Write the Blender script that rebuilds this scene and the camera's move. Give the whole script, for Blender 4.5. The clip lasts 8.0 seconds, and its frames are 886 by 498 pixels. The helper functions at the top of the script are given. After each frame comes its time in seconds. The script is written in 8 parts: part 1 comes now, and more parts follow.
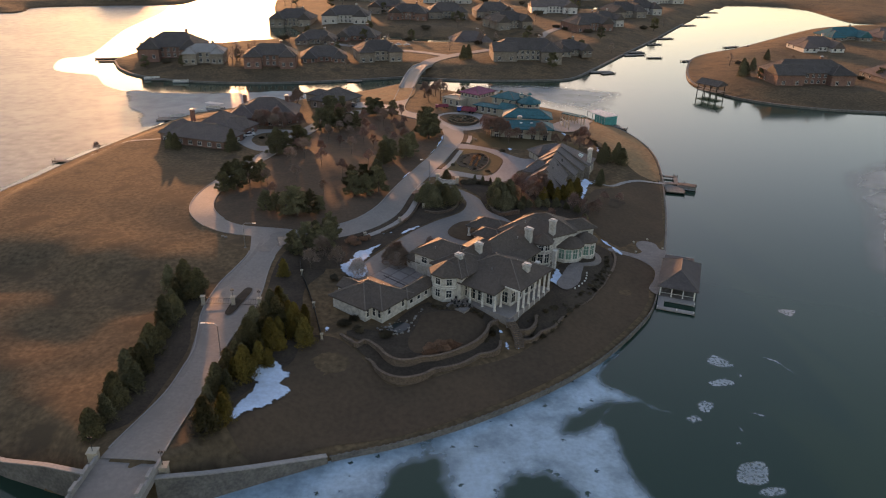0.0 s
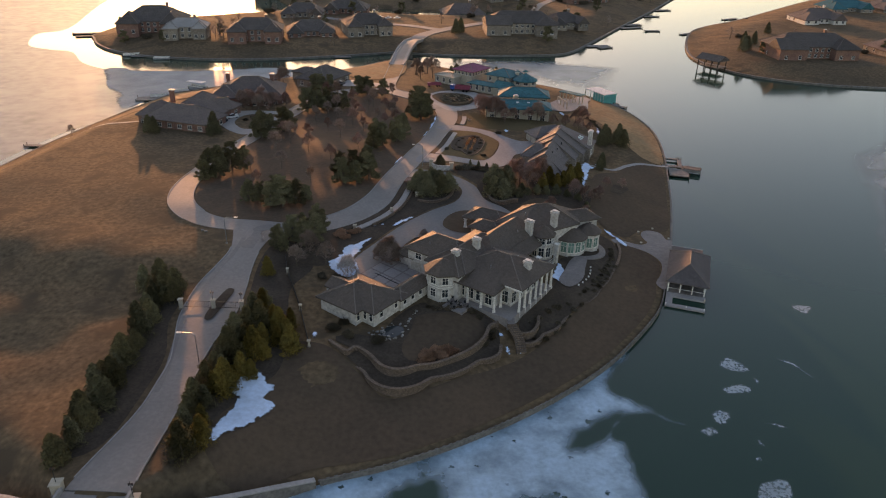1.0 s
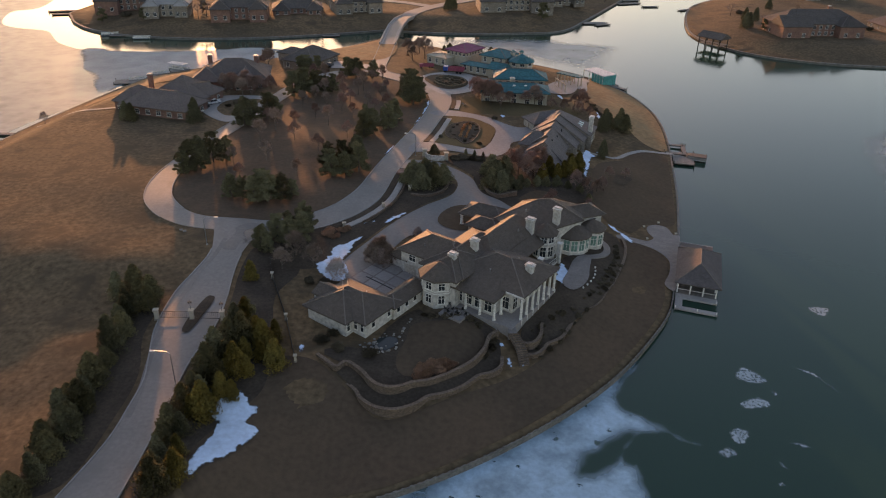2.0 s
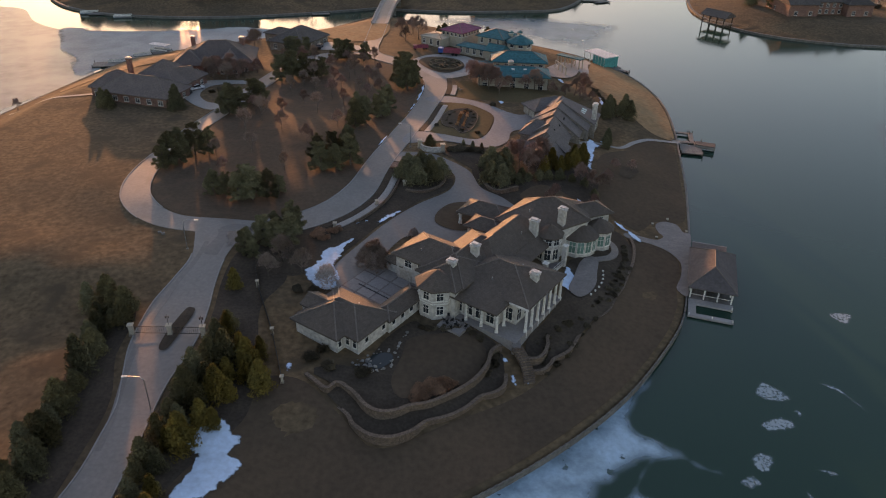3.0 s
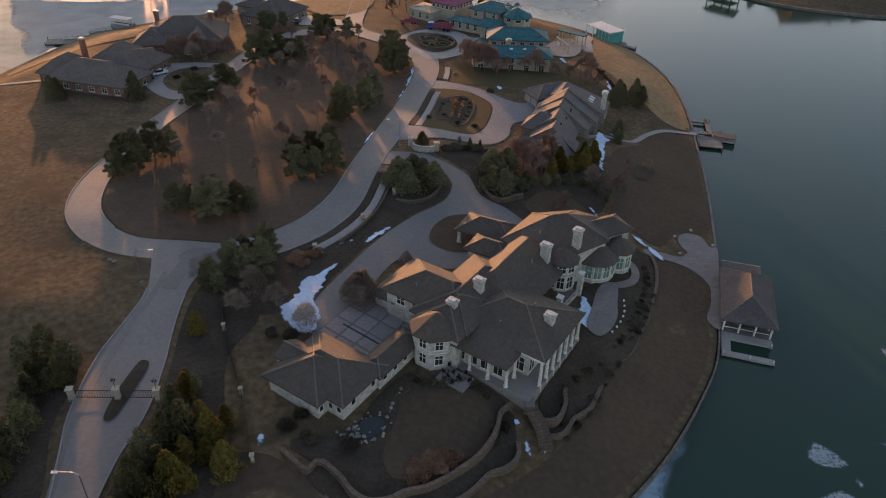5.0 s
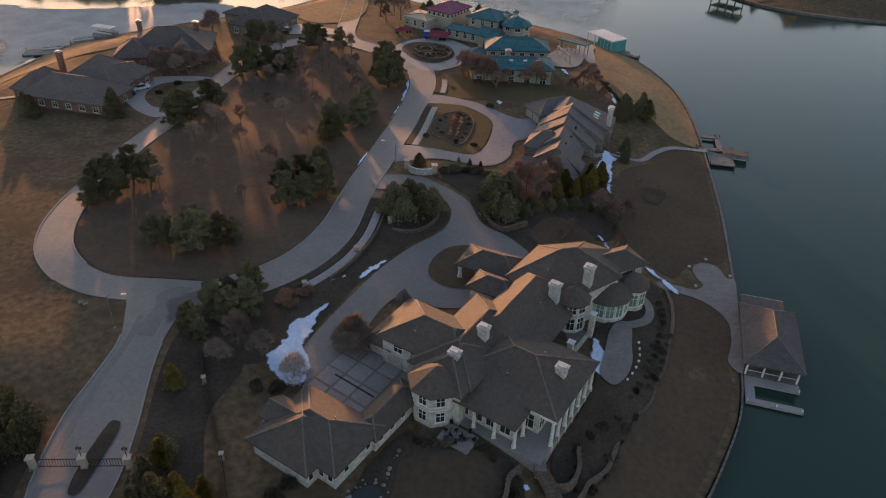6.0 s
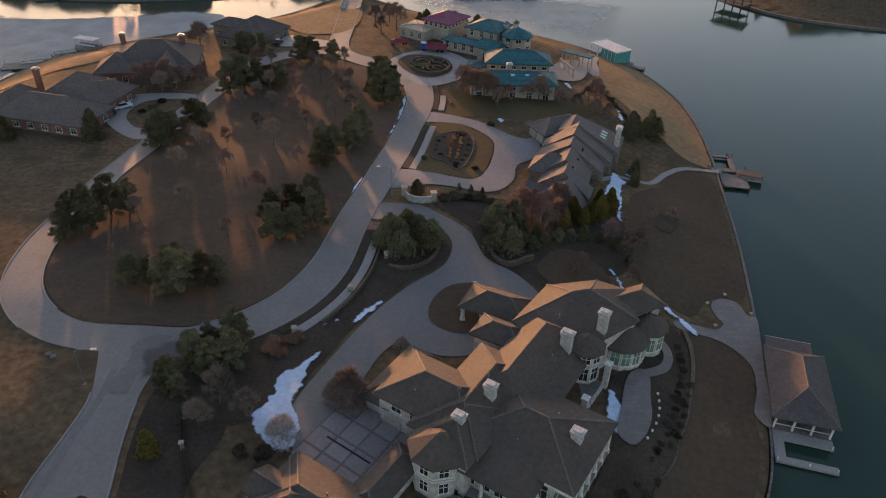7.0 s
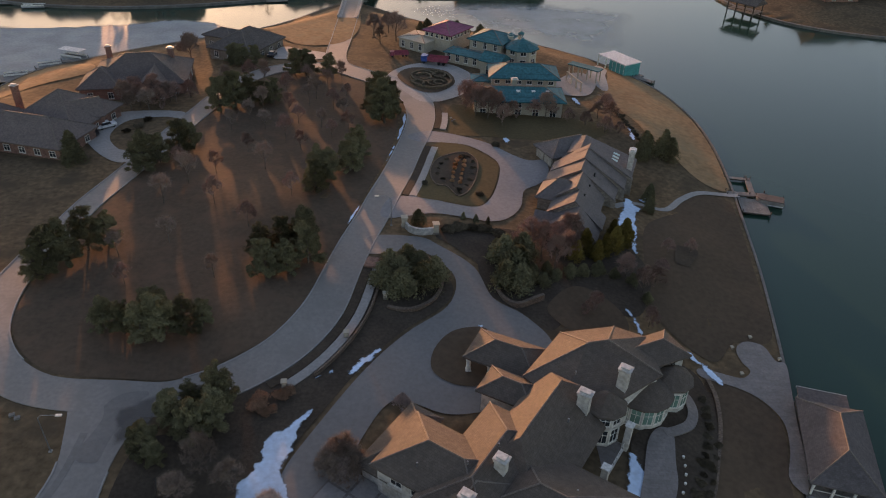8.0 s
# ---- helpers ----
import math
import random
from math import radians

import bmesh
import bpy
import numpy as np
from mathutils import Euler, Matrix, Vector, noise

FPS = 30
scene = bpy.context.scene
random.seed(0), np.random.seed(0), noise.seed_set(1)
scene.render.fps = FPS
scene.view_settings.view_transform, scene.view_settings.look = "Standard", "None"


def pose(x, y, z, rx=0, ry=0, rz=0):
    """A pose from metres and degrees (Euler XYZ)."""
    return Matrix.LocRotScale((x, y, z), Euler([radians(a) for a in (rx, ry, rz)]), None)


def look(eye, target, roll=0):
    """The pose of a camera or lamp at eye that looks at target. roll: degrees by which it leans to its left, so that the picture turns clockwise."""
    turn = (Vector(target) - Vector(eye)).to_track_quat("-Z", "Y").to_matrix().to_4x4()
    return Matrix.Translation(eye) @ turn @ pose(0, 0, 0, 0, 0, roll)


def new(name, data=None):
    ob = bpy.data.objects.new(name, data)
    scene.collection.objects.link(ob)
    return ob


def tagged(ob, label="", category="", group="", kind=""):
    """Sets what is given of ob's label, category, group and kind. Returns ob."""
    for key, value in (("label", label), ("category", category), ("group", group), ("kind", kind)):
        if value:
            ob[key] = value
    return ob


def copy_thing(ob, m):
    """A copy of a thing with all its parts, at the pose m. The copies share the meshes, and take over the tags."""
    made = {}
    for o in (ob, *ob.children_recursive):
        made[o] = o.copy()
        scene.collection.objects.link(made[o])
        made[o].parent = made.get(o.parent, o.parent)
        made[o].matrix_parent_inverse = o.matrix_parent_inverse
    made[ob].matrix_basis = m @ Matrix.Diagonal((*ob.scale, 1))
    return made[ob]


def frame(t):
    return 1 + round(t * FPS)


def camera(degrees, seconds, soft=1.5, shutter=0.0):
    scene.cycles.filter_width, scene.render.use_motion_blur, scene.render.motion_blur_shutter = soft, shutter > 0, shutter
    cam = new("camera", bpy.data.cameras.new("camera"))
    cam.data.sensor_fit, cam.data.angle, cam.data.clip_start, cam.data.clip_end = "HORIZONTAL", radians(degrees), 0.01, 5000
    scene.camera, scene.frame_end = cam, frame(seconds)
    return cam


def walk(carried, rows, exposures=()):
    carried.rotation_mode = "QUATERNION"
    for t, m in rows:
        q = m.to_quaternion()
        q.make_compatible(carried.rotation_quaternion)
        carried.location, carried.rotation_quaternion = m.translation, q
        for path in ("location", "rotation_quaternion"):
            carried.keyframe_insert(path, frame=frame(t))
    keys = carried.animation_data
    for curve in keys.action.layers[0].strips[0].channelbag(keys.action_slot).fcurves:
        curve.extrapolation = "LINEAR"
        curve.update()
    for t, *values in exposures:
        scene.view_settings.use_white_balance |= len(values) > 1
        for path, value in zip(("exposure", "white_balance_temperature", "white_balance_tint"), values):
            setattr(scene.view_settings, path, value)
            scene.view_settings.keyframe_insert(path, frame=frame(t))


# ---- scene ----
cam = camera(63.4, 8.0, 1.1)
PATH = [
    (0, (0.503, -0.158, 79.876), (0.458, 1.663, 79.05), 1.4),
    (0.5, (-0.123, 5.599, 79.906), (-0.154, 7.403, 79.045), 1.4),
    (1, (-0.678, 11.294, 79.945), (-0.697, 13.083, 79.051), 1.4),
    (1.5, (-1.197, 16.977, 79.999), (-1.203, 18.75, 79.075), 1.4),
    (3, (-2.684, 34.076, 80.093), (-2.658, 35.8, 79.08), 1.6),
    (3.5, (-3.242, 39.789, 80.093), (-3.205, 41.496, 79.051), 1.7),
    (4, (-3.747, 45.482, 80.132), (-3.7, 47.171, 79.062), 1.8),
    (4.5, (-4.157, 51.258, 80.187), (-4.1, 52.929, 79.089), 1.9),
    (6, (-5.151, 68.712, 80.383), (-5.07, 70.374, 79.272), 2.0),
    (6.5, (-5.44, 74.459, 80.425), (-5.352, 76.12, 79.315), 2.0),
    (7, (-5.672, 80.274, 80.481), (-5.579, 81.936, 79.371), 2.0),
    (7.5, (-5.85, 86.166, 80.546), (-5.756, 87.827, 79.436), 2.0),
    (8, (-6.003, 92.09, 80.606), (-5.907, 93.751, 79.495), 2.1),
]
walk(cam, [(t, look(eye, target, roll)) for t, eye, target, roll in PATH], [(0.0, 1.64, 8900, 30), (1.5, 1.62, 8750, 30), (3.5, 1.53, 8450, 29), (8.0, 1.46, 8350, 28)])

# ---- world and sun ----
SUN_AZ, SUN_EL = 18.0, 6.2          # degrees left of +y, degrees up
world = bpy.data.worlds.new("sky")
scene.world = world
world.use_nodes = True
wn = world.node_tree
sky = wn.nodes.new("ShaderNodeTexSky")
sky.sky_type, sky.sun_disc = "NISHITA", False
sky.sun_elevation, sky.sun_rotation = radians(SUN_EL), radians(-SUN_AZ)
sky.air_density, sky.dust_density, sky.ozone_density = 1.0, 1.0, 2.2
wn.links.new(sky.outputs[0], wn.nodes["Background"].inputs[0])
wn.nodes["Background"].inputs[1].default_value = 0.15
sun_data = bpy.data.lights.new("sun", "SUN")
sun_data.energy, sun_data.angle, sun_data.color = 1.85, radians(1.0), (1.0, 0.54, 0.27)
sun = new("sun", sun_data)
sun_dir = Vector((-math.sin(radians(SUN_AZ)) * math.cos(radians(SUN_EL)), math.cos(radians(SUN_AZ)) * math.cos(radians(SUN_EL)), math.sin(radians(SUN_EL))))
sun.matrix_world = look(sun_dir * 900, (0, 0, 0))


# ---- materials ----
def mat(name, c1, c2, rough=0.8, big=0.05, fine=1.5, bump=0.3, bump_scale=8.0, metal=0.0, brick=None, rand=0.0, spec=0.4, c3=None, grain=0.28):
    """A surface with two scales of colour change and fine relief; brick: (width, height, joint colour) laid by UV in metres."""
    m = bpy.data.materials.new(name)
    m.use_nodes = True
    nt = m.node_tree
    n, l = nt.nodes, nt.links
    b = n["Principled BSDF"]
    b.inputs["Roughness"].default_value, b.inputs["Metallic"].default_value = rough, metal
    b.inputs["Specular IOR Level"].default_value = spec
    geo = n.new("ShaderNodeNewGeometry")
    n1, n2, n3 = (n.new("ShaderNodeTexNoise") for _ in range(3))
    for node, sc, det in ((n1, big, 6.0), (n2, fine, 5.0), (n3, bump_scale, 4.0)):
        node.inputs["Scale"].default_value, node.inputs["Detail"].default_value = sc, det
        l.new(geo.outputs["Position"], node.inputs["Vector"])
    r1 = n.new("ShaderNodeMapRange")
    r1.inputs["From Min"].default_value, r1.inputs["From Max"].default_value = 0.36, 0.64
    l.new(n1.outputs["Fac"], r1.inputs["Value"])
    mix = n.new("ShaderNodeMix")
    mix.data_type = "RGBA"
    mix.inputs["A"].default_value, mix.inputs["B"].default_value = (*c1, 1), (*c2, 1)
    l.new(r1.outputs["Result"], mix.inputs["Factor"])
    col = mix.outputs["Result"]
    r2 = n.new("ShaderNodeMapRange")
    r2.inputs["From Min"].default_value, r2.inputs["From Max"].default_value = 0.3, 0.7
    r2.inputs["To Min"].default_value, r2.inputs["To Max"].default_value = 1 - grain, 1 + grain
    l.new(n2.outputs["Fac"], r2.inputs["Value"])
    mul = n.new("ShaderNodeMix")
    mul.data_type, mul.blend_type = "RGBA", "MULTIPLY"
    mul.inputs["Factor"].default_value = 1.0
    l.new(col, mul.inputs["A"])
    l.new(r2.outputs["Result"], mul.inputs["B"])
    col = mul.outputs["Result"]
    if c3:
        n4 = n.new("ShaderNodeTexNoise")
        n4.inputs["Scale"].default_value, n4.inputs["Detail"].default_value = big * 4.3, 8.0
        l.new(geo.outputs["Position"], n4.inputs["Vector"])
        r4 = n.new("ShaderNodeMapRange")
        r4.inputs["From Min"].default_value, r4.inputs["From Max"].default_value = 0.52, 0.66
        l.new(n4.outputs["Fac"], r4.inputs["Value"])
        m3 = n.new("ShaderNodeMix")
        m3.data_type = "RGBA"
        m3.inputs["B"].default_value = (*c3, 1)
        l.new(r4.outputs["Result"], m3.inputs["Factor"])
        l.new(col, m3.inputs["A"])
        col = m3.outputs["Result"]
    height = n3.outputs["Fac"]
    if brick:
        uv = n.new("ShaderNodeUVMap")
        br = n.new("ShaderNodeTexBrick")
        br.inputs["Scale"].default_value = 1.0
        br.inputs["Brick Width"].default_value, br.inputs["Row Height"].default_value = brick[0], brick[1]
        br.inputs["Mortar Size"].default_value = 0.02
        lo, hi = 1 - 0.7 * grain, 1 + 0.5 * grain
        br.inputs["Color1"].default_value, br.inputs["Color2"].default_value = (lo, lo, lo, 1), (hi, hi * 0.99, hi * 0.98, 1)
        br.inputs["Mortar"].default_value = (brick[2], brick[2], brick[2], 1)
        l.new(uv.outputs[0], br.inputs["Vector"])
        mb = n.new("ShaderNodeMix")
        mb.data_type, mb.blend_type = "RGBA", "MULTIPLY"
        mb.inputs["Factor"].default_value = 1.0
        l.new(col, mb.inputs["A"])
        l.new(br.outputs["Color"], mb.inputs["B"])
        col = mb.outputs["Result"]
        add = n.new("ShaderNodeMath")
        add.operation = "SUBTRACT"
        l.new(n3.outputs["Fac"], add.inputs[0])
        l.new(br.outputs["Fac"], add.inputs[1])
        height = add.outputs[0]
    if rand:
        info = n.new("ShaderNodeObjectInfo")
        hsv = n.new("ShaderNodeHueSaturation")
        rr = n.new("ShaderNodeMapRange")
        rr.inputs["To Min"].default_value, rr.inputs["To Max"].default_value = 1.0 - rand, 1.0 + rand
        l.new(info.outputs["Random"], rr.inputs["Value"])
        l.new(rr.outputs["Result"], hsv.inputs["Value"])
        l.new(col, hsv.inputs["Color"])
        col = hsv.outputs["Color"]
    l.new(col, b.inputs["Base Color"])
    if bump:
        bp = n.new("ShaderNodeBump")
        bp.inputs["Strength"].default_value, bp.inputs["Distance"].default_value = bump, 0.05
        l.new(height, bp.inputs["Height"])
        l.new(bp.outputs["Normal"], b.inputs["Normal"])
    return m


GRASS = mat("dry_grass", (0.165, 0.106, 0.060), (0.108, 0.077, 0.049), 0.95, 0.035, 0.9, 1.3, 1.6, c3=(0.092, 0.064, 0.041), spec=0.1, grain=0.34)
LAWN = mat("winter_lawn", (0.112, 0.075, 0.050), (0.088, 0.062, 0.043), 0.95, 0.05, 1.1, 0.4, 6.0, spec=0.08, grain=0.13)
MULCH = mat("bark_mulch", (0.060, 0.045, 0.034), (0.082, 0.061, 0.045), 0.95, 0.2, 2.0, 0.9, 5.0, spec=0.1, grain=0.2)
CONCRETE = mat("road_concrete", (0.252, 0.224, 0.203), (0.22, 0.196, 0.178), 0.75, 0.05, 1.6, 0.12, 20.0, c3=(0.21, 0.187, 0.168), spec=0.35, grain=0.10)
DRIVE = mat("driveway_concrete", (0.205, 0.190, 0.178), (0.178, 0.165, 0.155), 0.75, 0.06, 1.6, 0.12, 20.0, spec=0.35, grain=0.10)
# Concrete with the horseshoe drive's bluish tree shade put into its colour.
COOLCON = mat("shaded_concrete", (0.209, 0.207, 0.212), (0.182, 0.180, 0.185), 0.75, 0.08, 1.6, 0.12, 20.0, spec=0.35, grain=0.12)
SIDEWALK = mat("sidewalk_concrete", (0.315, 0.294, 0.275), (0.27, 0.252, 0.236), 0.8, 0.2, 2.0, 0.12, 20.0, grain=0.14)
PAVER = mat("courtyard_panel", (0.275, 0.242, 0.225), (0.24, 0.21, 0.195), 0.8, 0.3, 2.5, 0.2, 15.0, rand=0.08, grain=0.12)
FLAG = mat("flagstone", (0.225, 0.195, 0.180), (0.185, 0.160, 0.148), 0.8, 0.3, 2.5, 0.2, 15.0, grain=0.14, brick=(1.1, 0.7, 0.82))
DARKROOF = mat("dark_shingle", (0.128, 0.108, 0.103), (0.110, 0.093, 0.089), 0.88, 0.3, 2.0, 0.4, 8.0, brick=(0.4, 0.25, 0.82), spec=0.2, grain=0.16)
GREENLAWN = mat("olive_lawn", (0.118, 0.086, 0.044), (0.095, 0.070, 0.038), 0.95, 0.06, 1.4, 0.5, 6.0, spec=0.1, grain=0.14)
DAMP = mat("damp_concrete", (0.20, 0.178, 0.162), (0.172, 0.153, 0.140), 0.65, 0.1, 1.6, 0.1, 20.0, grain=0.12)
BAND = mat("paver_band", (0.19, 0.155, 0.14), (0.165, 0.133, 0.12), 0.8, 0.3, 3.0, 0.2, 15.0)
STONEWALL = mat("retaining_block", (0.185, 0.128, 0.093), (0.150, 0.104, 0.076), 0.9, 0.3, 3.0, 0.6, 6.0, brick=(0.45, 0.2, 0.6))
SEAWALL = mat("seawall_concrete", (0.165, 0.150, 0.132), (0.115, 0.104, 0.093), 0.85, 0.4, 2.0, 0.4, 8.0)
SLATE = mat("roof_slate", (0.116, 0.088, 0.070), (0.100, 0.077, 0.062), 0.75, 0.2, 1.5, 0.5, 6.0, brick=(0.42, 0.32, 0.70), spec=0.3, grain=0.15)
RIDGECAP = mat("ridge_tile", (0.160, 0.130, 0.110), (0.135, 0.108, 0.092), 0.7, 0.4, 3.0, 0.3, 8.0)
STUCCO = mat("cream_stucco", (0.491, 0.454, 0.406), (0.437, 0.405, 0.362), 0.85, 0.3, 1.5, 0.2, 12.0)
TRIM = mat("white_trim", (0.66, 0.63, 0.57), (0.60, 0.57, 0.52), 0.6, 0.5, 3.0, 0.05, 20.0)
GLASS = mat("window_glass", (0.020, 0.026, 0.032), (0.030, 0.036, 0.042), 0.06, 0.4, 0.6, 0.0, spec=0.6)
TEALGLASS = mat("green_glass", (0.10, 0.20, 0.17), (0.14, 0.25, 0.21), 0.12, 0.4, 0.6, 0.0, spec=0.6)
WOODDOOR = mat("garage_door_paint", (0.42, 0.37, 0.31), (0.36, 0.32, 0.27), 0.6, 0.5, 2.0, 0.1, 10.0)
BLACKMETAL = mat("black_metal", (0.02, 0.02, 0.02), (0.03, 0.03, 0.03), 0.45, 0.5, 2.0, 0.05, 20.0, metal=0.5)
GREYMETAL = mat("galvanised_metal", (0.33, 0.33, 0.33), (0.27, 0.27, 0.28), 0.4, 0.5, 2.0, 0.05, 20.0, metal=0.8)
COPPER = mat("chimney_cap", (0.55, 0.53, 0.50), (0.46, 0.44, 0.42), 0.5, 0.5, 2.0, 0.05, 20.0, metal=0.2)
BARK = mat("bark", (0.10, 0.075, 0.055), (0.14, 0.11, 0.085), 0.9, 0.6, 4.0, 0.8, 10.0, rand=0.15)
TWIG = mat("bare_twigs", (0.26, 0.185, 0.145), (0.20, 0.14, 0.11), 0.9, 0.5, 3.0, 0.0, rand=0.2)
MINT = mat("mint_skylight", (0.55, 0.72, 0.68), (0.50, 0.66, 0.62), 0.25, 0.5, 2.0, 0.0, grain=0.05)
GLOBETWIG = mat("silver_twigs", (0.50, 0.44, 0.41), (0.42, 0.37, 0.34), 0.9, 0.5, 3.0, 0.0, rand=0.15)
PALETWIG = mat("pale_twigs", (0.40, 0.29, 0.25), (0.32, 0.235, 0.20), 0.9, 0.5, 3.0, 0.0, rand=0.15)
REDTWIG = mat("reddish_twigs", (0.275, 0.165, 0.132), (0.22, 0.135, 0.105), 0.9, 0.5, 3.0, 0.0, rand=0.2)
GOLDTWIG = mat("straw_grass", (0.58, 0.30, 0.15), (0.48, 0.25, 0.12), 0.9, 0.5, 3.0, 0.0, rand=0.2)
NEEDLE = mat("pine_needles", (0.120, 0.110, 0.062), (0.172, 0.150, 0.084), 0.95, 0.35, 2.0, 0.0, rand=0.25, spec=0.04)
CEDAR = mat("cedar_foliage", (0.121, 0.103, 0.053), (0.167, 0.132, 0.062), 0.95, 0.35, 2.0, 0.0, rand=0.3, spec=0.04)
GOLDLEAF = mat("golden_foliage", (0.20, 0.135, 0.034), (0.14, 0.105, 0.032), 0.95, 0.5, 2.0, 0.0, rand=0.25, spec=0.04)
HEDGE = mat("dark_hedge", (0.095, 0.076, 0.052), (0.122, 0.094, 0.064), 0.85, 0.4, 2.0, 0.0, rand=0.25, spec=0.04)
ROCK = mat("pond_rock", (0.27, 0.245, 0.215), (0.18, 0.165, 0.15), 0.9, 0.5, 2.0, 0.7, 4.0, rand=0.3)
TEALROOF = mat("teal_metal_roof", (0.018, 0.132, 0.150), (0.015, 0.110, 0.128), 0.62, 0.3, 1.5, 0.2, 6.0, brick=(30.0, 0.5, 0.7), spec=0.22)
MAGROOF = mat("magenta_metal_roof", (0.26, 0.062, 0.115), (0.22, 0.052, 0.098), 0.6, 0.3, 1.5, 0.2, 6.0, brick=(30.0, 0.5, 0.75), spec=0.25)
TEALPAINT = mat("teal_paint", (0.03, 0.30, 0.28), (0.025, 0.25, 0.24), 0.5, 0.4, 2.0, 0.1, 8.0)
BUFF = mat("buff_masonry", (0.46, 0.395, 0.305), (0.41, 0.352, 0.272), 0.85, 0.3, 2.0, 0.3, 8.0, brick=(0.6, 0.3, 0.9), grain=0.1)
BRICK = mat("red_brown_brick", (0.22, 0.115, 0.085), (0.17, 0.09, 0.07), 0.85, 0.3, 2.0, 0.3, 8.0, brick=(0.25, 0.09, 1.3))
GREYROOF = mat("grey_shingle", (0.161, 0.122, 0.107), (0.135, 0.103, 0.091), 0.85, 0.3, 2.0, 0.4, 8.0, brick=(0.4, 0.25, 0.72), rand=0.15, grain=0.16)
PALEROOF = mat("pale_grey_shingle", (0.171, 0.142, 0.132), (0.144, 0.121, 0.113), 0.85, 0.3, 2.0, 0.4, 8.0, brick=(0.4, 0.25, 0.75), grain=0.15)
BROWNROOF = mat("brown_shingle", (0.105, 0.085, 0.074), (0.085, 0.070, 0.062), 0.85, 0.3, 2.0, 0.4, 8.0, brick=(0.4, 0.25, 0.65), rand=0.2)
STONE = mat("house_stone", (0.30, 0.25, 0.20), (0.23, 0.19, 0.155), 0.9, 0.3, 2.0, 0.4, 5.0, brick=(0.5, 0.25, 0.7), rand=0.15)
WHITEROOF = mat("white_membrane", (0.66, 0.64, 0.61), (0.58, 0.56, 0.54), 0.7, 0.3, 2.0, 0.1, 8.0)
DECK = mat("weathered_deck", (0.205, 0.185, 0.168), (0.155, 0.14, 0.128), 0.85, 0.5, 3.0, 0.3, 12.0, rand=0.15)
DARKWOOD = mat("dark_timber", (0.055, 0.045, 0.038), (0.075, 0.06, 0.05), 0.85, 0.5, 3.0, 0.3, 12.0)
PAINT = {"white": mat("white_car_paint", (0.7, 0.7, 0.7), (0.66, 0.66, 0.66), 0.3, bump=0.0),
         "blue": mat("blue_paint", (0.03, 0.09, 0.30), (0.03, 0.08, 0.26), 0.3, bump=0.0),
         "pink": mat("faded_red_paint", (0.30, 0.06, 0.09), (0.25, 0.05, 0.075), 0.5, bump=0.0),
         "dark": mat("dark_car_paint", (0.03, 0.03, 0.035), (0.04, 0.04, 0.045), 0.3, bump=0.0)}
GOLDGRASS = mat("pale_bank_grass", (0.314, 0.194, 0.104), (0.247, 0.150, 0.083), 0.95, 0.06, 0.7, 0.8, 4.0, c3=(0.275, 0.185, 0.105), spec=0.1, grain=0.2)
RUBBER = mat("rubber", (0.015, 0.015, 0.015), (0.02, 0.02, 0.02), 0.9, bump=0.0)


def liquid(name, colour, rough, ripple, scale):
    m = bpy.data.materials.new(name)
    m.use_nodes = True
    n, l = m.node_tree.nodes, m.node_tree.links
    b = n["Principled BSDF"]
    b.inputs["Roughness"].default_value, b.inputs["IOR"].default_value = rough, 1.333
    geo = n.new("ShaderNodeNewGeometry")
    big = n.new("ShaderNodeTexNoise")
    big.inputs["Scale"].default_value, big.inputs["Detail"].default_value = 0.012, 5.0
    l.new(geo.outputs["Position"], big.inputs["Vector"])
    mix = n.new("ShaderNodeMix")
    mix.data_type = "RGBA"
    mix.inputs["A"].default_value = (*colour, 1)
    mix.inputs["B"].default_value = (*(c * 0.62 for c in colour), 1)
    l.new(big.outputs["Fac"], mix.inputs["Factor"])
    l.new(mix.outputs["Result"], b.inputs["Base Color"])
    rip = n.new("ShaderNodeTexNoise")
    rip.inputs["Scale"].default_value, rip.inputs["Detail"].default_value = scale, 3.0
    l.new(geo.outputs["Position"], rip.inputs["Vector"])
    bp = n.new("ShaderNodeBump")
    bp.inputs["Strength"].default_value, bp.inputs["Distance"].default_value = ripple, 0.05
    l.new(rip.outputs["Fac"], bp.inputs["Height"])
    l.new(bp.outputs["Normal"], b.inputs["Normal"])
    return m


WATER = liquid("lake_water", (0.0195, 0.058, 0.040), 0.10, 0.10, 1.2)


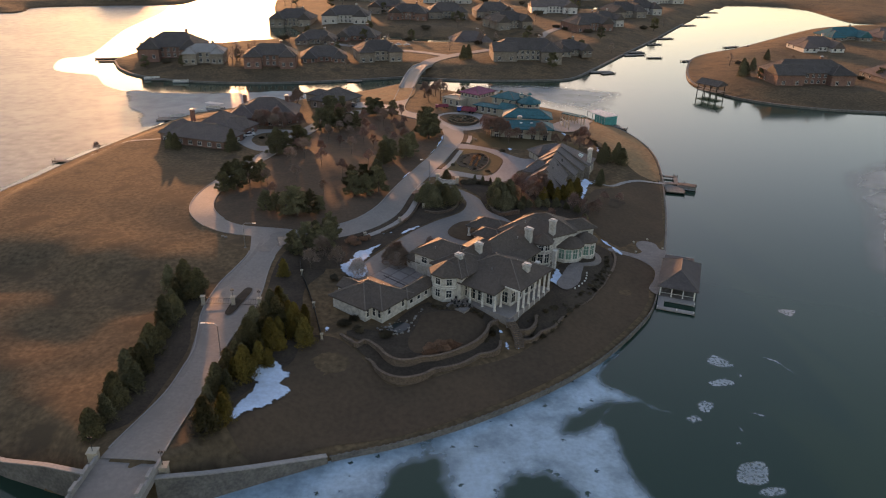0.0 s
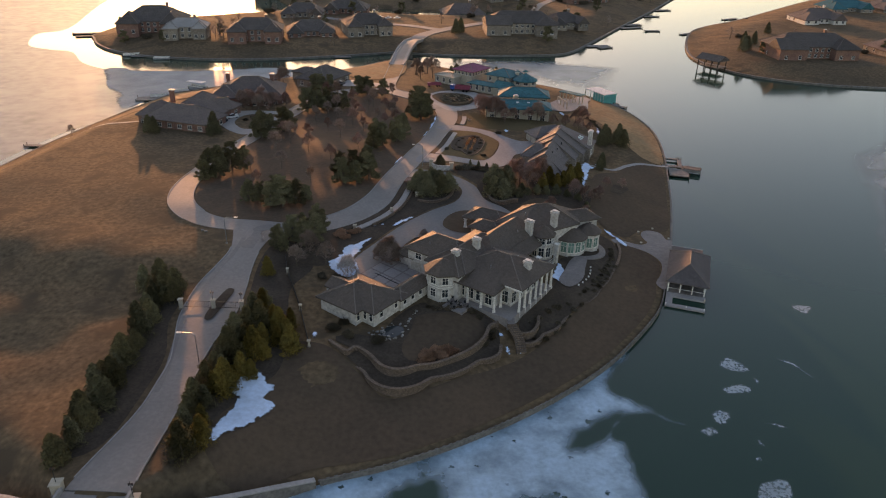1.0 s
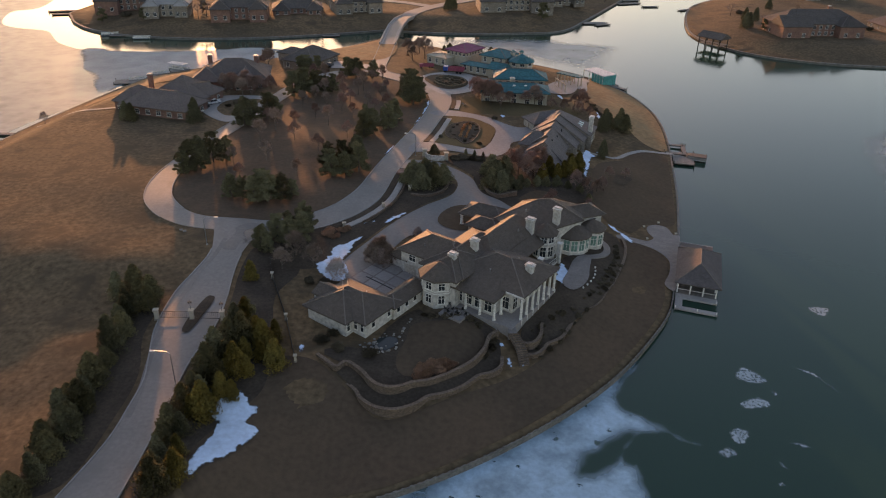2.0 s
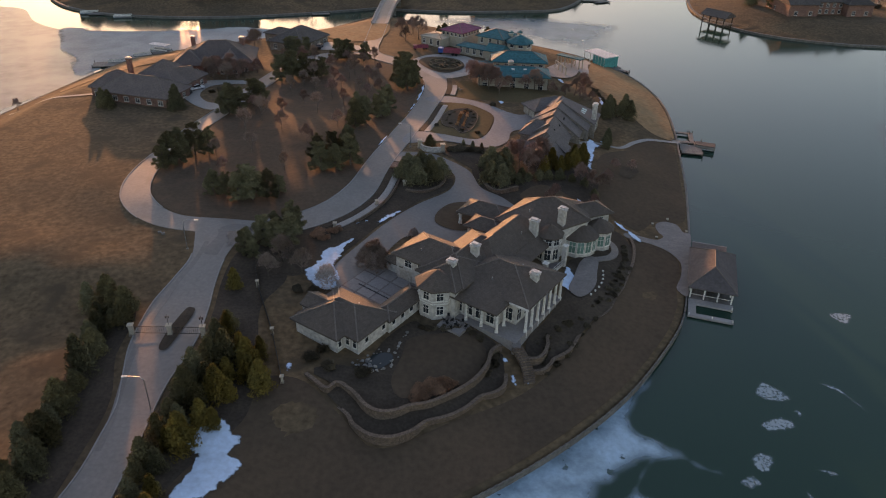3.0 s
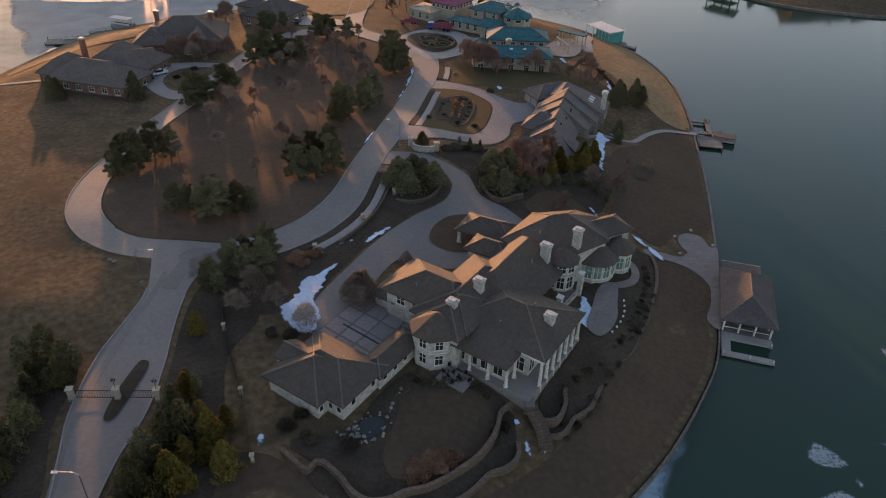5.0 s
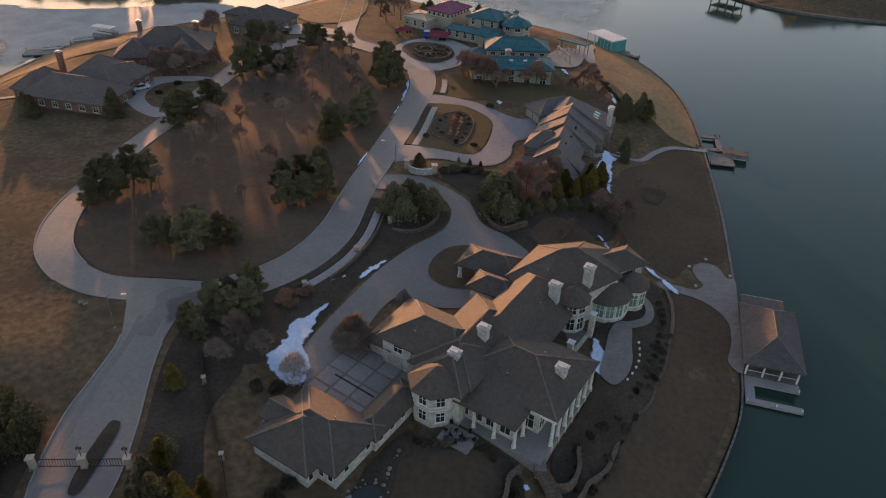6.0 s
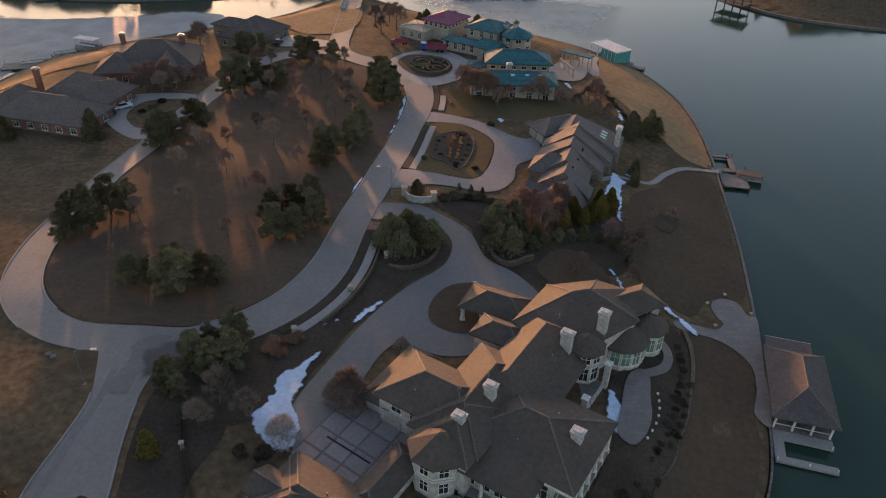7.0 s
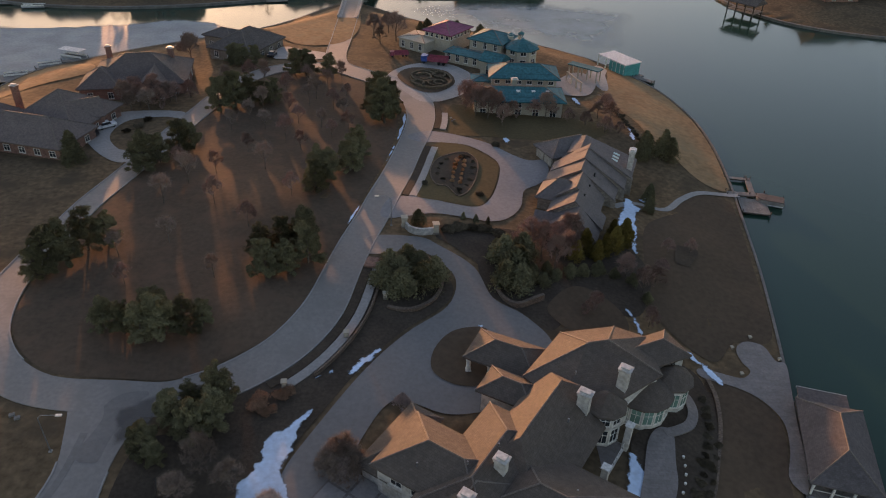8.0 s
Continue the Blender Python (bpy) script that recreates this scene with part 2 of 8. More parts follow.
def broken_ice(name, colour, low, high, scale, rough, cover=1.0, holes=0.0, spec=0.4):
    """Snow-dusted ice that lets the water show where it has melted."""
    m = mat(name, colour, tuple(c * 0.8 for c in colour), rough, 0.12, 1.2, 0.4, 1.5, spec=spec, grain=0.12)
    n, l = m.node_tree.nodes, m.node_tree.links
    geo = n.new("ShaderNodeNewGeometry")
    nz = n.new("ShaderNodeTexNoise")
    nz.inputs["Scale"].default_value, nz.inputs["Detail"].default_value, nz.inputs["Roughness"].default_value = scale, 8.0, 0.62
    l.new(geo.outputs["Position"], nz.inputs["Vector"])
    att = n.new("ShaderNodeAttribute")
    att.attribute_name = "rim"
    add = n.new("ShaderNodeMath")
    add.operation = "MULTIPLY_ADD"
    add.inputs[1].default_value = 0.5
    l.new(att.outputs["Fac"], add.inputs[0])
    l.new(nz.outputs["Fac"], add.inputs[2])
    mr = n.new("ShaderNodeMapRange")
    mr.inputs["From Min"].default_value, mr.inputs["From Max"].default_value = low, high
    mr.inputs["To Max"].default_value = cover
    l.new(add.outputs[0], mr.inputs["Value"])
    alpha = mr.outputs["Result"]
    if holes:
        warp = n.new("ShaderNodeTexNoise")
        warp.inputs["Scale"].default_value, warp.inputs["Detail"].default_value = 1.6, 3.0
        l.new(geo.outputs["Position"], warp.inputs["Vector"])
        mv = n.new("ShaderNodeVectorMath")
        mv.operation = "MULTIPLY_ADD"
        mv.inputs[1].default_value = (1.5, 1.5, 0)
        l.new(warp.outputs["Color"], mv.inputs[0])
        l.new(geo.outputs["Position"], mv.inputs[2])
        vo = n.new("ShaderNodeTexVoronoi")
        vo.inputs["Scale"].default_value = holes
        l.new(mv.outputs[0], vo.inputs["Vector"])
        hr = n.new("ShaderNodeMapRange")
        hr.inputs["From Min"].default_value, hr.inputs["From Max"].default_value = 0.06, 0.16
        l.new(vo.outputs["Distance"], hr.inputs["Value"])
        mm = n.new("ShaderNodeMath")
        mm.operation = "MULTIPLY"
        l.new(alpha, mm.inputs[0])
        l.new(hr.outputs["Result"], mm.inputs[1])
        alpha = mm.outputs[0]
    l.new(alpha, n["Principled BSDF"].inputs["Alpha"])
    return m


ICE = broken_ice("snowy_ice", (0.40, 0.585, 0.70), 0.66, 1.06, 0.09, 0.55, 0.85, 0.30)
FLOE = broken_ice("thin_floe", (0.52, 0.64, 0.70), 0.78, 1.02, 1.6, 0.5, 0.5)
# The snow is white; its blue here is skylit shade put into the colour.
PATCHY = broken_ice("patchy_snow", (0.58, 0.74, 0.91), 0.62, 0.76, 0.5, 0.8, 1.0)
WETICE = broken_ice("wet_grey_ice", (0.34, 0.37, 0.37), 0.45, 0.74, 0.05, 0.6, 0.97, spec=0.05)
THINICE = broken_ice("thin_grey_ice", (0.28, 0.34, 0.36), 0.55, 1.0, 0.05, 0.4, 0.6)


# ---- helpers of this scene ----
def uvs(bm):
    """UV in metres: along the level direction of each face and up its slope."""
    lay = bm.loops.layers.uv.verify()
    bm.normal_update()
    for f in bm.faces:
        h = Vector((0, 0, 1)).cross(f.normal)
        h = h.normalized() if h.length > 0.05 else Vector((1, 0, 0))
        up = f.normal.cross(h)
        for lp in f.loops:
            lp[lay].uv = (lp.vert.co.dot(h), lp.vert.co.dot(up))


def mesh_of(name, bm, material, uv=True):
    bmesh.ops.recalc_face_normals(bm, faces=bm.faces)
    if uv:
        uvs(bm)
    me = bpy.data.meshes.new(name)
    bm.to_mesh(me)
    bm.free()
    me.materials.append(material)
    return me


def part(name, bm, material, parent=None, label="", m=None):
    me = bm if isinstance(bm, bpy.types.Mesh) else mesh_of(name, bm, material)
    ob = new(name, me)
    if parent:
        ob.parent = parent
    if m is not None:
        ob.matrix_basis = m
    return tagged(ob, label)


def thing(name, label, category, m=None, group="", kind=""):
    ob = new(name)
    ob.empty_display_size = 0.3
    if m is not None:
        ob.matrix_basis = m
    return tagged(ob, label, category, group, kind)


def add_box(bm, x0, x1, y0, y1, z0, z1, m=None):
    vs = [bm.verts.new((x, y, z)) for z in (z0, z1) for x, y in ((x0, y0), (x1, y0), (x1, y1), (x0, y1))]
    for q in ((3, 2, 1, 0), (4, 5, 6, 7), (0, 1, 5, 4), (1, 2, 6, 5), (2, 3, 7, 6), (3, 0, 4, 7)):
        bm.faces.new([vs[i] for i in q])
    if m is not None:
        for v in vs:
            v.co = m @ v.co
    return vs


def box(x0, x1, y0, y1, z0, z1, m=None):
    bm = bmesh.new()
    add_box(bm, x0, x1, y0, y1, z0, z1, m)
    return bm


def add_tube(bm, p, q, r0, r1, n=6):
    p, q = Vector(p), Vector(q)
    d = (q - p).normalized()
    a = d.orthogonal().normalized()
    b = d.cross(a)
    rings = []
    for c, r in ((p, r0), (q, r1)):
        rings.append([bm.verts.new(c + (a * math.cos(k * math.tau / n) + b * math.sin(k * math.tau / n)) * r) for k in range(n)])
    for k in range(n):
        bm.faces.new((rings[0][k], rings[0][(k + 1) % n], rings[1][(k + 1) % n], rings[1][k]))
    if n > 3:
        bm.faces.new(rings[1])


def tube(p, q, r0, r1=None, n=8):
    bm = bmesh.new()
    add_tube(bm, p, q, r0, r0 if r1 is None else r1, n)
    return bm


def prism(pts, z0, z1):
    """An upright prism over a plan outline."""
    bm = bmesh.new()
    lo = [bm.verts.new((x, y, z0)) for x, y in pts]
    hi = [bm.verts.new((x, y, z1)) for x, y in pts]
    for k in range(len(pts)):
        j = (k + 1) % len(pts)
        bm.faces.new((lo[k], lo[j], hi[j], hi[k]))
    bm.faces.new(hi)
    bm.faces.new(lo[::-1])
    return bm


def smooth(pts, closed=False, per=6):
    """Catmull-Rom through points of any dimension."""
    p = np.array(pts, float)
    n = len(p)
    out = []
    for i in range(n if closed else n - 1):
        if closed:
            a, b, c, d = (p[(i + k) % n] for k in (-1, 0, 1, 2))
        else:
            a, b, c, d = p[max(i - 1, 0)], p[i], p[i + 1], p[min(i + 2, n - 1)]
        for s in np.linspace(0, 1, per, endpoint=False):
            out.append(0.5 * (2 * b + (c - a) * s + (2 * a - 5 * b + 4 * c - d) * s**2 + (3 * b - a - 3 * c + d) * s**3))
    if not closed:
        out.append(p[-1])
    return np.array(out)


def outline_distance(x, y, poly):
    """Signed distance to a closed outline (inside positive) and the nearest point on it."""
    shape = x.shape
    x, y = x.ravel(), y.ravel()
    a, b = poly, np.roll(poly, -1, 0)
    dx, dy = (b - a).T
    ln = dx * dx + dy * dy + 1e-12
    slope = dx / np.where(b[:, 1] == a[:, 1], 1e-12, dy)
    best, nx, ny, inside = np.zeros(len(x)), np.zeros(len(x)), np.zeros(len(x)), np.zeros(len(x), bool)
    for k in range(0, len(x), 4000):
        px, py = x[k:k + 4000, None], y[k:k + 4000, None]
        s = np.clip(((px - a[:, 0]) * dx + (py - a[:, 1]) * dy) / ln, 0, 1)
        qx, qy = a[:, 0] + s * dx, a[:, 1] + s * dy
        dd = (px - qx) ** 2 + (py - qy) ** 2
        i = dd.argmin(1)
        r = np.arange(len(i))
        best[k:k + 4000], nx[k:k + 4000], ny[k:k + 4000] = dd[r, i], qx[r, i], qy[r, i]
        hit = ((a[:, 1] > py) != (b[:, 1] > py)) & (px < slope * (py - a[:, 1]) + a[:, 0])
        inside[k:k + 4000] = hit.sum(1) % 2 == 1
    best, nx, ny, inside = (v.reshape(shape) for v in (best, nx, ny, inside))
    return np.where(inside, 1, -1) * np.sqrt(best), nx, ny


# ---- land and water ----
ISLAND = smooth([(-19.3, 91.3), (-9, 95.3), (3.3, 101.9), (17, 111.7), (29.4, 123.3), (40.4, 137.8), (45.7, 147.5), (50.4, 162), (54.4, 173), (58, 185.5), (62.7, 203.9),
                 (67.2, 225), (70.8, 243), (73.5, 263), (73.5, 281), (69, 302), (57.3, 323), (49, 332), (38.8, 340.7), (15, 356), (-5, 369), (-22, 386), (-28, 391), (-35, 387),
                 (-42, 377), (-49.4, 365.5), (-60, 354), (-80, 340), (-95, 330), (-109, 318), (-119, 308), (-124, 294), (-129.4, 273.7), (-134, 254), (-137, 239), (-139.6, 219),
                 (-142.5, 205), (-142, 180), (-132, 145), (-112, 110), (-87, 92), (-68, 84.6), (-53, 80.0), (-42.5, 79.4), (-30, 85.4)], True, 5)
MAINLAND = smooth([(-210, 437), (-206, 425), (-196, 408), (-180, 392), (-157, 381), (-126, 378), (-97, 382), (-68, 392), (-45, 402), (-32, 408), (-19, 405), (9, 404), (41, 409), (61, 417),
                   (79, 449), (107, 506), (149, 589), (201, 699), (286, 872), (370, 1010), (700, 1120), (2500, 1200), (2500, 2900), (-300, 2900), (-235, 1300), (-215, 900), (-190, 740),
                   (-150, 620), (-124, 552), (-168, 514), (-203, 482)], True, 4)
EAST_ISLAND = smooth([(330, 346), (206, 354), (176, 358), (152, 369), (138, 385), (130, 411), (135, 445), (150, 491), (168, 519), (205, 556), (276, 640), (318, 686), (360, 714),
                      (403, 732), (470, 738), (900, 760), (900, 380)], True, 4)
NORTH_EAST = smooth([(270, 890), (300, 888), (341, 902), (374, 885), (385, 862), (382, 807), (379, 760), (389, 744), (430, 748), (900, 780), (2500, 900), (2500, 1500), (270, 1500)], True, 4)
FAR_WEST = smooth([(-900, 610), (-440, 638), (-408, 650), (-396, 658), (-402, 690), (-345, 722), (-300, 745), (-290, 830), (-330, 1400), (-300, 2900), (-2500, 2900), (-2500, 600)], True, 4)
CANALS = [smooth([(-62, 548), (-20, 540), (30, 548), (34, 562), (-15, 556), (-60, 562)], True, 4), smooth([(60, 800), (130, 790), (190, 830), (120, 840)], True, 4)]
HILL = np.array([(-40, 78, 7.0), (-45, 128, 6.8), (-50, 160, 8.8), (-64, 177, 9.5), (-72, 185, 9.3), (-20, 161, 6.2), (-10, 174, 6.6), (-16, 178, 6.6), (-13, 195, 8.8), (-5, 210, 8.5),
                 (0, 245, 7.0), (13, 234, 6.5), (18, 249, 6.3), (-26, 290, 7.5), (-79, 254, 8.0), (-35, 215, 10.5), (-30, 185, 9.5), (-25, 123, 5.0), (0, 135, 5.0), (5, 155, 6.2),
                 (35, 161, 4.0), (42, 173, 2.2), (13, 124, 1.8), (50, 150, 1.6), (-100, 138, 4.6), (-80, 118, 3.7), (-82, 151, 9.4), (-97, 160, 8.4), (-68, 150, 8.8), (-84, 134, 5.6), (-66, 128, 5.6), (-71, 104, 4.4), (-53, 104, 6.2), (-54, 122, 6.6), (-15, 105, 2.0), (30, 225, 5.5), (50, 230, 2.5), (10, 300, 6.0),
                 (45, 285, 4.0), (-90, 290, 4.0)], float)


def hill(x, y):
    x, y = np.asarray(x, float), np.asarray(y, float)
    num, den = np.zeros_like(x), np.zeros_like(x)
    for hx, hy, hz in HILL:
        w = 1 / ((x - hx) ** 2 + (y - hy) ** 2 + 60) ** 1.5
        num, den = num + w * hz, den + w
    return num / den


def ease(s):
    s = np.clip(s, 0, 1)
    return s * s * (3 - 2 * s)


def ground(x, y):
    """Height of the land; also its signed distance from the water and the nearest shore point."""
    x, y = np.asarray(x, float), np.asarray(y, float)
    d, nx, ny = outline_distance(x, y, ISLAND)
    wide = 20 * np.clip(np.hypot(x + 47, y - 80) / 40, 0.06, 1)
    z = 1.0 + (hill(x, y) - 1.0) * ease(d / wide)
    if x.size and y.max() < 372 and np.abs(x).max() < 140:
        return z, d, nx, ny
    for poly, top in ((MAINLAND, 5.0), (EAST_ISLAND, 5.0), (NORTH_EAST, 4.0), (FAR_WEST, 4.0)):
        e, ex, ey = outline_distance(x, y, poly)
        if poly is MAINLAND:
            for c in CANALS:
                f, fx, fy = outline_distance(x, y, c)
                cut = -f < e
                e, ex, ey = np.where(cut, -f, e), np.where(cut, fx, ex), np.where(cut, fy, ey)
        near = e > d
        zz = 0.8 + (top - 0.8) * ease(e / 30) + 0.8 * np.sin(x * 0.021) * np.sin(y * 0.017) * ease(e / 60)
        d, nx, ny, z = np.where(near, e, d), np.where(near, ex, nx), np.where(near, ey, ny), np.where(near, zz, z)
    return z, d, nx, ny


def gz(x, y):
    return float(ground(np.array([x]), np.array([y]))[0][0])


def axis_steps(spans):
    out = []
    for a, b, step in spans:
        out.extend(np.arange(a, b, step))
    return np.array(out)


gx = axis_steps([(-2500, -900, 200), (-900, -420, 30), (-420, -220, 8), (-220, -146, 4), (-146, 80, 1.6), (80, 240, 4), (240, 420, 9), (420, 900, 30), (900, 2600, 200)])
gy = axis_steps([(30, 80, 5), (80, 396, 1.6), (396, 520, 4), (520, 760, 8), (760, 1200, 20), (1200, 3000, 150)])
GX, GY = np.meshgrid(gx, gy)
cell = np.minimum(np.gradient(gx)[None, :] + 0 * GX, np.gradient(gy)[:, None] + 0 * GX)
z, d, nx, ny = ground(GX, GY)
snap = np.abs(d) < 0.62 * cell
GX, GY = np.where(snap, nx, GX), np.where(snap, ny, GY)
rough = np.array([noise.noise((a * 0.11, b * 0.11, 0)) for a, b in zip(GX.ravel(), GY.ravel())]).reshape(GX.shape)
z = np.where(snap, 0.95, np.where(d > 0, z + 0.12 * rough * ease(d / 6), -6.0))
rows, cols = GX.shape
idx = np.arange(rows * cols).reshape(rows, cols)
quads = np.stack([idx[:-1, :-1], idx[:-1, 1:], idx[1:, 1:], idx[1:, :-1]], -1).reshape(-1, 4)
me = bpy.data.meshes.new("ground")
me.from_pydata(np.stack([GX, GY, z], -1).reshape(-1, 3).tolist(), [], quads.tolist())
me.materials.append(GRASS)
me.shade_smooth()
tagged(new("ground", me), "dry tan winter grass on the low lakeside land", "ground", kind="structure")

bm = bmesh.new()
bm.faces.new([bm.verts.new((x, y, 0)) for x, y in ((-4000, -1500), (4000, -1500), (4000, 4000), (-4000, 4000))])
tagged(part("water", bm, WATER), "calm dark green lake water", "water", kind="structure")


def drape(name, outline, off, material, label, category, cell=1.0, kind="structure", base=None, parent=None, jag=0.0, rim=False, seed=0, melted=()):
    """A sheet laid on the land inside an outline, off metres above it."""
    poly = np.array(outline, float)
    lo, hi = poly.min(0) - cell, poly.max(0) + cell
    X, Y = np.meshgrid(np.arange(lo[0], hi[0], cell), np.arange(lo[1], hi[1], cell))
    dd, px, py = outline_distance(X, Y, poly)
    sn = np.abs(dd) < 0.71 * cell
    X, Y = np.where(sn, px, X), np.where(sn, py, Y)
    ok = (dd > 0) | sn
    zz = ground(X, Y)[0] + off if base is None else np.full(X.shape, base)
    if jag:
        zz = zz + jag * np.array([abs(noise.noise((a * 0.6, b * 0.6, seed))) for a, b in zip(X.ravel(), Y.ravel())]).reshape(X.shape) * (~sn)
    r, c = X.shape
    ix = np.arange(r * c).reshape(r, c)
    q = np.stack([ix[:-1, :-1], ix[:-1, 1:], ix[1:, 1:], ix[1:, :-1]], -1).reshape(-1, 4)
    q = q[ok.ravel()[q].all(1) & ~sn.ravel()[q].all(1)]
    used = np.unique(q)
    remap = np.full(r * c, -1)
    remap[used] = np.arange(len(used))
    m_ = bpy.data.meshes.new(name)
    m_.from_pydata(np.stack([X, Y, zz], -1).reshape(-1, 3)[used].tolist(), [], remap[q].tolist())
    m_.materials.append(material)
    m_.shade_smooth()
    uvl = m_.uv_layers.new(name="UVMap")
    co = np.stack([X, Y], -1).reshape(-1, 2)[used]
    li = np.zeros(len(m_.loops), int)
    m_.loops.foreach_get("vertex_index", li)
    uvl.data.foreach_set("uv", co[li].ravel())
    for hole in melted:
        dd = np.minimum(dd, (1.5 - outline_distance(X, Y, np.array(hole, float))[0]) * 0.8)
    if rim:
        at = m_.attributes.new("rim", "FLOAT", "POINT")
        at.data.foreach_set("value", np.clip(dd.ravel()[used] / rim, 0, 1).astype(np.float32))
    ob = new(name, m_)
    if parent:
        ob.parent = parent
        return tagged(ob, label)
    return tagged(ob, label, category, kind=kind)


def ribbon(line, width, off, thick, base=None, step=0.0):
    """A bmesh strip along a plan line (x, y[, width]) laid on the land; thick: how far its sides go down."""
    p = np.array(line, float)
    w = p[:, 2] if p.shape[1] > 2 else np.full(len(p), float(width))
    t = np.gradient(p[:, :2], axis=0)
    t /= np.linalg.norm(t, axis=1)[:, None] + 1e-9
    nrm = np.stack([-t[:, 1], t[:, 0]], -1)
    n = max(2, int(math.ceil(w.max() / 1.5)) + 1)
    bm = bmesh.new()
    prev = None
    XY = p[:, None, :2] + nrm[:, None, :] * (np.linspace(-0.5, 0.5, n)[None, :, None] * w[:, None, None])
    ZZ = ground(XY[..., 0], XY[..., 1])[0] + off if base is None else np.broadcast_to(np.reshape(base, (-1, 1)), (len(p), n))
    for k in range(len(p)):
        xy, zz = XY[k], ZZ[k]
        top = [bm.verts.new((a, b, c)) for (a, b), c in zip(xy, zz)]
        low = [bm.verts.new((xy[0][0], xy[0][1], zz[0] - thick)), bm.verts.new((xy[-1][0], xy[-1][1], zz[-1] - thick))]
        if prev:
            for j in range(n - 1):
                bm.faces.new((prev[0][j], prev[0][j + 1], top[j + 1], top[j]))
            bm.faces.new((prev[1][0], prev[0][0], top[0], low[0]))
            bm.faces.new((prev[0][-1], prev[1][1], low[1], top[-1]))
        else:
            bm.faces.new([low[0], *top, low[1]])
        prev = (top, low)
    bm.faces.new([prev[1][1], *prev[0][::-1], prev[1][0]])
    return bm


def resample(line, step):
    p = np.array(line, float)
    s = np.r_[0, np.cumsum(np.linalg.norm(np.diff(p[:, :2], axis=0), axis=1))]
    u = np.arange(0, s[-1], step)
    return np.stack([np.interp(u, s, p[:, k]) for k in range(p.shape[1])], -1)


def offset_line(line, side):
    p = np.array(line, float)
    t = np.gradient(p[:, :2], axis=0)
    t /= np.linalg.norm(t, axis=1)[:, None] + 1e-9
    k = (p[:, 2] * 0.5 if p.shape[1] > 2 else 0) + abs(side)
    return p[:, :2] + np.stack([-t[:, 1], t[:, 0]], -1) * (np.sign(side) * k)[:, None] if np.ndim(k) else p[:, :2] + np.stack([-t[:, 1], t[:, 0]], -1) * side


# roads
ENTRY = smooth([(-47.2, 82, 9.2), (-46.8, 88, 8.0), (-45.7, 99, 5.8), (-45.6, 107, 5.5), (-45.7, 113, 5.5), (-46.2, 119, 7.2), (-46.5, 127, 10.2), (-46.9, 137, 10.0), (-46.5, 144, 7.8), (-45.9, 151, 6.2), (-45.9, 157, 8), (-46, 163, 11)], per=8)
LOOP = smooth([(-46, 163.3, 6.5), (-55.5, 164.4, 5.6), (-62.5, 168, 5.7), (-67.3, 173.7, 6), (-69.6, 180, 6), (-70.5, 187, 5.5), (-70.3, 195, 5), (-69.3, 204, 5), (-68, 215, 5), (-65.8, 225, 5.2),
               (-63.5, 236, 5.2), (-61, 250, 5.2), (-58.3, 263, 5.2), (-56, 275, 5.5), (-51, 288, 6), (-42, 296, 6), (-30, 297, 6.5)], per=8)
AVENUE = smooth([(-46, 163.3, 6.5), (-39.8, 163.4, 6.4), (-35, 165.6, 6), (-29.3, 169.5, 6), (-23.8, 175.3, 6.2), (-19.6, 184, 6.3), (-17.0, 195, 6.2), (-15.2, 203, 6), (-13, 211, 6), (-11, 220, 6),
                 (-8.8, 230, 6), (-6.2, 243, 6), (-3.8, 255, 6.5), (-3, 265, 7), (-4.5, 276, 8), (-10, 285, 8), (-19, 291, 7.5), (-26.5, 298, 6.5), (-28.4, 308, 6), (-28.2, 325, 6.2), (-27.9, 345, 6.5), (-27.8, 352, 6.6)], per=8)
for nm, line, off in (("road_entry", ENTRY, 0.10), ("road_loop", LOOP, 0.11), ("road_avenue", AVENUE, 0.12)):
    tagged(part(nm, ribbon(resample(line, 1.5), 6, off, 0.4), CONCRETE), "pale worn concrete residential road", "road", kind="structure")
FARROAD = smooth([(-23, 426, 7.4), (-21.5, 433, 8), (-15, 447, 8), (-4, 462, 8), (14, 480, 7), (36, 500, 6), (50, 530, 6), (60, 570, 6), (90, 640, 6), (150, 740, 6), (240, 900, 6)], per=6)
FARROAD2 = smooth([(-10, 455, 7), (-30, 470, 6), (-55, 478, 6), (-80, 490, 6), (-105, 505, 6)], per=6)
for nm, line in (("road_north", FARROAD), ("road_spur", FARROAD2)):
    tagged(part(nm, ribbon(resample(line, 4), 6, 0.25, 0.6), CONCRETE), "pale concrete road across the water", "road", kind="structure")
KERB = SIDEWALK
for line, sides in ((ENTRY[4:-14], (1, -1)), (LOOP[16:], (1, -1)), (AVENUE[14:], (1, -1))):
    for sd in sides:
        e = resample(offset_line(line, sd * 0.08), 1.5)
        tagged(part("kerb", ribbon(e, 0.2, 0.22, 0.4), KERB), "low concrete kerb along the road", "kerb", kind="structure")
walk_line = [p for p in offset_line(AVENUE, -2.7) if 166 < p[1] < 268 and p[0] > -40]
for a, b in ((167, 197), (219.6, 246.4), (254.6, 276)):
    seg = resample([p for p in walk_line if a < p[1] < b], 1.5)
    tagged(part("pavement", ribbon(seg, 1.5, 0.25, 0.5), SIDEWALK), "narrow concrete sidewalk beside the road", "sidewalk", kind="structure")
    verge = resample([p for p in offset_line(AVENUE, -1.1) if a < p[1] < b and p[0] > -40], 1.5)
    tagged(part("verge", ribbon(verge, 1.4, 0.22, 0.5), MULCH), "dark bare planting strip between road and sidewalk", "verge", kind="structure")

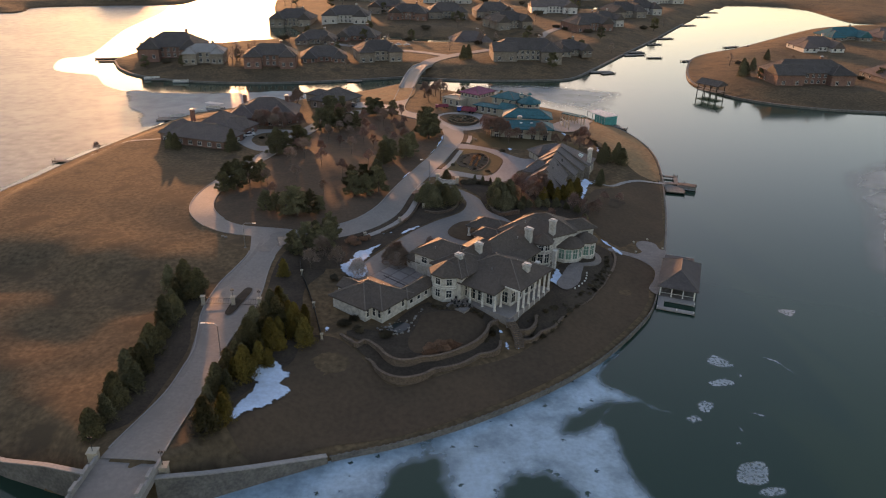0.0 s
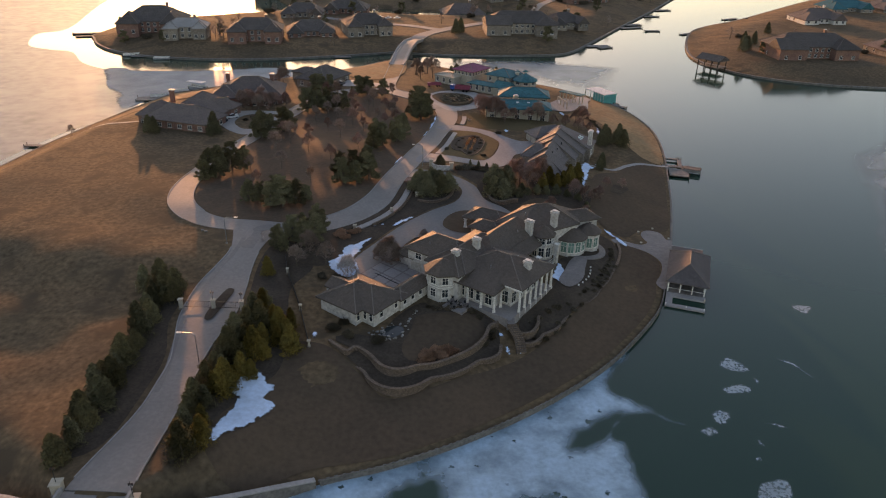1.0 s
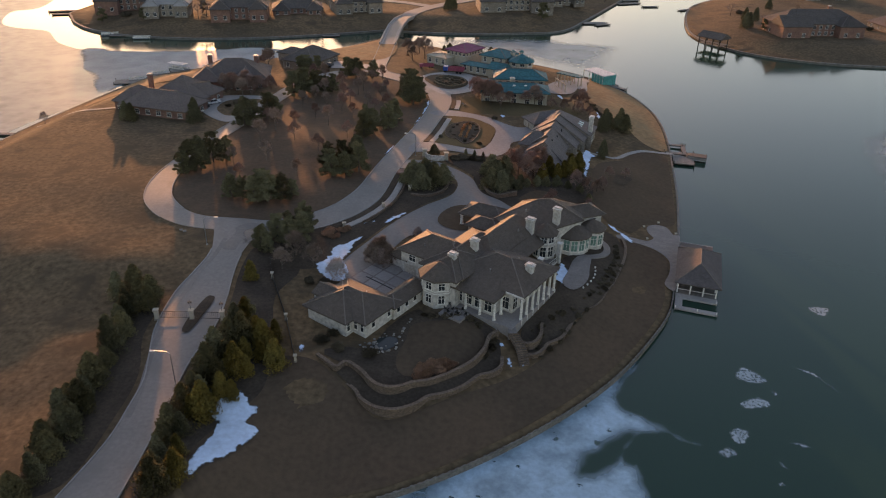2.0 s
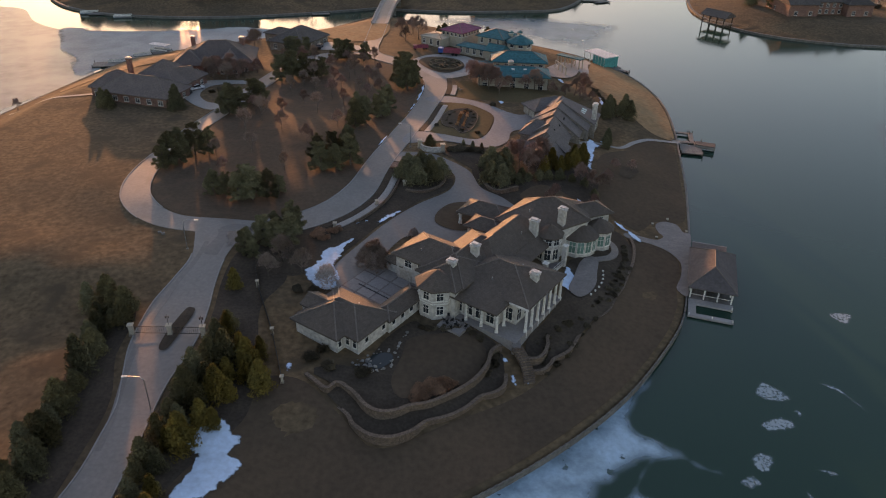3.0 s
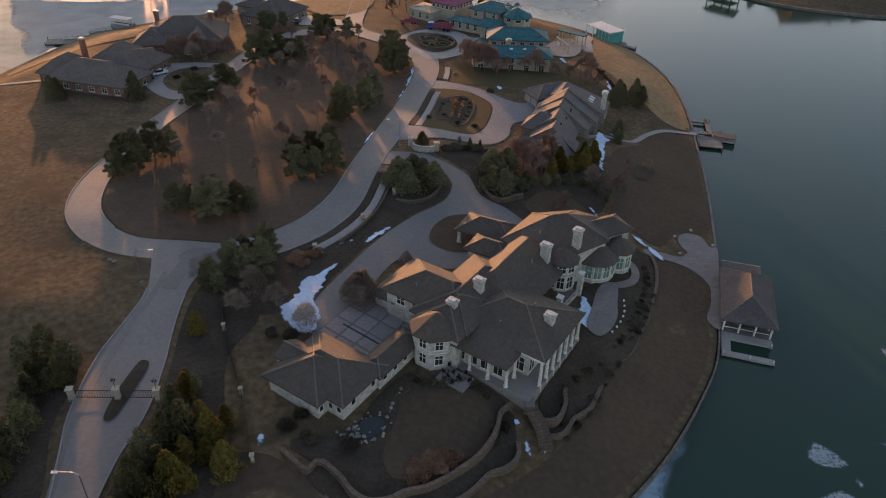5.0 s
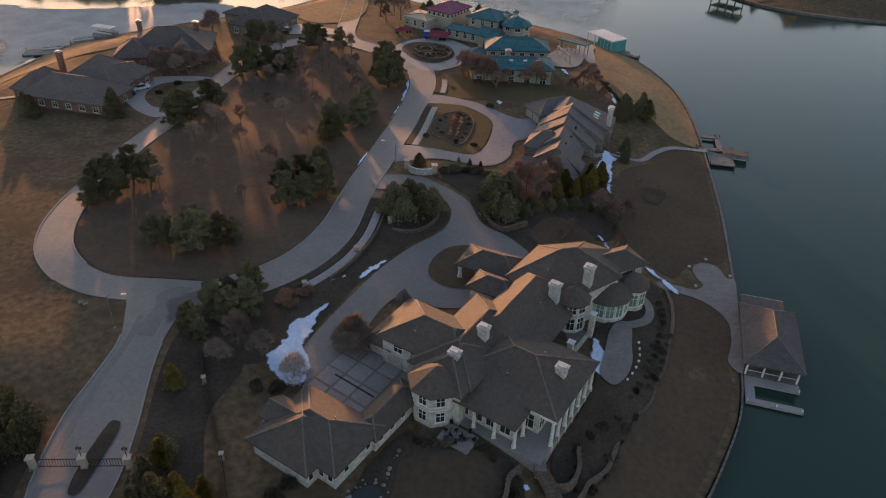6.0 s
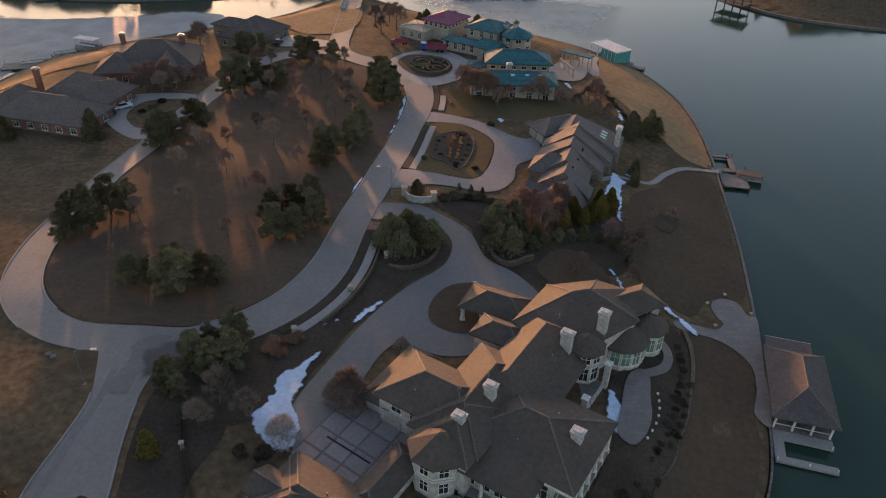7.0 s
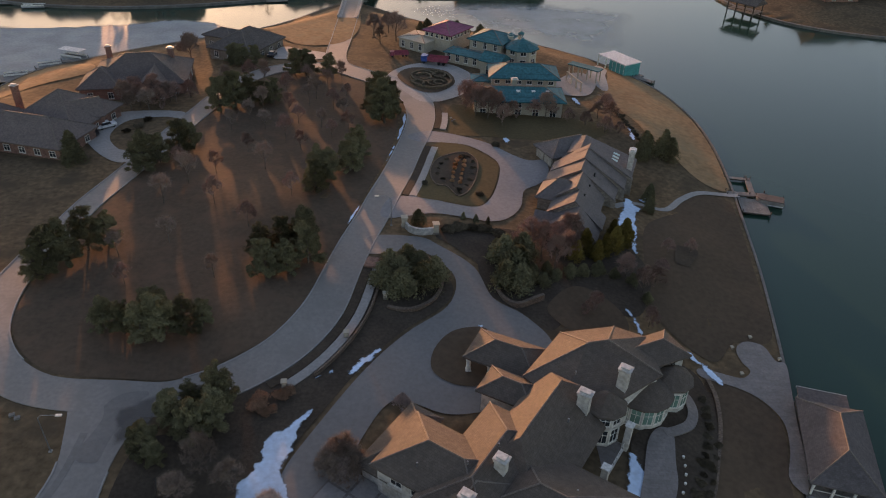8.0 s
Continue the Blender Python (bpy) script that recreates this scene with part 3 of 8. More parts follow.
# driveways
DRIVE_MAIN = smooth([(-13, 204), (-4.2, 204), (-0.6, 201.6), (5.6, 195.5), (8.2, 187.5), (13.2, 183.5), (17, 177), (14, 168), (8, 164), (4, 162.3), (-1, 162.0), (-7.7, 164.4), (-11.5, 159),
                     (-13, 153), (-9, 149), (-14, 142), (-20.5, 144.6), (-22, 151), (-18.5, 159.4), (-12, 171), (-6.2, 178.6), (0.3, 184.6), (2.2, 191), (0.3, 195.5), (-4.5, 199.5), (-13, 198)], True, 5)
ISLE = smooth([(5.6, 180), (0.9, 178.8), (-2.1, 174.5), (-2.3, 170), (1.2, 167.3), (5.4, 168), (6.8, 173), (7, 178)], True, 6)
drape("driveway", DRIVE_MAIN, 0.15, DRIVE, "grey concrete driveway curving to the mansion", "driveway", 0.8)
drape("lawn_island", ISLE, 0.27, LAWN, "oval lawn island inside the driveway", "lawn", 0.7)
DRIVE_T = smooth([(-6.5, 250.6), (-3.6, 253.4), (0.2, 254.0), (6.8, 251.9), (12.9, 248.5), (17.9, 242.8), (21.6, 239.9), (25.6, 240.5), (25.0, 233.2), (22.0, 228.9), (18.6, 225.7), (17.0, 218.7), (13.6, 213.3), (9.8, 211.3), (4.6, 211.9), (-1.6, 212.6), (-11.0, 210.6), (-10.0, 218.4),
                  (-5.8, 219.8), (-1.8, 219.0), (2.0, 217.6), (6.7, 216.8), (9.4, 218.5), (12.0, 224.2), (14.1, 232.9), (14.2, 238.2), (11.7, 242.9), (7.3, 246.9), (0.8, 247.6), (-3.4, 247.6)], True, 5)
drape("driveway_east", DRIVE_T, 0.15, COOLCON, "pale concrete horseshoe driveway", "driveway", 0.8)
DRIVE_N = smooth([(-8, 281), (-12.5, 290), (-7.5, 301), (0, 305.5), (7.5, 303.5), (13, 294), (10.5, 283), (4.8, 276), (-2, 273)], True, 5)
drape("driveway_north", DRIVE_N, 0.16, SIDEWALK, "pale concrete turning circle", "driveway", 0.9)
drape("bed_circle", smooth([(-9.5, 291.5), (-5, 300), (4.5, 298.5), (7, 288.5), (1.5, 280.5), (-4.5, 282)], True, 5), 0.30, LAWN, "planted island inside the turning circle", "lawn", 0.8)
DRIVE_B = smooth([(-62, 262), (-69, 262.5), (-78, 260), (-83, 252), (-77, 241), (-69, 233.5), (-65, 236), (-66, 240), (-70.5, 240), (-75, 247), (-73.5, 255.5), (-66, 258.5), (-62, 258)], True, 5)
drape("driveway_west", DRIVE_B, 0.16, SIDEWALK, "pale concrete crescent driveway", "driveway", 0.8)
# lawns
LAWN_S = smooth([(-21, 92.8), (-9, 96.4), (3, 103), (16.5, 112.8), (28.8, 124.4), (39.6, 138.6), (44.6, 148), (46, 153), (47.4, 157), (49.2, 162), (49.6, 166.4), (47.6, 170), (44, 172.2), (41, 173.2), (38, 166), (36, 160), (26, 139), (14, 123.5), (0, 114), (-10, 109), (-16, 114), (-24, 121), (-33, 119), (-37.5, 108), (-37.5, 95), (-33, 88.5), (-28, 88.2)], True, 5)
drape("lawn_south", LAWN_S, 0.07, LAWN, "mown olive brown winter lawn down to the shore", "lawn", 1.2)
LAWN_E = smooth([(43, 177), (49, 182), (56.6, 184), (61.5, 204), (66, 225), (66, 231), (58, 232), (50, 222), (42, 214), (38, 200), (36, 188)], True, 5)
drape("lawn_east", LAWN_E, 0.07, LAWN, "mown olive winter lawn beside the water", "lawn", 1.2)
drape("lawn_court", smooth([(0.4, 247.2), (4.0, 247.3), (7.2, 246.6), (11.4, 242.6), (13.9, 238.0), (13.8, 232.9), (11.7, 224.3), (9.2, 218.8), (6.6, 217.1), (2.0, 217.9), (-5.2, 220.4), (-3.6, 229.6), (-1.0, 241.7)], True, 5), 0.18, GREENLAWN, "dark olive lawn inside the horseshoe drive", "lawn", 0.9)


# ---- buildings ----
def hip_meshes(L, W, rise, over, roofmat, gable=False, fascia=0.28, along=False):
    """Roof over an L x W plan (ridge along the longer side), eave at z 0: the roof mesh and its ridge and hip tiles."""
    swap = W > L and not along
    l, w = (L / 2 + over, W / 2 + over) if along else (max(L, W) / 2 + over, min(L, W) / 2 + over)
    r = l if gable else max(l - w, 0.02)
    pt = (lambda x, y, z: (-y, x, z)) if swap else (lambda x, y, z: (x, y, z))
    bm = bmesh.new()
    e = [bm.verts.new(pt(x, y, 0)) for x, y in ((-l, -w), (l, -w), (l, w), (-l, w))]
    f = [bm.verts.new(pt(x, y, -fascia)) for x, y in ((-l, -w), (l, -w), (l, w), (-l, w))]
    a, b = bm.verts.new(pt(-r, 0, rise)), bm.verts.new(pt(r, 0, rise))
    bm.faces.new((e[0], e[1], b, a))
    bm.faces.new((e[1], e[2], b))
    bm.faces.new((e[2], e[3], a, b))
    bm.faces.new((e[3], e[0], a))
    for k in range(4):
        bm.faces.new((f[k], f[(k + 1) % 4], e[(k + 1) % 4], e[k]))
    bm.faces.new(f[::-1])
    cap = bmesh.new()
    ends = [((-l, -w, 0), (-r, 0, rise)), ((-l, w, 0), (-r, 0, rise)), ((l, -w, 0), (r, 0, rise)), ((l, w, 0), (r, 0, rise)), ((-r, 0, rise), (r, 0, rise))]
    for p, q in ends[4:] if gable else ends:
        p, q = Vector(pt(*p)), Vector(pt(*q))
        if (p - q).length > 0.3:
            add_tube(cap, p + Vector((0, 0, 0.02)), q + Vector((0, 0, 0.02)), 0.12, 0.12, 5)
    return mesh_of("roof", bm, roofmat), mesh_of("ridge_tiles", cap, RIDGECAP)


WIN = {}


def window(parent, m, w, h, mull=1, glass=None, frame_mat=None, sill=True):
    """A framed window facing -y at m: frame with mullions, a pane set back in it and a sill."""
    glass, frame_mat = glass or GLASS, frame_mat or TRIM
    key = (round(w, 2), round(h, 2), mull, glass.name, frame_mat.name)
    if key not in WIN:
        t = 0.09
        xs, zs = [-w / 2 - t, -w / 2], [-t, 0]
        for k in range(mull):
            c = -w / 2 + (k + 1) * w / (mull + 1)
            xs += [c - 0.03, c + 0.03]
        if h > 1.0:
            zs += [h * 0.62, h * 0.62 + 0.06]
        xs, zs = xs + [w / 2, w / 2 + t], zs + [h, h + t]
        bm = bmesh.new()
        grid = [[bm.verts.new((x, -0.08, z)) for z in zs] for x in xs]
        fs = [bm.faces.new((grid[i][j], grid[i + 1][j], grid[i + 1][j + 1], grid[i][j + 1])) for i in range(len(xs) - 1) for j in range(len(zs) - 1) if i % 2 == 0 or j % 2 == 0]
        ext = bmesh.ops.extrude_face_region(bm, geom=fs)["geom"]
        for v in ext:
            if isinstance(v, bmesh.types.BMVert):
                v.co.y = 0.05
        loose = [v for v in bm.verts if not v.link_faces]
        bmesh.ops.delete(bm, geom=loose, context="VERTS")
        WIN[key] = (mesh_of("window", bm, frame_mat), mesh_of("pane", box(-w / 2, w / 2, -0.025, 0.03, 0, h), glass), mesh_of("window_sill", box(-w / 2 - 0.16, w / 2 + 0.16, -0.16, 0.05, -t - 0.09, -t - 0.005), frame_mat))
    fr = part("window", WIN[key][0], None, parent, "", m)
    part("pane", WIN[key][1], None, fr, "")
    if sill:
        part("window_sill", WIN[key][2], None, fr, "")
    return fr


def garage_door(parent, m, w, h):
    key = ("gd", w, h)
    if key not in WIN:
        bm = box(-w / 2, w / 2, -0.05, 0.03, 0, h)
        WIN[key, "panel"] = mesh_of("door_panel", box(-w / 8 + 0.05, w / 8 - 0.05, -0.08, 0.02, 0.05, h / 4 - 0.05), WOODDOOR)
        WIN[key] = mesh_of("garage_door", bm, WOODDOOR)
    gd = part("garage_door", WIN[key], None, parent, "", m)
    for k in range(4):
        for j in range(4):
            part("door_panel", WIN[key, "panel"], None, gd, "", pose((j - 1.5) * w / 4, 0, k * h / 4))
    return gd


def chimney(parent, x, y, z0, z1, w=1.3, d=0.9, rot=0.0, material=None):
    """A shaft with a corbelled head, a metal cap and two pots."""
    bm = box(-w / 2, w / 2, -d / 2, d / 2, 0, z1 - z0)
    add_box(bm, -w / 2 - 0.12, w / 2 + 0.12, -d / 2 - 0.12, d / 2 + 0.12, z1 - z0 - 0.45, z1 - z0 - 0.2)
    ch = part("chimney", bm, material or STUCCO, parent, "", pose(x, y, z0, 0, 0, rot))
    cap = box(-w / 2 - 0.2, w / 2 + 0.2, -d / 2 - 0.2, d / 2 + 0.2, z1 - z0, z1 - z0 + 0.12)
    add_box(cap, -w / 2 + 0.1, w / 2 - 0.1, -d / 2 + 0.1, d / 2 - 0.1, z1 - z0 + 0.12, z1 - z0 + 0.4)
    part("chimney_cap", cap, COPPER, ch)
    return ch


def wing(parent, cx, cy, rot, L, W, base, eave, rise, wallmat, roofmat, over=0.7, gable=False, sides=(), walls=True, caps=True, along=False):
    """One block: walls, hipped or gabled roof, rows of windows. sides: (side, count, sill above base, w, h, mullions)."""
    m = pose(cx, cy, 0, 0, 0, rot)
    if walls:
        bm = box(-L / 2, L / 2, -W / 2, W / 2, base - 1.6, eave)
        if gable:
            l2, w2 = (L / 2, W / 2)
            if W > L and not along:
                for yy in (-w2 + 0.01, w2 - 0.01):
                    bm.faces.new([bm.verts.new(v) for v in ((-l2, yy, eave), (l2, yy, eave), (0, yy, eave + rise * l2 / (l2 + over)))])
            else:
                for xx in (-l2 + 0.01, l2 - 0.01):
                    bm.faces.new([bm.verts.new(v) for v in ((xx, -w2, eave), (xx, w2, eave), (xx, 0, eave + rise * w2 / (w2 + over)))])
        part("wall", bm, wallmat, parent, "", m)
    rm, cm = hip_meshes(L, W, rise, over, roofmat, gable, 0.28, along)
    rf = part("roof", rm, None, parent, "", m @ Matrix.Translation((0, 0, eave)))
    if caps:
        part("ridge_tiles", cm, None, rf)
    for side, count, sill, w, h, mull, *glass in sides:
        span = L if side in "sn" else W
        for k in range(count):
            s = (k + 0.5) / count * span - span / 2
            wm = {"s": pose(s, -W / 2, base + sill), "n": pose(s, W / 2, base + sill, 0, 0, 180), "e": pose(L / 2, s, base + sill, 0, 0, 90), "w": pose(-L / 2, s, base + sill, 0, 0, -90)}[side]
            window(parent, m @ wm, w, h, mull, glass[0] if glass else None)
    return m


def poly_roof(parent, corners, eave, ridge, rise, faces, inset, base, wallmat, roofmat, hips=()):
    """Roof over an irregular plan: faces list corner indices, and ridge points counted on after the corners."""
    bm = bmesh.new()
    vs = [bm.verts.new((x, y, eave)) for x, y in corners] + [bm.verts.new((x, y, eave + rise)) for x, y in ridge]
    for f in faces:
        bm.faces.new([vs[k] for k in f])
    low = [bm.verts.new((x, y, eave - 0.28)) for x, y in corners]
    n = len(corners)
    for k in range(n):
        bm.faces.new((low[k], low[(k + 1) % n], vs[(k + 1) % n], vs[k]))
    bm.faces.new(low)
    cap = bmesh.new()
    for a, b in hips:
        add_tube(cap, vs[a].co + Vector((0, 0, 0.02)), vs[b].co + Vector((0, 0, 0.02)), 0.12, 0.12, 5)
    bmesh.ops.recalc_face_normals(bm, faces=bm.faces[:])
    rf = part("roof", bm, roofmat, parent)
    part("ridge_tiles", cap, RIDGECAP, rf)
    c = np.mean(corners, axis=0)
    part("wall", prism([tuple(c + (np.array(p) - c) * inset) for p in corners], base, eave - 0.05), wallmat, parent)


def ring_wall(parent, cx, cy, r, z0, z1, n, wallmat, roofmat, rise, over, rows, a0=0.0, roof=True, glass=None, ww=0.9):
    """A many-sided tower or bow with a pointed roof. rows: sill heights and window heights."""
    pts = [(cx + r * math.cos(a0 + k * math.tau / n), cy + r * math.sin(a0 + k * math.tau / n)) for k in range(n)]
    part("tower_wall", prism(pts, z0 - 1.5, z1), wallmat, parent)
    bm = bmesh.new()
    ro = r + over
    e = [bm.verts.new((cx + ro * math.cos(a0 + k * math.tau / n), cy + ro * math.sin(a0 + k * math.tau / n), z1)) for k in range(n)]
    f = [bm.verts.new((v.co.x, v.co.y, z1 - 0.28)) for v in e]
    top = bm.verts.new((cx, cy, z1 + rise))
    for k in range(n):
        j = (k + 1) % n
        bm.faces.new((e[k], e[j], top))
        bm.faces.new((f[k], f[j], e[j], e[k]))
    bm.faces.new(f[::-1])
    part("tower_roof", bm, roofmat, parent)
    for k in range(n):
        a = a0 + (k + 0.5) * math.tau / n
        rr = r * math.cos(math.pi / n)
        for sill, h in rows:
            window(parent, pose(cx + rr * math.cos(a), cy + rr * math.sin(a), z0 + sill, 0, 0, math.degrees(a) + 90), ww, h, 1, glass)


def column(parent, x, y, z0, z1, r=0.26):
    """A round column on a square base with a square capital."""
    key = ("col", round(z1 - z0, 2), r)
    if key not in WIN:
        h = z1 - z0
        bm = tube((0, 0, 0.3), (0, 0, h - 0.3), r, r * 0.86, 12)
        add_box(bm, -r * 1.15, r * 1.15, -r * 1.15, r * 1.15, -1.2, 0.3)
        add_box(bm, -r * 1.3, r * 1.3, -r * 1.3, r * 1.3, h - 0.32, h)
        WIN[key] = mesh_of("column", bm, TRIM)
    return part("column", WIN[key], None, parent, "", pose(x, y, z0))


# the mansion: its own axes, a along the south-west front, b to the north-east
MA = radians(-35.0)


def hp(a, b):
    return (a * math.cos(MA) - b * math.sin(MA), 140 + a * math.sin(MA) + b * math.cos(MA))


mansion = thing("mansion", "large cream stucco mansion with dark slate hip roofs", "house", pose(0, 0, 0))
MROT = math.degrees(MA)


def mwing(a0, a1, b0, b1, base, eave, rise, **kw):
    c = hp((a0 + a1) / 2, (b0 + b1) / 2)
    return wing(mansion, c[0], c[1], MROT, a1 - a0, b1 - b0, base, eave, rise, STUCCO, SLATE, **kw)


# garage wing on the south-west
mwing(-16.8, -7.6, -20.9, -11.6, 5.2, 8.3, 2.55)
mwing(-16.8, -4.7, -19.0, -10.2, 5.2, 8.3, 2.45, sides=(("e", 2, 1.0, 0.8, 1.5, 0),))
for x in (-6.9, -5.4):
    q = hp(x, -19.0)
    window(mansion, pose(q[0], q[1], 6.0, 0, 0, MROT), 0.7, 1.6, 0)
q = hp(-7.6, -20.2)
window(mansion, pose(q[0], q[1], 6.0, 0, 0, MROT + 90), 0.7, 1.6, 0)
mwing(-18.4, -13.6, -17.6, -13.6, 5.4, 8.7, 1.2, over=0.35, gable=True, sides=(("w", 1, 1.6, 1.0, 1.2, 1),))
# gallery between garage and tower
mwing(-7.4, -4.2, -11.5, -1.5, 5.2, 8.0, 1.3, sides=(("e", 4, 1.0, 0.9, 1.4, 0),))
# tower
tx, ty = hp(-1.9, -0.7)
ring_wall(mansion, tx, ty, 3.5, 5.3, 11.1, 8, STUCCO, SLATE, 2.3, 0.6, ((0.7, 1.7), (3.6, 1.45)), MA + math.pi / 8, ww=1.15)
bx, by = hp(-1.9, -0.7)
for zz in (8.1, 8.6):
    pts = [(bx + 3.56 * math.cos(MA + math.pi / 8 + k * math.tau / 8), by + 3.56 * math.sin(MA + math.pi / 8 + k * math.tau / 8)) for k in range(8)]
    part("string_course", prism(pts, zz, zz + 0.16), TRIM, mansion)
# two-storey stem behind the tower and the block over the garages
mwing(-5.2, 2.4, -1.4, 9.0, 5.4, 11.0, 2.4, over=0.6)
mwing(-6.6, 2.6, 0.6, 18.2, 5.4, 11.0, 2.75, sides=(("n", 2, 4.0, 1.0, 1.5, 1),))
mwing(-13.4, 0.5, 2.3, 11.2, 5.4, 11.2, 2.7, sides=(("w", 3, 3.9, 1.0, 1.4, 1), ("n", 3, 3.9, 1.0, 1.4, 1)))
for s in (-10.6, -7.6):
    q = hp(s, 2.3)
    window(mansion, pose(q[0], q[1], 9.1, 0, 0, MROT), 1.5, 1.3, 1)
for s in (-11.2, -7.4):
    q = hp(s, 2.3)
    garage_door(mansion, pose(q[0], q[1], 5.75, 0, 0, MROT), 2.9, 2.4)
mwing(-16.4, -12.6, 3.0, 14.2, 5.6, 8.6, 1.6, sides=(("w", 2, 1, 1, 1.4, 1),))
# great hall with the columned porch
mwing(-2.0, 14.8, 2.5, 16.0, 5.2, 10.3, 2.85, over=0.3, walls=False)
hall = hp(5.6, 8.6)
part("wall", box(-6.6, 6.6, -5.2, 6.0, 3.6, 10.1), STUCCO, mansion, "", pose(hall[0], hall[1], 0, 0, 0, MROT))
porch = bmesh.new()
pv_ = [porch.verts.new((*hp(a, b), z)) for a, b, z in ((-4.0, 4.6, 11.3), (8.6, 4.6, 11.3), (11.0, -1.5, 9.5), (-4.0, -1.5, 9.5), (11.2, 3.2, 10.0))]
pl_ = [porch.verts.new((*hp(a, b), z)) for a, b, z in ((11.0, -1.5, 9.22), (-4.0, -1.5, 9.22), (11.2, 3.2, 9.6), (-4.0, 4.6, 9.5))]
for f in ((pv_[3], pv_[2], pv_[1], pv_[0]), (pv_[2], pv_[4], pv_[1]), (pv_[3], pl_[1], pl_[0], pv_[2]), (pv_[2], pl_[0], pl_[2], pv_[4]), (pl_[1], pl_[3], pl_[2], pl_[0])):
    porch.faces.new(f)
part("porch_roof", porch, SLATE, mansion)
part("porch_fascia", box(-1.9, 1.9, -0.06, 0.06, -0.34, 0.0), TRIM, mansion, "", pose(*hp(13.2, 2.1), 10.3, 0, 0, MROT))
q = hp(5.4, 1.8)
part("wall", box(-4.4, 4.4, -1.4, 2.0, 3.6, 9.3), STUCCO, mansion, "", pose(q[0], q[1], 0, 0, 0, MROT))
for s in (2.1, 4.3, 6.5, 8.7):
    q = hp(s, 0.4)
    window(mansion, pose(q[0], q[1], 5.9, 0, 0, MROT), 1.5, 2.3, 1)
for s in (4.3, 7.0, 9.7, 12.4):
    q = hp(12.2, s)
    window(mansion, pose(q[0], q[1], 5.9, 0, 0, MROT + 90), 1.5, 2.3, 1)
q = hp(10.6, 3.4)
window(mansion, pose(q[0], q[1], 5.8, 0, 0, MROT), 1.6, 2.5, 1)
for a, b in ((1.2, -0.5), (4.3, -0.5), (7.5, -0.5), (10.6, -0.5), (10.6, 2.0), (14.5, 2.7), (14.5, 4.8), (14.5, 7.0), (14.5, 9.2), (14.5, 11.4), (14.5, 13.6), (14.5, 15.7)):
    q = hp(a, b)
    column(mansion, q[0], q[1], 5.2, 10.02 if a > 12 else 9.3)
q = hp(7.6, 7.0)
part("porch_floor", box(-7.2, 7.2, -8.1, 9.2, 3.2, 5.2), PAVER, mansion, "", pose(q[0], q[1], 0, 0, 0, MROT))
# stem roof, bent north block and the small end wing
mwing(-3.7, 3.6, 9.5, 28.6, 5.6, 11.0, 3.1, over=0.6, caps=False)
part("ridge_tiles", tube((*hp(-0.05, 15.0), 14.12), (*hp(-0.05, 25.0), 14.12), 0.12, 0.12, 5), RIDGECAP, mansion)
poly_roof(mansion, [(9.9, 164.4), (16.7, 173.6), (25.2, 175.0), (29.4, 172.6), (29.6, 164.4), (23.2, 160.2), (14.0, 158.6)], 11.2, [(19.3, 167.5), (22.2, 168.1)], 3.3,
          [(0, 1, 7), (1, 2, 8, 7), (2, 3, 8), (3, 4, 8), (4, 5, 7, 8), (5, 6, 7), (6, 0, 7)], 0.93, 4.4, STUCCO, SLATE, ((0, 7), (1, 7), (7, 8), (8, 2), (8, 4)))
wing(mansion, 28.2, 169.5, 22.0, 11.6, 4.9, 4.6, 10.6, 1.75, STUCCO, SLATE, sides=(("n", 3, 3.9, 0.9, 1.4, 1), ("e", 2, 1.0, 1.0, 1.7, 1), ("s", 3, 3.9, 0.9, 1.2, 1)))
for k in range(3):
    q = (24.6 + 1.9 * k, 161.8 + 1.25 * k)
    window(mansion, pose(q[0], q[1], 9.0, 0, 0, 33), 0.9, 1.2, 0)
lean = bmesh.new()
lv = [lean.verts.new((*hp(a, b), z + d)) for d in (0.0, -0.25) for a, b, z in ((3.9, 13.5, 11.05), (3.9, 26.4, 11.05), (6.9, 25.2, 9.2), (6.9, 13.5, 9.2))]
for f in ((0, 3, 2, 1), (4, 5, 6, 7), (0, 1, 5, 4), (1, 2, 6, 5), (2, 3, 7, 6), (3, 0, 4, 7)):
    lean.faces.new([lv[k] for k in f])
part("lean_to_roof", lean, SLATE, mansion)
# bow rooms, turret and loggia towards the patio
ring_wall(mansion, 27.4, 164.6, 3.9, 4.6, 8.3, 14, STUCCO, SLATE, 2.3, 0.5, ((0.6, 2.5),), glass=TEALGLASS, ww=1.3)
ring_wall(mansion, 32.2, 166.8, 2.7, 4.4, 8.5, 10, STUCCO, SLATE, 1.9, 0.5, ((0.6, 2.4),), glass=TEALGLASS, ww=1.2)
ring_wall(mansion, 20.5, 159.6, 2.5, 5.0, 10.7, 9, STUCCO, SLATE, 2.0, 0.5, ((3.9, 1.3), (0.6, 2.3)), ww=1.2)
bq = hp(6.4, 23.6)
part("loggia_base", box(-2.9, 3.0, -4.6, 4.2, 2.6, 4.9), STUCCO, mansion, "", pose(bq[0], bq[1], 0, 0, 0, MROT))
part("loggia_floor", box(-2.8, 2.8, -4.5, 4.1, 4.9, 4.95), FLAG, mansion, "", pose(bq[0], bq[1], 0, 0, 0, MROT))
for z in (5.25, 5.85):
    part("rail", box(2.86, 2.94, -4.6, 4.2, z, z + 0.07), TRIM, mansion, "", pose(bq[0], bq[1], 0, 0, 0, MROT))
for k in range(9):
    part("baluster", box(2.87, 2.93, -4.4 + 1.05 * k, -4.34 + 1.05 * k, 4.95, 5.85), BLACKMETAL, mansion, "", pose(bq[0], bq[1], 0, 0, 0, MROT))
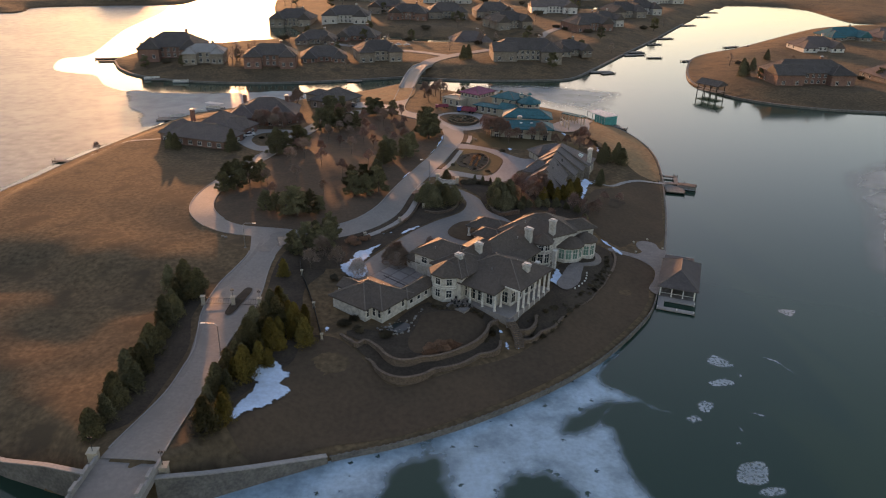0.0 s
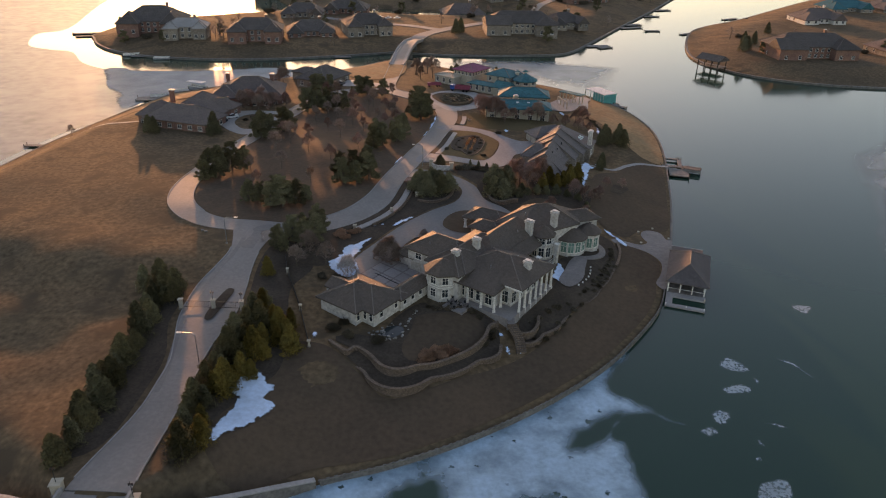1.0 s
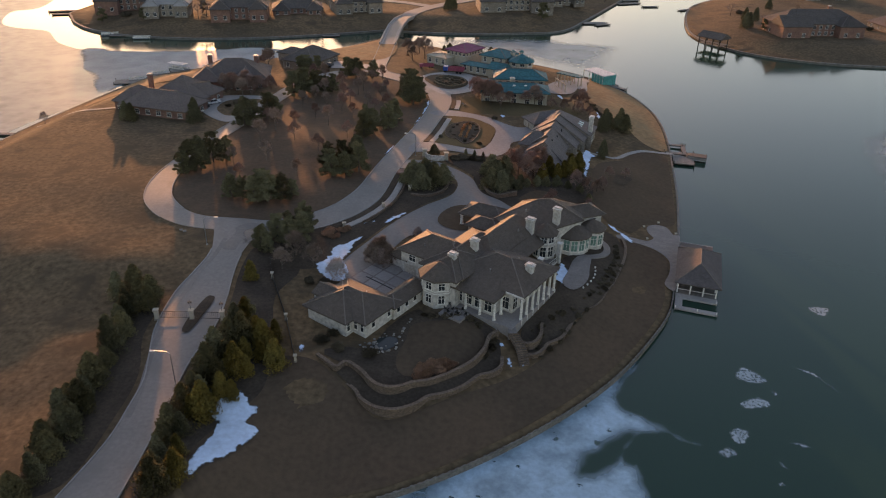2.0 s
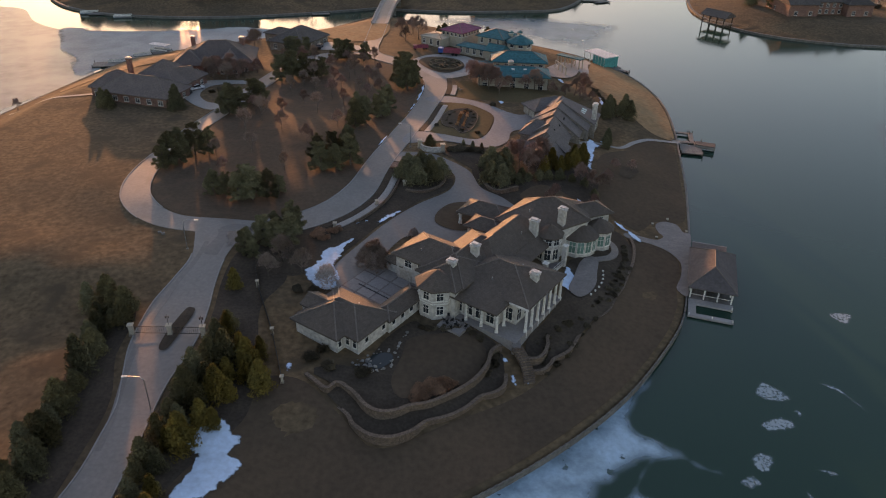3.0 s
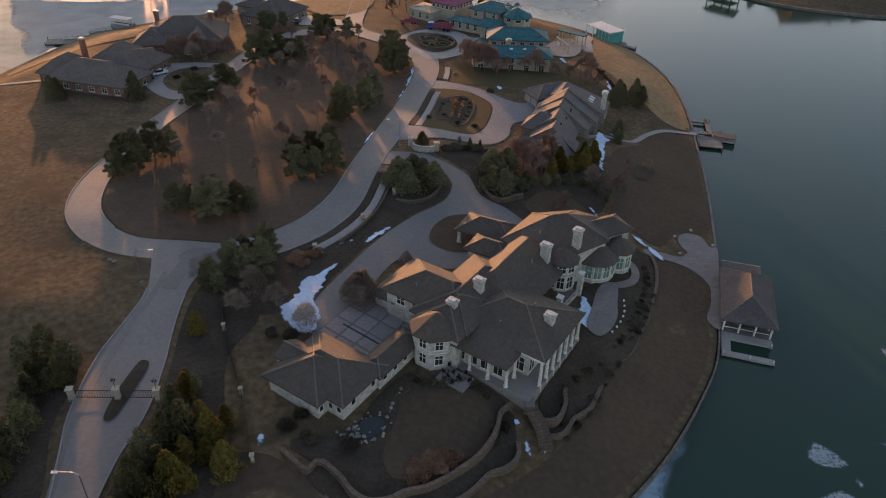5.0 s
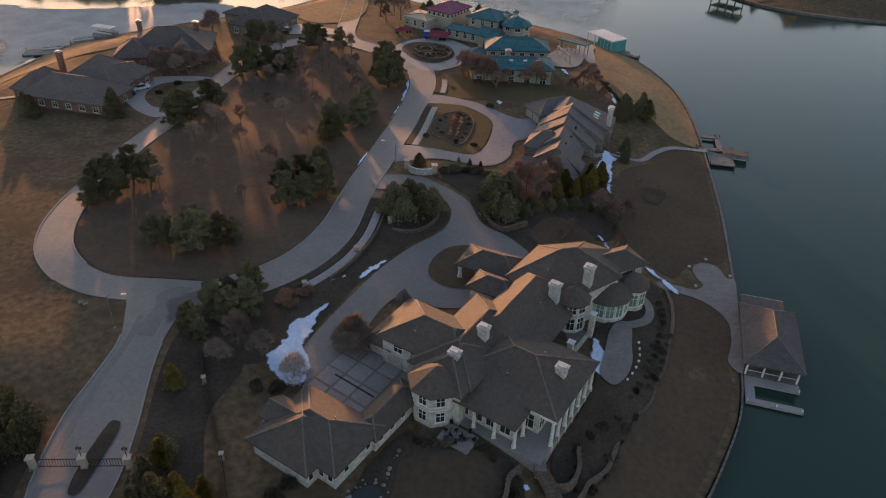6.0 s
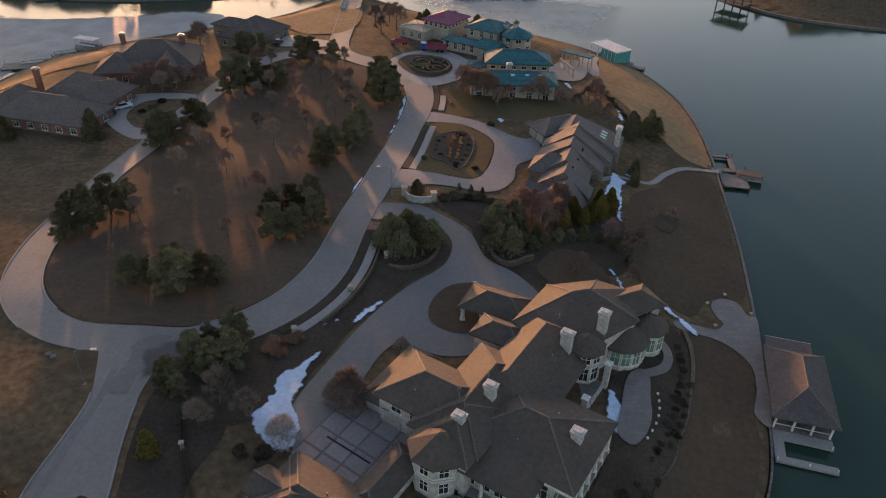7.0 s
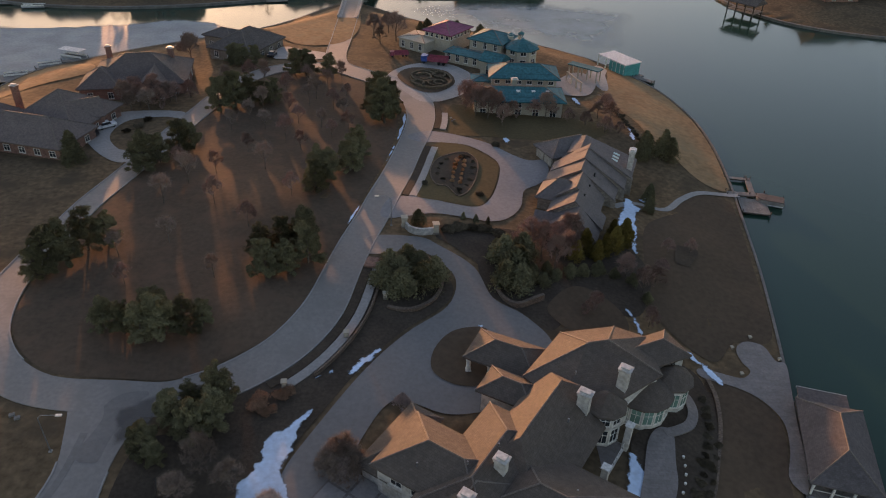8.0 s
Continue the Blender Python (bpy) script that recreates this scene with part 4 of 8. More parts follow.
part("parapet", box(-2.9, -2.7, -4.6, 0.4, 4.95, 7.6), TRIM, mansion, "", pose(bq[0], bq[1], 0, 0, 0, MROT))
for k in range(3):
    q = hp(3.6, 20.6 + 2.2 * k)
    window(mansion, pose(q[0], q[1], 8.2, 0, 0, MROT + 90), 1.4, 1.7, 1)
for a, b in ((9.4, 27.6), (9.4, 19.2), (6.6, 27.8)):
    q = hp(a, b)
    part("pier", box(-0.42, 0.42, -0.42, 0.42, 3.0, 9.0), STUCCO, mansion, "", pose(q[0], q[1], 0, 0, 0, MROT))
    part("pier_cap", box(-0.55, 0.55, -0.55, 0.55, 9.0, 9.2), TRIM, mansion, "", pose(q[0], q[1], 0, 0, 0, MROT))
# porte-cochere and entrance gable
pc = pose(8.6, 170.8, 0, 0, 0, -27)
wing(mansion, 8.6, 170.8, -27, 10.5, 6.4, 6.2, 9.5, 1.9, STUCCO, SLATE, walls=False, over=0.4)
for x in (-4.9, -1.6):
    for y in (-2.9, 2.9):
        p = pc @ Vector((x, y, 0))
        column(mansion, p.x, p.y, gz(p.x, p.y) + 0.1, 9.25, 0.36)
wing(mansion, 8.2, 162.8, -30, 7.0, 4.2, 6.2, 10.4, 1.5, STUCCO, SLATE, sides=(("w", 1, 0.5, 1.6, 2.6, 1),))
for x, y, z1, w in ((23.0, 161.6, 15.5, 1.4), (17.0, 158.1, 14.6, 1.6), (15.3, 140.9, 13.3, 1.4), (4.9, 147.2, 15.1, 1.4), (0.6, 142.8, 14.3, 1.4)):
    chimney(mansion, x, y, 8.6, z1 - 0.4, w, 1.1, MROT)
vent = mesh_of("roof_vent", tube((0, 0, -0.2), (0, 0, 0.35), 0.11, 0.11, 8), GREYMETAL)
for a, b, z in ((-9, -13.5, 10.1), (-8.5, 3.6, 13.0), (-1.5, 10.5, 14.3), (6.0, 5.0, 11.6), (11, 12.0, 11.5), (3.5, 19.5, 13.5), (1.0, 27, 14.4), (-3.4, 6.5, 13.8), (8.5, 11.5, 12.0)):
    q = hp(a, b)
    part("roof_vent", vent, None, mansion, "", pose(q[0], q[1], z))

# courtyard panels
court = thing("courtyard", "square concrete court panels with darker paver bands", "courtyard", kind="structure")
CR = Matrix.Rotation(MA, 4, "Z")
panel = mesh_of("slab", box(-1.42, 1.42, -1.42, 1.42, -0.4, 0.0), PAVER)
for i in range(4):
    for j in range(4):
        q = hp(-12.9 + (i - 1.5) * 3.2, -3.4 + (j - 1.5) * 3.2)
        e = [hp(-12.9 + (i - 1.5) * 3.2 + da, -3.4 + (j - 1.5) * 3.2 + db) for da, db in ((1, 0), (-1, 0), (0, 1), (0, -1))]
        h = [gz(*p) for p in e]
        tilt = Matrix.Rotation(math.atan((h[2] - h[3]) / 2), 4, "X") @ Matrix.Rotation(-math.atan((h[0] - h[1]) / 2), 4, "Y")
        part("slab", panel, None, court, "", Matrix.Translation((q[0], q[1], gz(*q) + 0.26)) @ CR @ tilt)
drape("paver_band", [hp(-19.4, -9.9), hp(-6.4, -9.9), hp(-6.4, 2.0), hp(-19.4, 2.0)], 0.22, BAND, "", "", 0.8, parent=court)
p0, p1 = hp(-17.2, -4.3), hp(-9.2, -4.3)
part("drain_grate", ribbon(resample([p0, p1], 0.8), 0.28, 0.285, 0.1), BLACKMETAL, court)

# terraces and walls south of the mansion
OUTER = smooth([(-19.8, 118.8), (-18.1, 117.2), (-15.2, 114.3), (-14.3, 112.6), (-13.1, 111.3), (-11.5, 110.2), (-9.6, 109.8), (-7.7, 110.0), (-5.4, 111.2), (-3.9, 112.8), (-3.0, 113.6), (-1.0, 114.3), (0.9, 115.3), (2.9, 116.9), (4.3, 118.5), (5.3, 119.6), (7.0, 120.2), (8.5, 121.3), (9.4, 122.9), (9.5, 125.6)], per=5)
INNER = smooth([(-22.5, 121.8), (-20.9, 120.2), (-18.7, 118.2), (-17.7, 119.5), (-16.9, 119.7), (-15.5, 118.6), (-13.9, 117.0), (-13.1, 115.8), (-11.6, 114.5), (-9.8, 114.0), (-7.7, 114.5), (-6.0, 115.6), (-4.6, 116.0), (-2.8, 116.6), (0.3, 118.6), (3.5, 121.3), (5.4, 123.8), (6.7, 126.4), (7.3, 128.9), (8.2, 130.1), (9.4, 130.8)], per=5)
EASTW = smooth([(12.9, 127.1), (14.3, 126.5), (16.0, 126.7), (17.3, 128.1), (18.1, 129.5), (19.4, 130.3), (21.1, 131.7), (22.9, 134.9), (24.6, 138.3), (26.5, 140.8), (28.8, 142.5), (30.8, 145.0), (32.6, 148.6), (34.6, 151.8), (36.9, 157.0), (39.2, 162.4), (40.7, 168.3), (40.8, 172.4)], per=5)
EASTI = smooth([(12.0, 129.4), (13.6, 128.4), (15.3, 128.5), (16.5, 129.9), (17.3, 132.1), (17.6, 134.4), (20.0, 137.4), (23.5, 141.0), (27.0, 146.0), (31.0, 151.5), (35.0, 158.0), (37.0, 164.0)], per=5)


def terrace(line, top, label):
    """A block retaining wall with a capping course; top: height along the line from start to end."""
    p = resample(line, 0.8)
    zt = np.interp(np.linspace(0, 1, len(p)), np.linspace(0, 1, len(top)), top)
    w = part("retaining_wall", ribbon(p, 0.45, 0, 3.0, base=zt), STONEWALL)
    tagged(w, label, "retaining wall", kind="structure")
    part("coping", ribbon(p, 0.62, 0, 0.14, base=zt + 0.14), STONEWALL, w)
    return w


def bed(name, line_a, line_b, off, label):
    return drape(name, np.vstack([line_a[:, :2], line_b[::-1, :2]]), off, MULCH, label, "planting bed", 0.8)


terrace(OUTER, (3.7, 3.9, 3.9, 3.8, 3.5, 3.3, 3.2, 3.2), "curved tan block retaining wall above the lawn")
terrace(INNER, (5.3, 5.5, 5.3, 4.9, 4.6, 4.4, 4.4, 4.5, 4.7), "curved tan block retaining wall of the upper terrace")
terrace(EASTW, (2.6, 3.0, 3.0, 2.8, 2.8, 2.8, 2.6), "wavy tan block retaining wall beside the lawn")
terrace(EASTI[:27], (3.7, 3.8, 3.9, 4.0, 4.0), "inner tan block retaining wall below the patio")


# ---- shore works, bridges, docks ----
south = resample(np.array([p for p in ISLAND if p[1] < 172 and p[0] > -19.5]), 1.25)
south = south[np.argsort(south[:, 0] + south[:, 1])] + np.array([0.3, -0.35])
wall = part("seawall", ribbon(resample(south, 1.0), 0.3, 0, 2.0, base=1.05), SEAWALL)
tagged(wall, "grey concrete seawall along the lawn's edge", "seawall", kind="structure")
post = mesh_of("cap_block", box(-0.26, 0.26, -0.12, 0.12, -0.3, 0.1), SEAWALL)
for k in range(0, len(south) - 1):
    p, q = south[k], south[min(k + 1, len(south) - 1)]
    if p[0] < 46:
        part("cap_block", post, None, wall, "", pose(p[0], p[1], 1.12, 0, 0, math.degrees(math.atan2(q[1] - p[1], q[0] - p[0]))))
rest = np.array([p for p in ISLAND if (p[1] > 168 and p[0] > -25)])
w2 = part("seawall_east", ribbon(resample(rest[np.argsort(rest[:, 1] - 0.4 * rest[:, 0])], 1.5), 0.5, 0, 2.0, base=1.05), SEAWALL)
tagged(w2, "low stone seawall along the lakeside", "seawall", kind="structure")
westline = np.array([p for p in ISLAND if p[0] < -35 and p[1] > 150])
w3 = part("seawall_west", ribbon(resample(westline, 2.0), 0.5, 0, 2.0, base=1.05), SEAWALL)
tagged(w3, "low stone seawall along the lakeside", "seawall", kind="structure")
for nm, poly, cond in (("seawall_north", MAINLAND, lambda p: p[1] < 720 and p[0] < 215), ("seawall_far", EAST_ISLAND, lambda p: p[0] < 340 and p[1] < 720)):
    idxs = [k for k in range(len(poly)) if cond(poly[k])]
    runs, cur = [], [idxs[0]]
    for k in idxs[1:]:
        if k == cur[-1] + 1:
            cur.append(k)
        else:
            runs.append(cur)
            cur = [k]
    runs.append(cur)
    line = poly[max(runs, key=len)]
    tagged(part(nm, ribbon(resample(line, 4.0), 1.2, 0, 2.0, base=1.0), SEAWALL), "low grey stone bank at the far shore", "seawall", kind="structure")


def bridge(name, line, zs, width, label, rail=1.0, stepped=False):
    """A concrete deck with parapets on both sides and solid abutments below it."""
    p = resample(line, 2.0)
    zt = np.interp(np.linspace(0, 1, len(p)), np.linspace(0, 1, len(zs)), zs)
    dk = part(name, ribbon(p, width, 0, 1.0, base=zt), CONCRETE)
    tagged(dk, label, "bridge", kind="structure")
    for sd in (1, -1):
        e = offset_line(p[:, :2], sd * (width / 2 - 0.2))
        part("parapet", ribbon(e, 0.4, 0, rail, base=zt + rail), SIDEWALK, dk)
        if not stepped:
            part("footway", ribbon(offset_line(p[:, :2], sd * (width / 2 - 1.0)), 1.2, 0, 0.4, base=zt + 0.18), SIDEWALK, dk)
    n = 5
    for k in range(1, n):
        c = p[int(k * (len(p) - 1) / n)]
        part("pier", box(-width / 2 + 0.8, width / 2 - 0.8, -0.6, 0.6, -3, float(np.interp(k / n, np.linspace(0, 1, len(zs)), zs)) - 0.5), SEAWALL, dk, "", pose(c[0], c[1], 0))
    return dk


bridge("bridge_north", [(-27.9, 350), (-27.6, 370), (-26.8, 392), (-25, 412), (-22.6, 428)], (gz(-27.9, 350) + 0.16, 6.6, 6.6, 6.2, gz(-22.6, 428) + 0.3), 7.6, "pale concrete road bridge over the channel", 0.8)
ZB = gz(-47.2, 88) + 0.13
sb = bridge("bridge_south", [(-47.6, 20), (-47.5, 50), (-47.3, 70), (-47.2, 83)], (ZB, ZB, ZB, ZB), 9.9, "pale concrete entry bridge with stepped parapets", 0.75, True)
step_mesh = mesh_of("parapet_step", box(-0.26, 0.26, -1.0, 1.0, 0, 0.55), SIDEWALK)
for x in (-42.6, -51.9):
    for k in range(7):
        part("parapet_step", step_mesh, None, sb, "", pose(x, 78.5 - 3.4 * k, ZB + 0.7))
for nm, ln, zs in (("wing_wall_east", [(-42.4, 79.2), (-36, 81.8), (-30, 85.1), (-19.2, 90.9)], (ZB - 0.5, 4.8, 3.4, 1.3)), ("wing_wall_west", [(-52.6, 79.6), (-60, 82.0), (-68, 84.4), (-80, 89)], (ZB - 0.6, 4.9, 3.2, 1.6))):
    line = resample(ln, 1.5)
    zl = np.interp(line[:, 0], [p[0] for p in ln], zs) if ln[0][0] < ln[-1][0] else np.interp(-line[:, 0], [-p[0] for p in ln], zs)
    ww = part(nm, ribbon(line, 0.6, 0, 9.0, base=zl), SEAWALL)
    tagged(ww, "smooth concrete wing wall beside the entry bridge", "wall", kind="structure")
    part("coping", ribbon(line, 0.85, 0, 0.2, base=zl + 0.2), SIDEWALK, ww)


def lamp_post(x, y, z, h, arm, rot, group=""):
    """A tapered pole with a curved arm and a flat luminaire."""
    t = thing("street_lamp", "slim grey metal street lamp beside the road", "street lamp", pose(x, y, z, 0, 0, rot), group)
    part("pole", tube((0, 0, 0), (0, 0, h - 0.5), 0.09, 0.06, 8), GREYMETAL, t)
    bm = bmesh.new()
    add_tube(bm, (0, 0, h - 0.5), (-0.5, 0, h), 0.06, 0.05, 6)
    add_tube(bm, (-0.5, 0, h), (-arm, 0, h + 0.05), 0.05, 0.045, 6)
    part("arm", bm, GREYMETAL, t)
    part("luminaire", box(-arm - 0.7, -arm + 0.05, -0.16, 0.16, h - 0.05, h + 0.1), TRIM, t)
    part("base_plate", box(-0.2, 0.2, -0.2, 0.2, -0.3, 0.15), SIDEWALK, t)
    return t


for x, y, r in ((-43.2, 112.0, 0), (-9.3, 208.0, 0), (-50.5, 154.2, 180)):
    lamp_post(x, y, gz(x, y), 6.4, 2.3, r, "street lamps")


def globe_lamp(parent, m, h=1.7):
    lm = part("gate_lamp", tube((0, 0, 0), (0, 0, h), 0.05, 0.04, 6), BLACKMETAL, parent, "", m)
    for s in (-0.22, 0.22):
        bm = tube((s, 0, h - 0.75), (s, 0, h - 0.4), 0.08, 0.15, 6)
        add_tube(bm, (0, 0, h - 0.3), (s, 0, h - 0.4), 0.02, 0.02, 4)
        part("lantern", bm, BLACKMETAL, lm)
    return lm


def pillar(name, x, y, w, h, label, category="pillar", lamp=False, group=""):
    """A masonry pillar with a plinth and a projecting cap."""
    z = gz(x, y)
    t = thing(name, label, category, pose(x, y, z, 0, 0, 6), group)
    part("shaft", box(-w / 2, w / 2, -w / 2, w / 2, -0.6, h), BUFF, t)
    part("plinth", box(-w / 2 - 0.1, w / 2 + 0.1, -w / 2 - 0.1, w / 2 + 0.1, -0.6, 0.35), STONE, t)
    part("cap", box(-w / 2 - 0.14, w / 2 + 0.14, -w / 2 - 0.14, w / 2 + 0.14, h, h + 0.16), BUFF, t)
    if lamp:
        globe_lamp(t, pose(0, 0, h + 0.16), 2.0 if w < 1 else 2.8)
    return t


for x, lamp in ((-52.2, False), (-45.9, True), (-40.4, True)):
    pillar("gate_pillar", x, 129.2, 0.68, 2.0, "square cream gate pillar at the entry road", "pillar", lamp, "entry gate pillars")
for x0, x1 in ((-51.6, -46.5), (-45.3, -41.0)):
    z = gz((x0 + x1) / 2, 129.2) + 0.2
    g = thing("gate", "low black metal gate across the entry lane", "gate", pose(x0, 129.2, z), "entry gates")
    L = x1 - x0
    for h in (0.15, 1.45):
        part("rail", box(0, L, -0.04, 0.04, h, h + 0.08), BLACKMETAL, g)
    bar = mesh_of("bar", box(-0.02, 0.02, -0.02, 0.02, 0.15, 1.5), BLACKMETAL)
    for k in range(int(L / 0.35)):
        part("bar", bar, None, g, "", pose(0.17 + k * 0.35, 0, 0))
drape("gate_island", smooth([(-46.6, 125.5), (-45.2, 125.5), (-44.4, 130), (-43.8, 135.6), (-44.6, 136.8), (-45.6, 136), (-46.6, 130)], True, 5), 0.28, MULCH, "narrow planted island between the gate lanes", "planting bed", 0.35)
for x, y in ((-52.7, 82.4), (-41.9, 81.2)):
    pillar("bridge_pillar", x, y, 1.3, 1.9, "cream masonry pillar at the bridge end", "pillar", True, "bridge pillars")
for x, y in ((-34.8, 144.0), (-29.6, 131.2), (-25.8, 119.8)):
    pillar("fence_post", x, y, 0.36, 1.3, "pale square post in a dark fence", "post", False, "fence posts")
fz = [(-36.5, 150), (-34.8, 144), (-29.6, 131.2), (-25.8, 119.8)]
fn = part("fence", ribbon(resample(fz, 1.0), 0.06, 1.2, 1.3), BLACKMETAL)
tagged(fn, "low dark mesh fence running between pale posts", "fence", kind="structure")
for x, y in ((-15.6, 177.6), (-23.6, 167.0), (-9.8, 186.5)):
    pillar("wall_post", x, y, 0.6, 1.1, "tan masonry post beside the sidewalk", "post", False, "sidewalk posts")
hw = part("boundary_wall", ribbon(resample([p for p in offset_line(AVENUE, -4.1) if 168 < p[1] < 190 and p[0] > -26], 1.0), 0.3, 0.75, 1.4), STONEWALL)
tagged(hw, "low tan wall below the sidewalk", "wall", kind="structure")
ew = part("entrance_wall", ribbon(smooth([(-6.6, 207.4), (-5.6, 205.6), (-3.6, 204.9), (-1.2, 205.4)], per=6), 0.4, 1.4, 2.2), STUCCO)
tagged(ew, "curved cream wall at the mansion's drive entrance", "wall", kind="structure")
for x, y in ((-6.8, 207.6), (-0.9, 205.6)):
    pillar("drive_pillar", x, y, 1.0, 2.1, "cream pillar at the drive entrance", "pillar", False, "drive entrance pillars")


def dock(name, x, y, rot, L, W, label, posts=True, planks=0, group="", z=0.55):
    """A timber deck on posts."""
    t = thing(name, label, "dock", pose(x, y, z, 0, 0, rot), group)
    if planks:
        pm = mesh_of("plank", box(-0.5 * L / planks + 0.015, 0.5 * L / planks - 0.015, -W / 2, W / 2, -0.06, 0.04), DECK)
        for k in range(planks):
            part("plank", pm, None, t, "", pose(-L / 2 + (k + 0.5) * L / planks, 0, 0))
    else:
        part("deck", box(-L / 2, L / 2, -W / 2, W / 2, -0.08, 0.04), DECK, t)
    part("frame", box(-L / 2 + 0.05, L / 2 - 0.05, -W / 2 + 0.05, W / 2 - 0.05, -0.35, -0.09), DARKWOOD, t)
    if posts:
        pm = mesh_of("post", tube((0, 0, -2.5), (0, 0, 0.7), 0.12, 0.12, 6), DARKWOOD)
        for sx in (-1, 1):
            for sy in (-1, 1):
                part("post", pm, None, t, "", pose(sx * (L / 2 - 0.1), sy * (W / 2 + 0.05), 0))
    return t


# mansion boathouse: hipped roof on posts over a walled shed with an open slip to the south
BH = pose(54.6, 158.6, 0, 0, 0, -18)
bh = thing("boathouse", "boathouse with a dark brown hipped roof standing in the water", "boathouse", BH)
rm, cm = hip_meshes(8.2, 15.2, 2.8, 0.6, DARKROOF)
rf = part("roof", rm, None, bh, "", Matrix.Translation((0, 0, 3.2)))
part("ridge_tiles", cm, None, rf)
part("rear_roof", box(-4.3, 2.8, 7.0, 10.6, 3.2, 3.42), DARKROOF, bh)
part("rear_wall", box(-3.9, 2.4, 7.4, 10.2, 0.5, 3.2), STONE, bh)
part("gutter", box(-4.34, 2.84, 10.6, 10.66, 3.16, 3.45), TRIM, bh)
part("wall", box(-3.9, 3.9, -2.6, 7.4, 0.4, 3.1), STONE, bh)
part("deck", box(-4.2, 4.2, -8.0, 10.3, 0.2, 0.55), DECK, bh)
pm = mesh_of("post", box(-0.14, 0.14, -0.14, 0.14, -2, 3.1), TRIM)
for k in range(4):
    part("post", pm, None, bh, "", pose(-3.9 + 2.6 * k, -7.6, 0))
for x in (-3.9, 3.9):
    part("post", pm, None, bh, "", pose(x, -5.1, 0))
part("rail", box(-3.9, 3.9, -7.65, -7.55, 1.35, 1.45), TRIM, bh)
part("beam", box(-4.0, 4.0, -7.72, -7.48, 2.82, 3.1), TRIM, bh)
for x0, x1, y0, y1 in ((-4.1, 4.3, -9.7, -8.0), (-4.1, -2.6, -13.0, -9.7), (-4.1, 4.3, -14.2, -13.0)):
    part("slip_deck", box(x0, x1, y0, y1, 0.15, 0.5), SIDEWALK, bh)
for x, y in ((-3.9, -13.9), (0.4, -13.9), (4.1, -13.9), (4.1, -9.5)):
    part("piling", tube((x, y, -2.0), (x, y, 0.95), 0.13, 0.12, 8), TRIM, bh)
for k in range(3):
    window(bh, pose(-2.6 + 2.6 * k, -2.6, 1.1), 1.7, 1.5, 1, None, None, False)
PATIO = smooth([(48.4, 179.4), (49.4, 181.4), (51.6, 182.5), (54.0, 181.5), (54.6, 178.0), (56.0, 177.4), (54.6, 172.4), (52.4, 165.6), (50.4, 158.6), (48.0, 152.2), (46.8, 152.8), (46.5, 155.0), (48.6, 159.2), (50.0, 163.9), (49.6, 167.0), (47.8, 169.8), (45.0, 171.6), (40.2, 173.2), (40.6, 175.2), (45.8, 173.8), (47.6, 173.8), (49.2, 175.4), (48.6, 177.0)], True, 5)
drape("patio_shore", PATIO, 0.18, FLAG, "grey flagstone patio beside the boathouse", "patio", 0.6)
for x, y in ((52.4, 183.6), (55.4, 178.4), (47.4, 174.6), (48.0, 180.6)):
    pillar("patio_post", x, y, 0.24, 0.3, "short pale stone post at the patio's edge", "post", False, "patio posts")

# the second dock with its lift, and the walk to it
dock("dock", 72.0, 234.6, -7, 9.0, 1.7, "weathered timber gangway from the shore", True, 12, z=1.0)
dock("dock", 72.0, 229.6, -12, 6.2, 6.6, "weathered timber dock platform", True, 12, z=0.7)
dock("dock", 72.6, 242.8, -12, 5.4, 1.1, "weathered timber finger dock", True, 7, z=0.8)
dock("dock", 74.6, 238.6, 77, 8.6, 1.3, "weathered timber finger dock", True, 10, z=0.8)
lift = thing("pontoon_boat", "grey covered pontoon boat with a rounded bow at the dock", "boat", pose(76.6, 231.6, 0.35, 0, 0, -22))
for s_ in (-1.0, 1.0):
    part("float", tube((-2.8, s_, 0), (2.8, s_, 0), 0.36, 0.28, 8), GREYMETAL, lift)
hull = [(2.9, -1.5), (2.9, 1.5)] + [(-1.6 + 1.5 * math.cos(a), 1.5 * math.sin(a)) for a in np.linspace(math.pi / 2, 1.5 * math.pi, 9)]
part("deck", prism(hull, 0.3, 0.5), DECK, lift)
part("side_panel", prism([(x * 1.02, y * 1.02) for x, y in hull], 0.5, 1.05), DECK, lift)
part("cover", prism([(x * 0.96, y * 0.96) for x, y in hull], 1.05, 1.3), GREYROOF, lift)
for sx in (-1.2, 2.6):
    for sy in (-1.3, 1.3):
        part("post", tube((sx, sy, 0.5), (sx, sy, 1.9), 0.05, 0.05, 6), BLACKMETAL, lift)
drape("walkway", np.vstack([offset_line(l_, 0.75)[::(1 if k == 0 else -1)] if k == 0 else offset_line(l_, -0.75)[::-1] for k, l_ in enumerate([smooth([(37, 221), (43, 224.8), (49.2, 223.6), (55, 229.5), (61, 233.4), (70, 233.6)], per=8)] * 2)]), 0.17, SIDEWALK, "pale winding concrete walk to the dock", "path", 0.5)

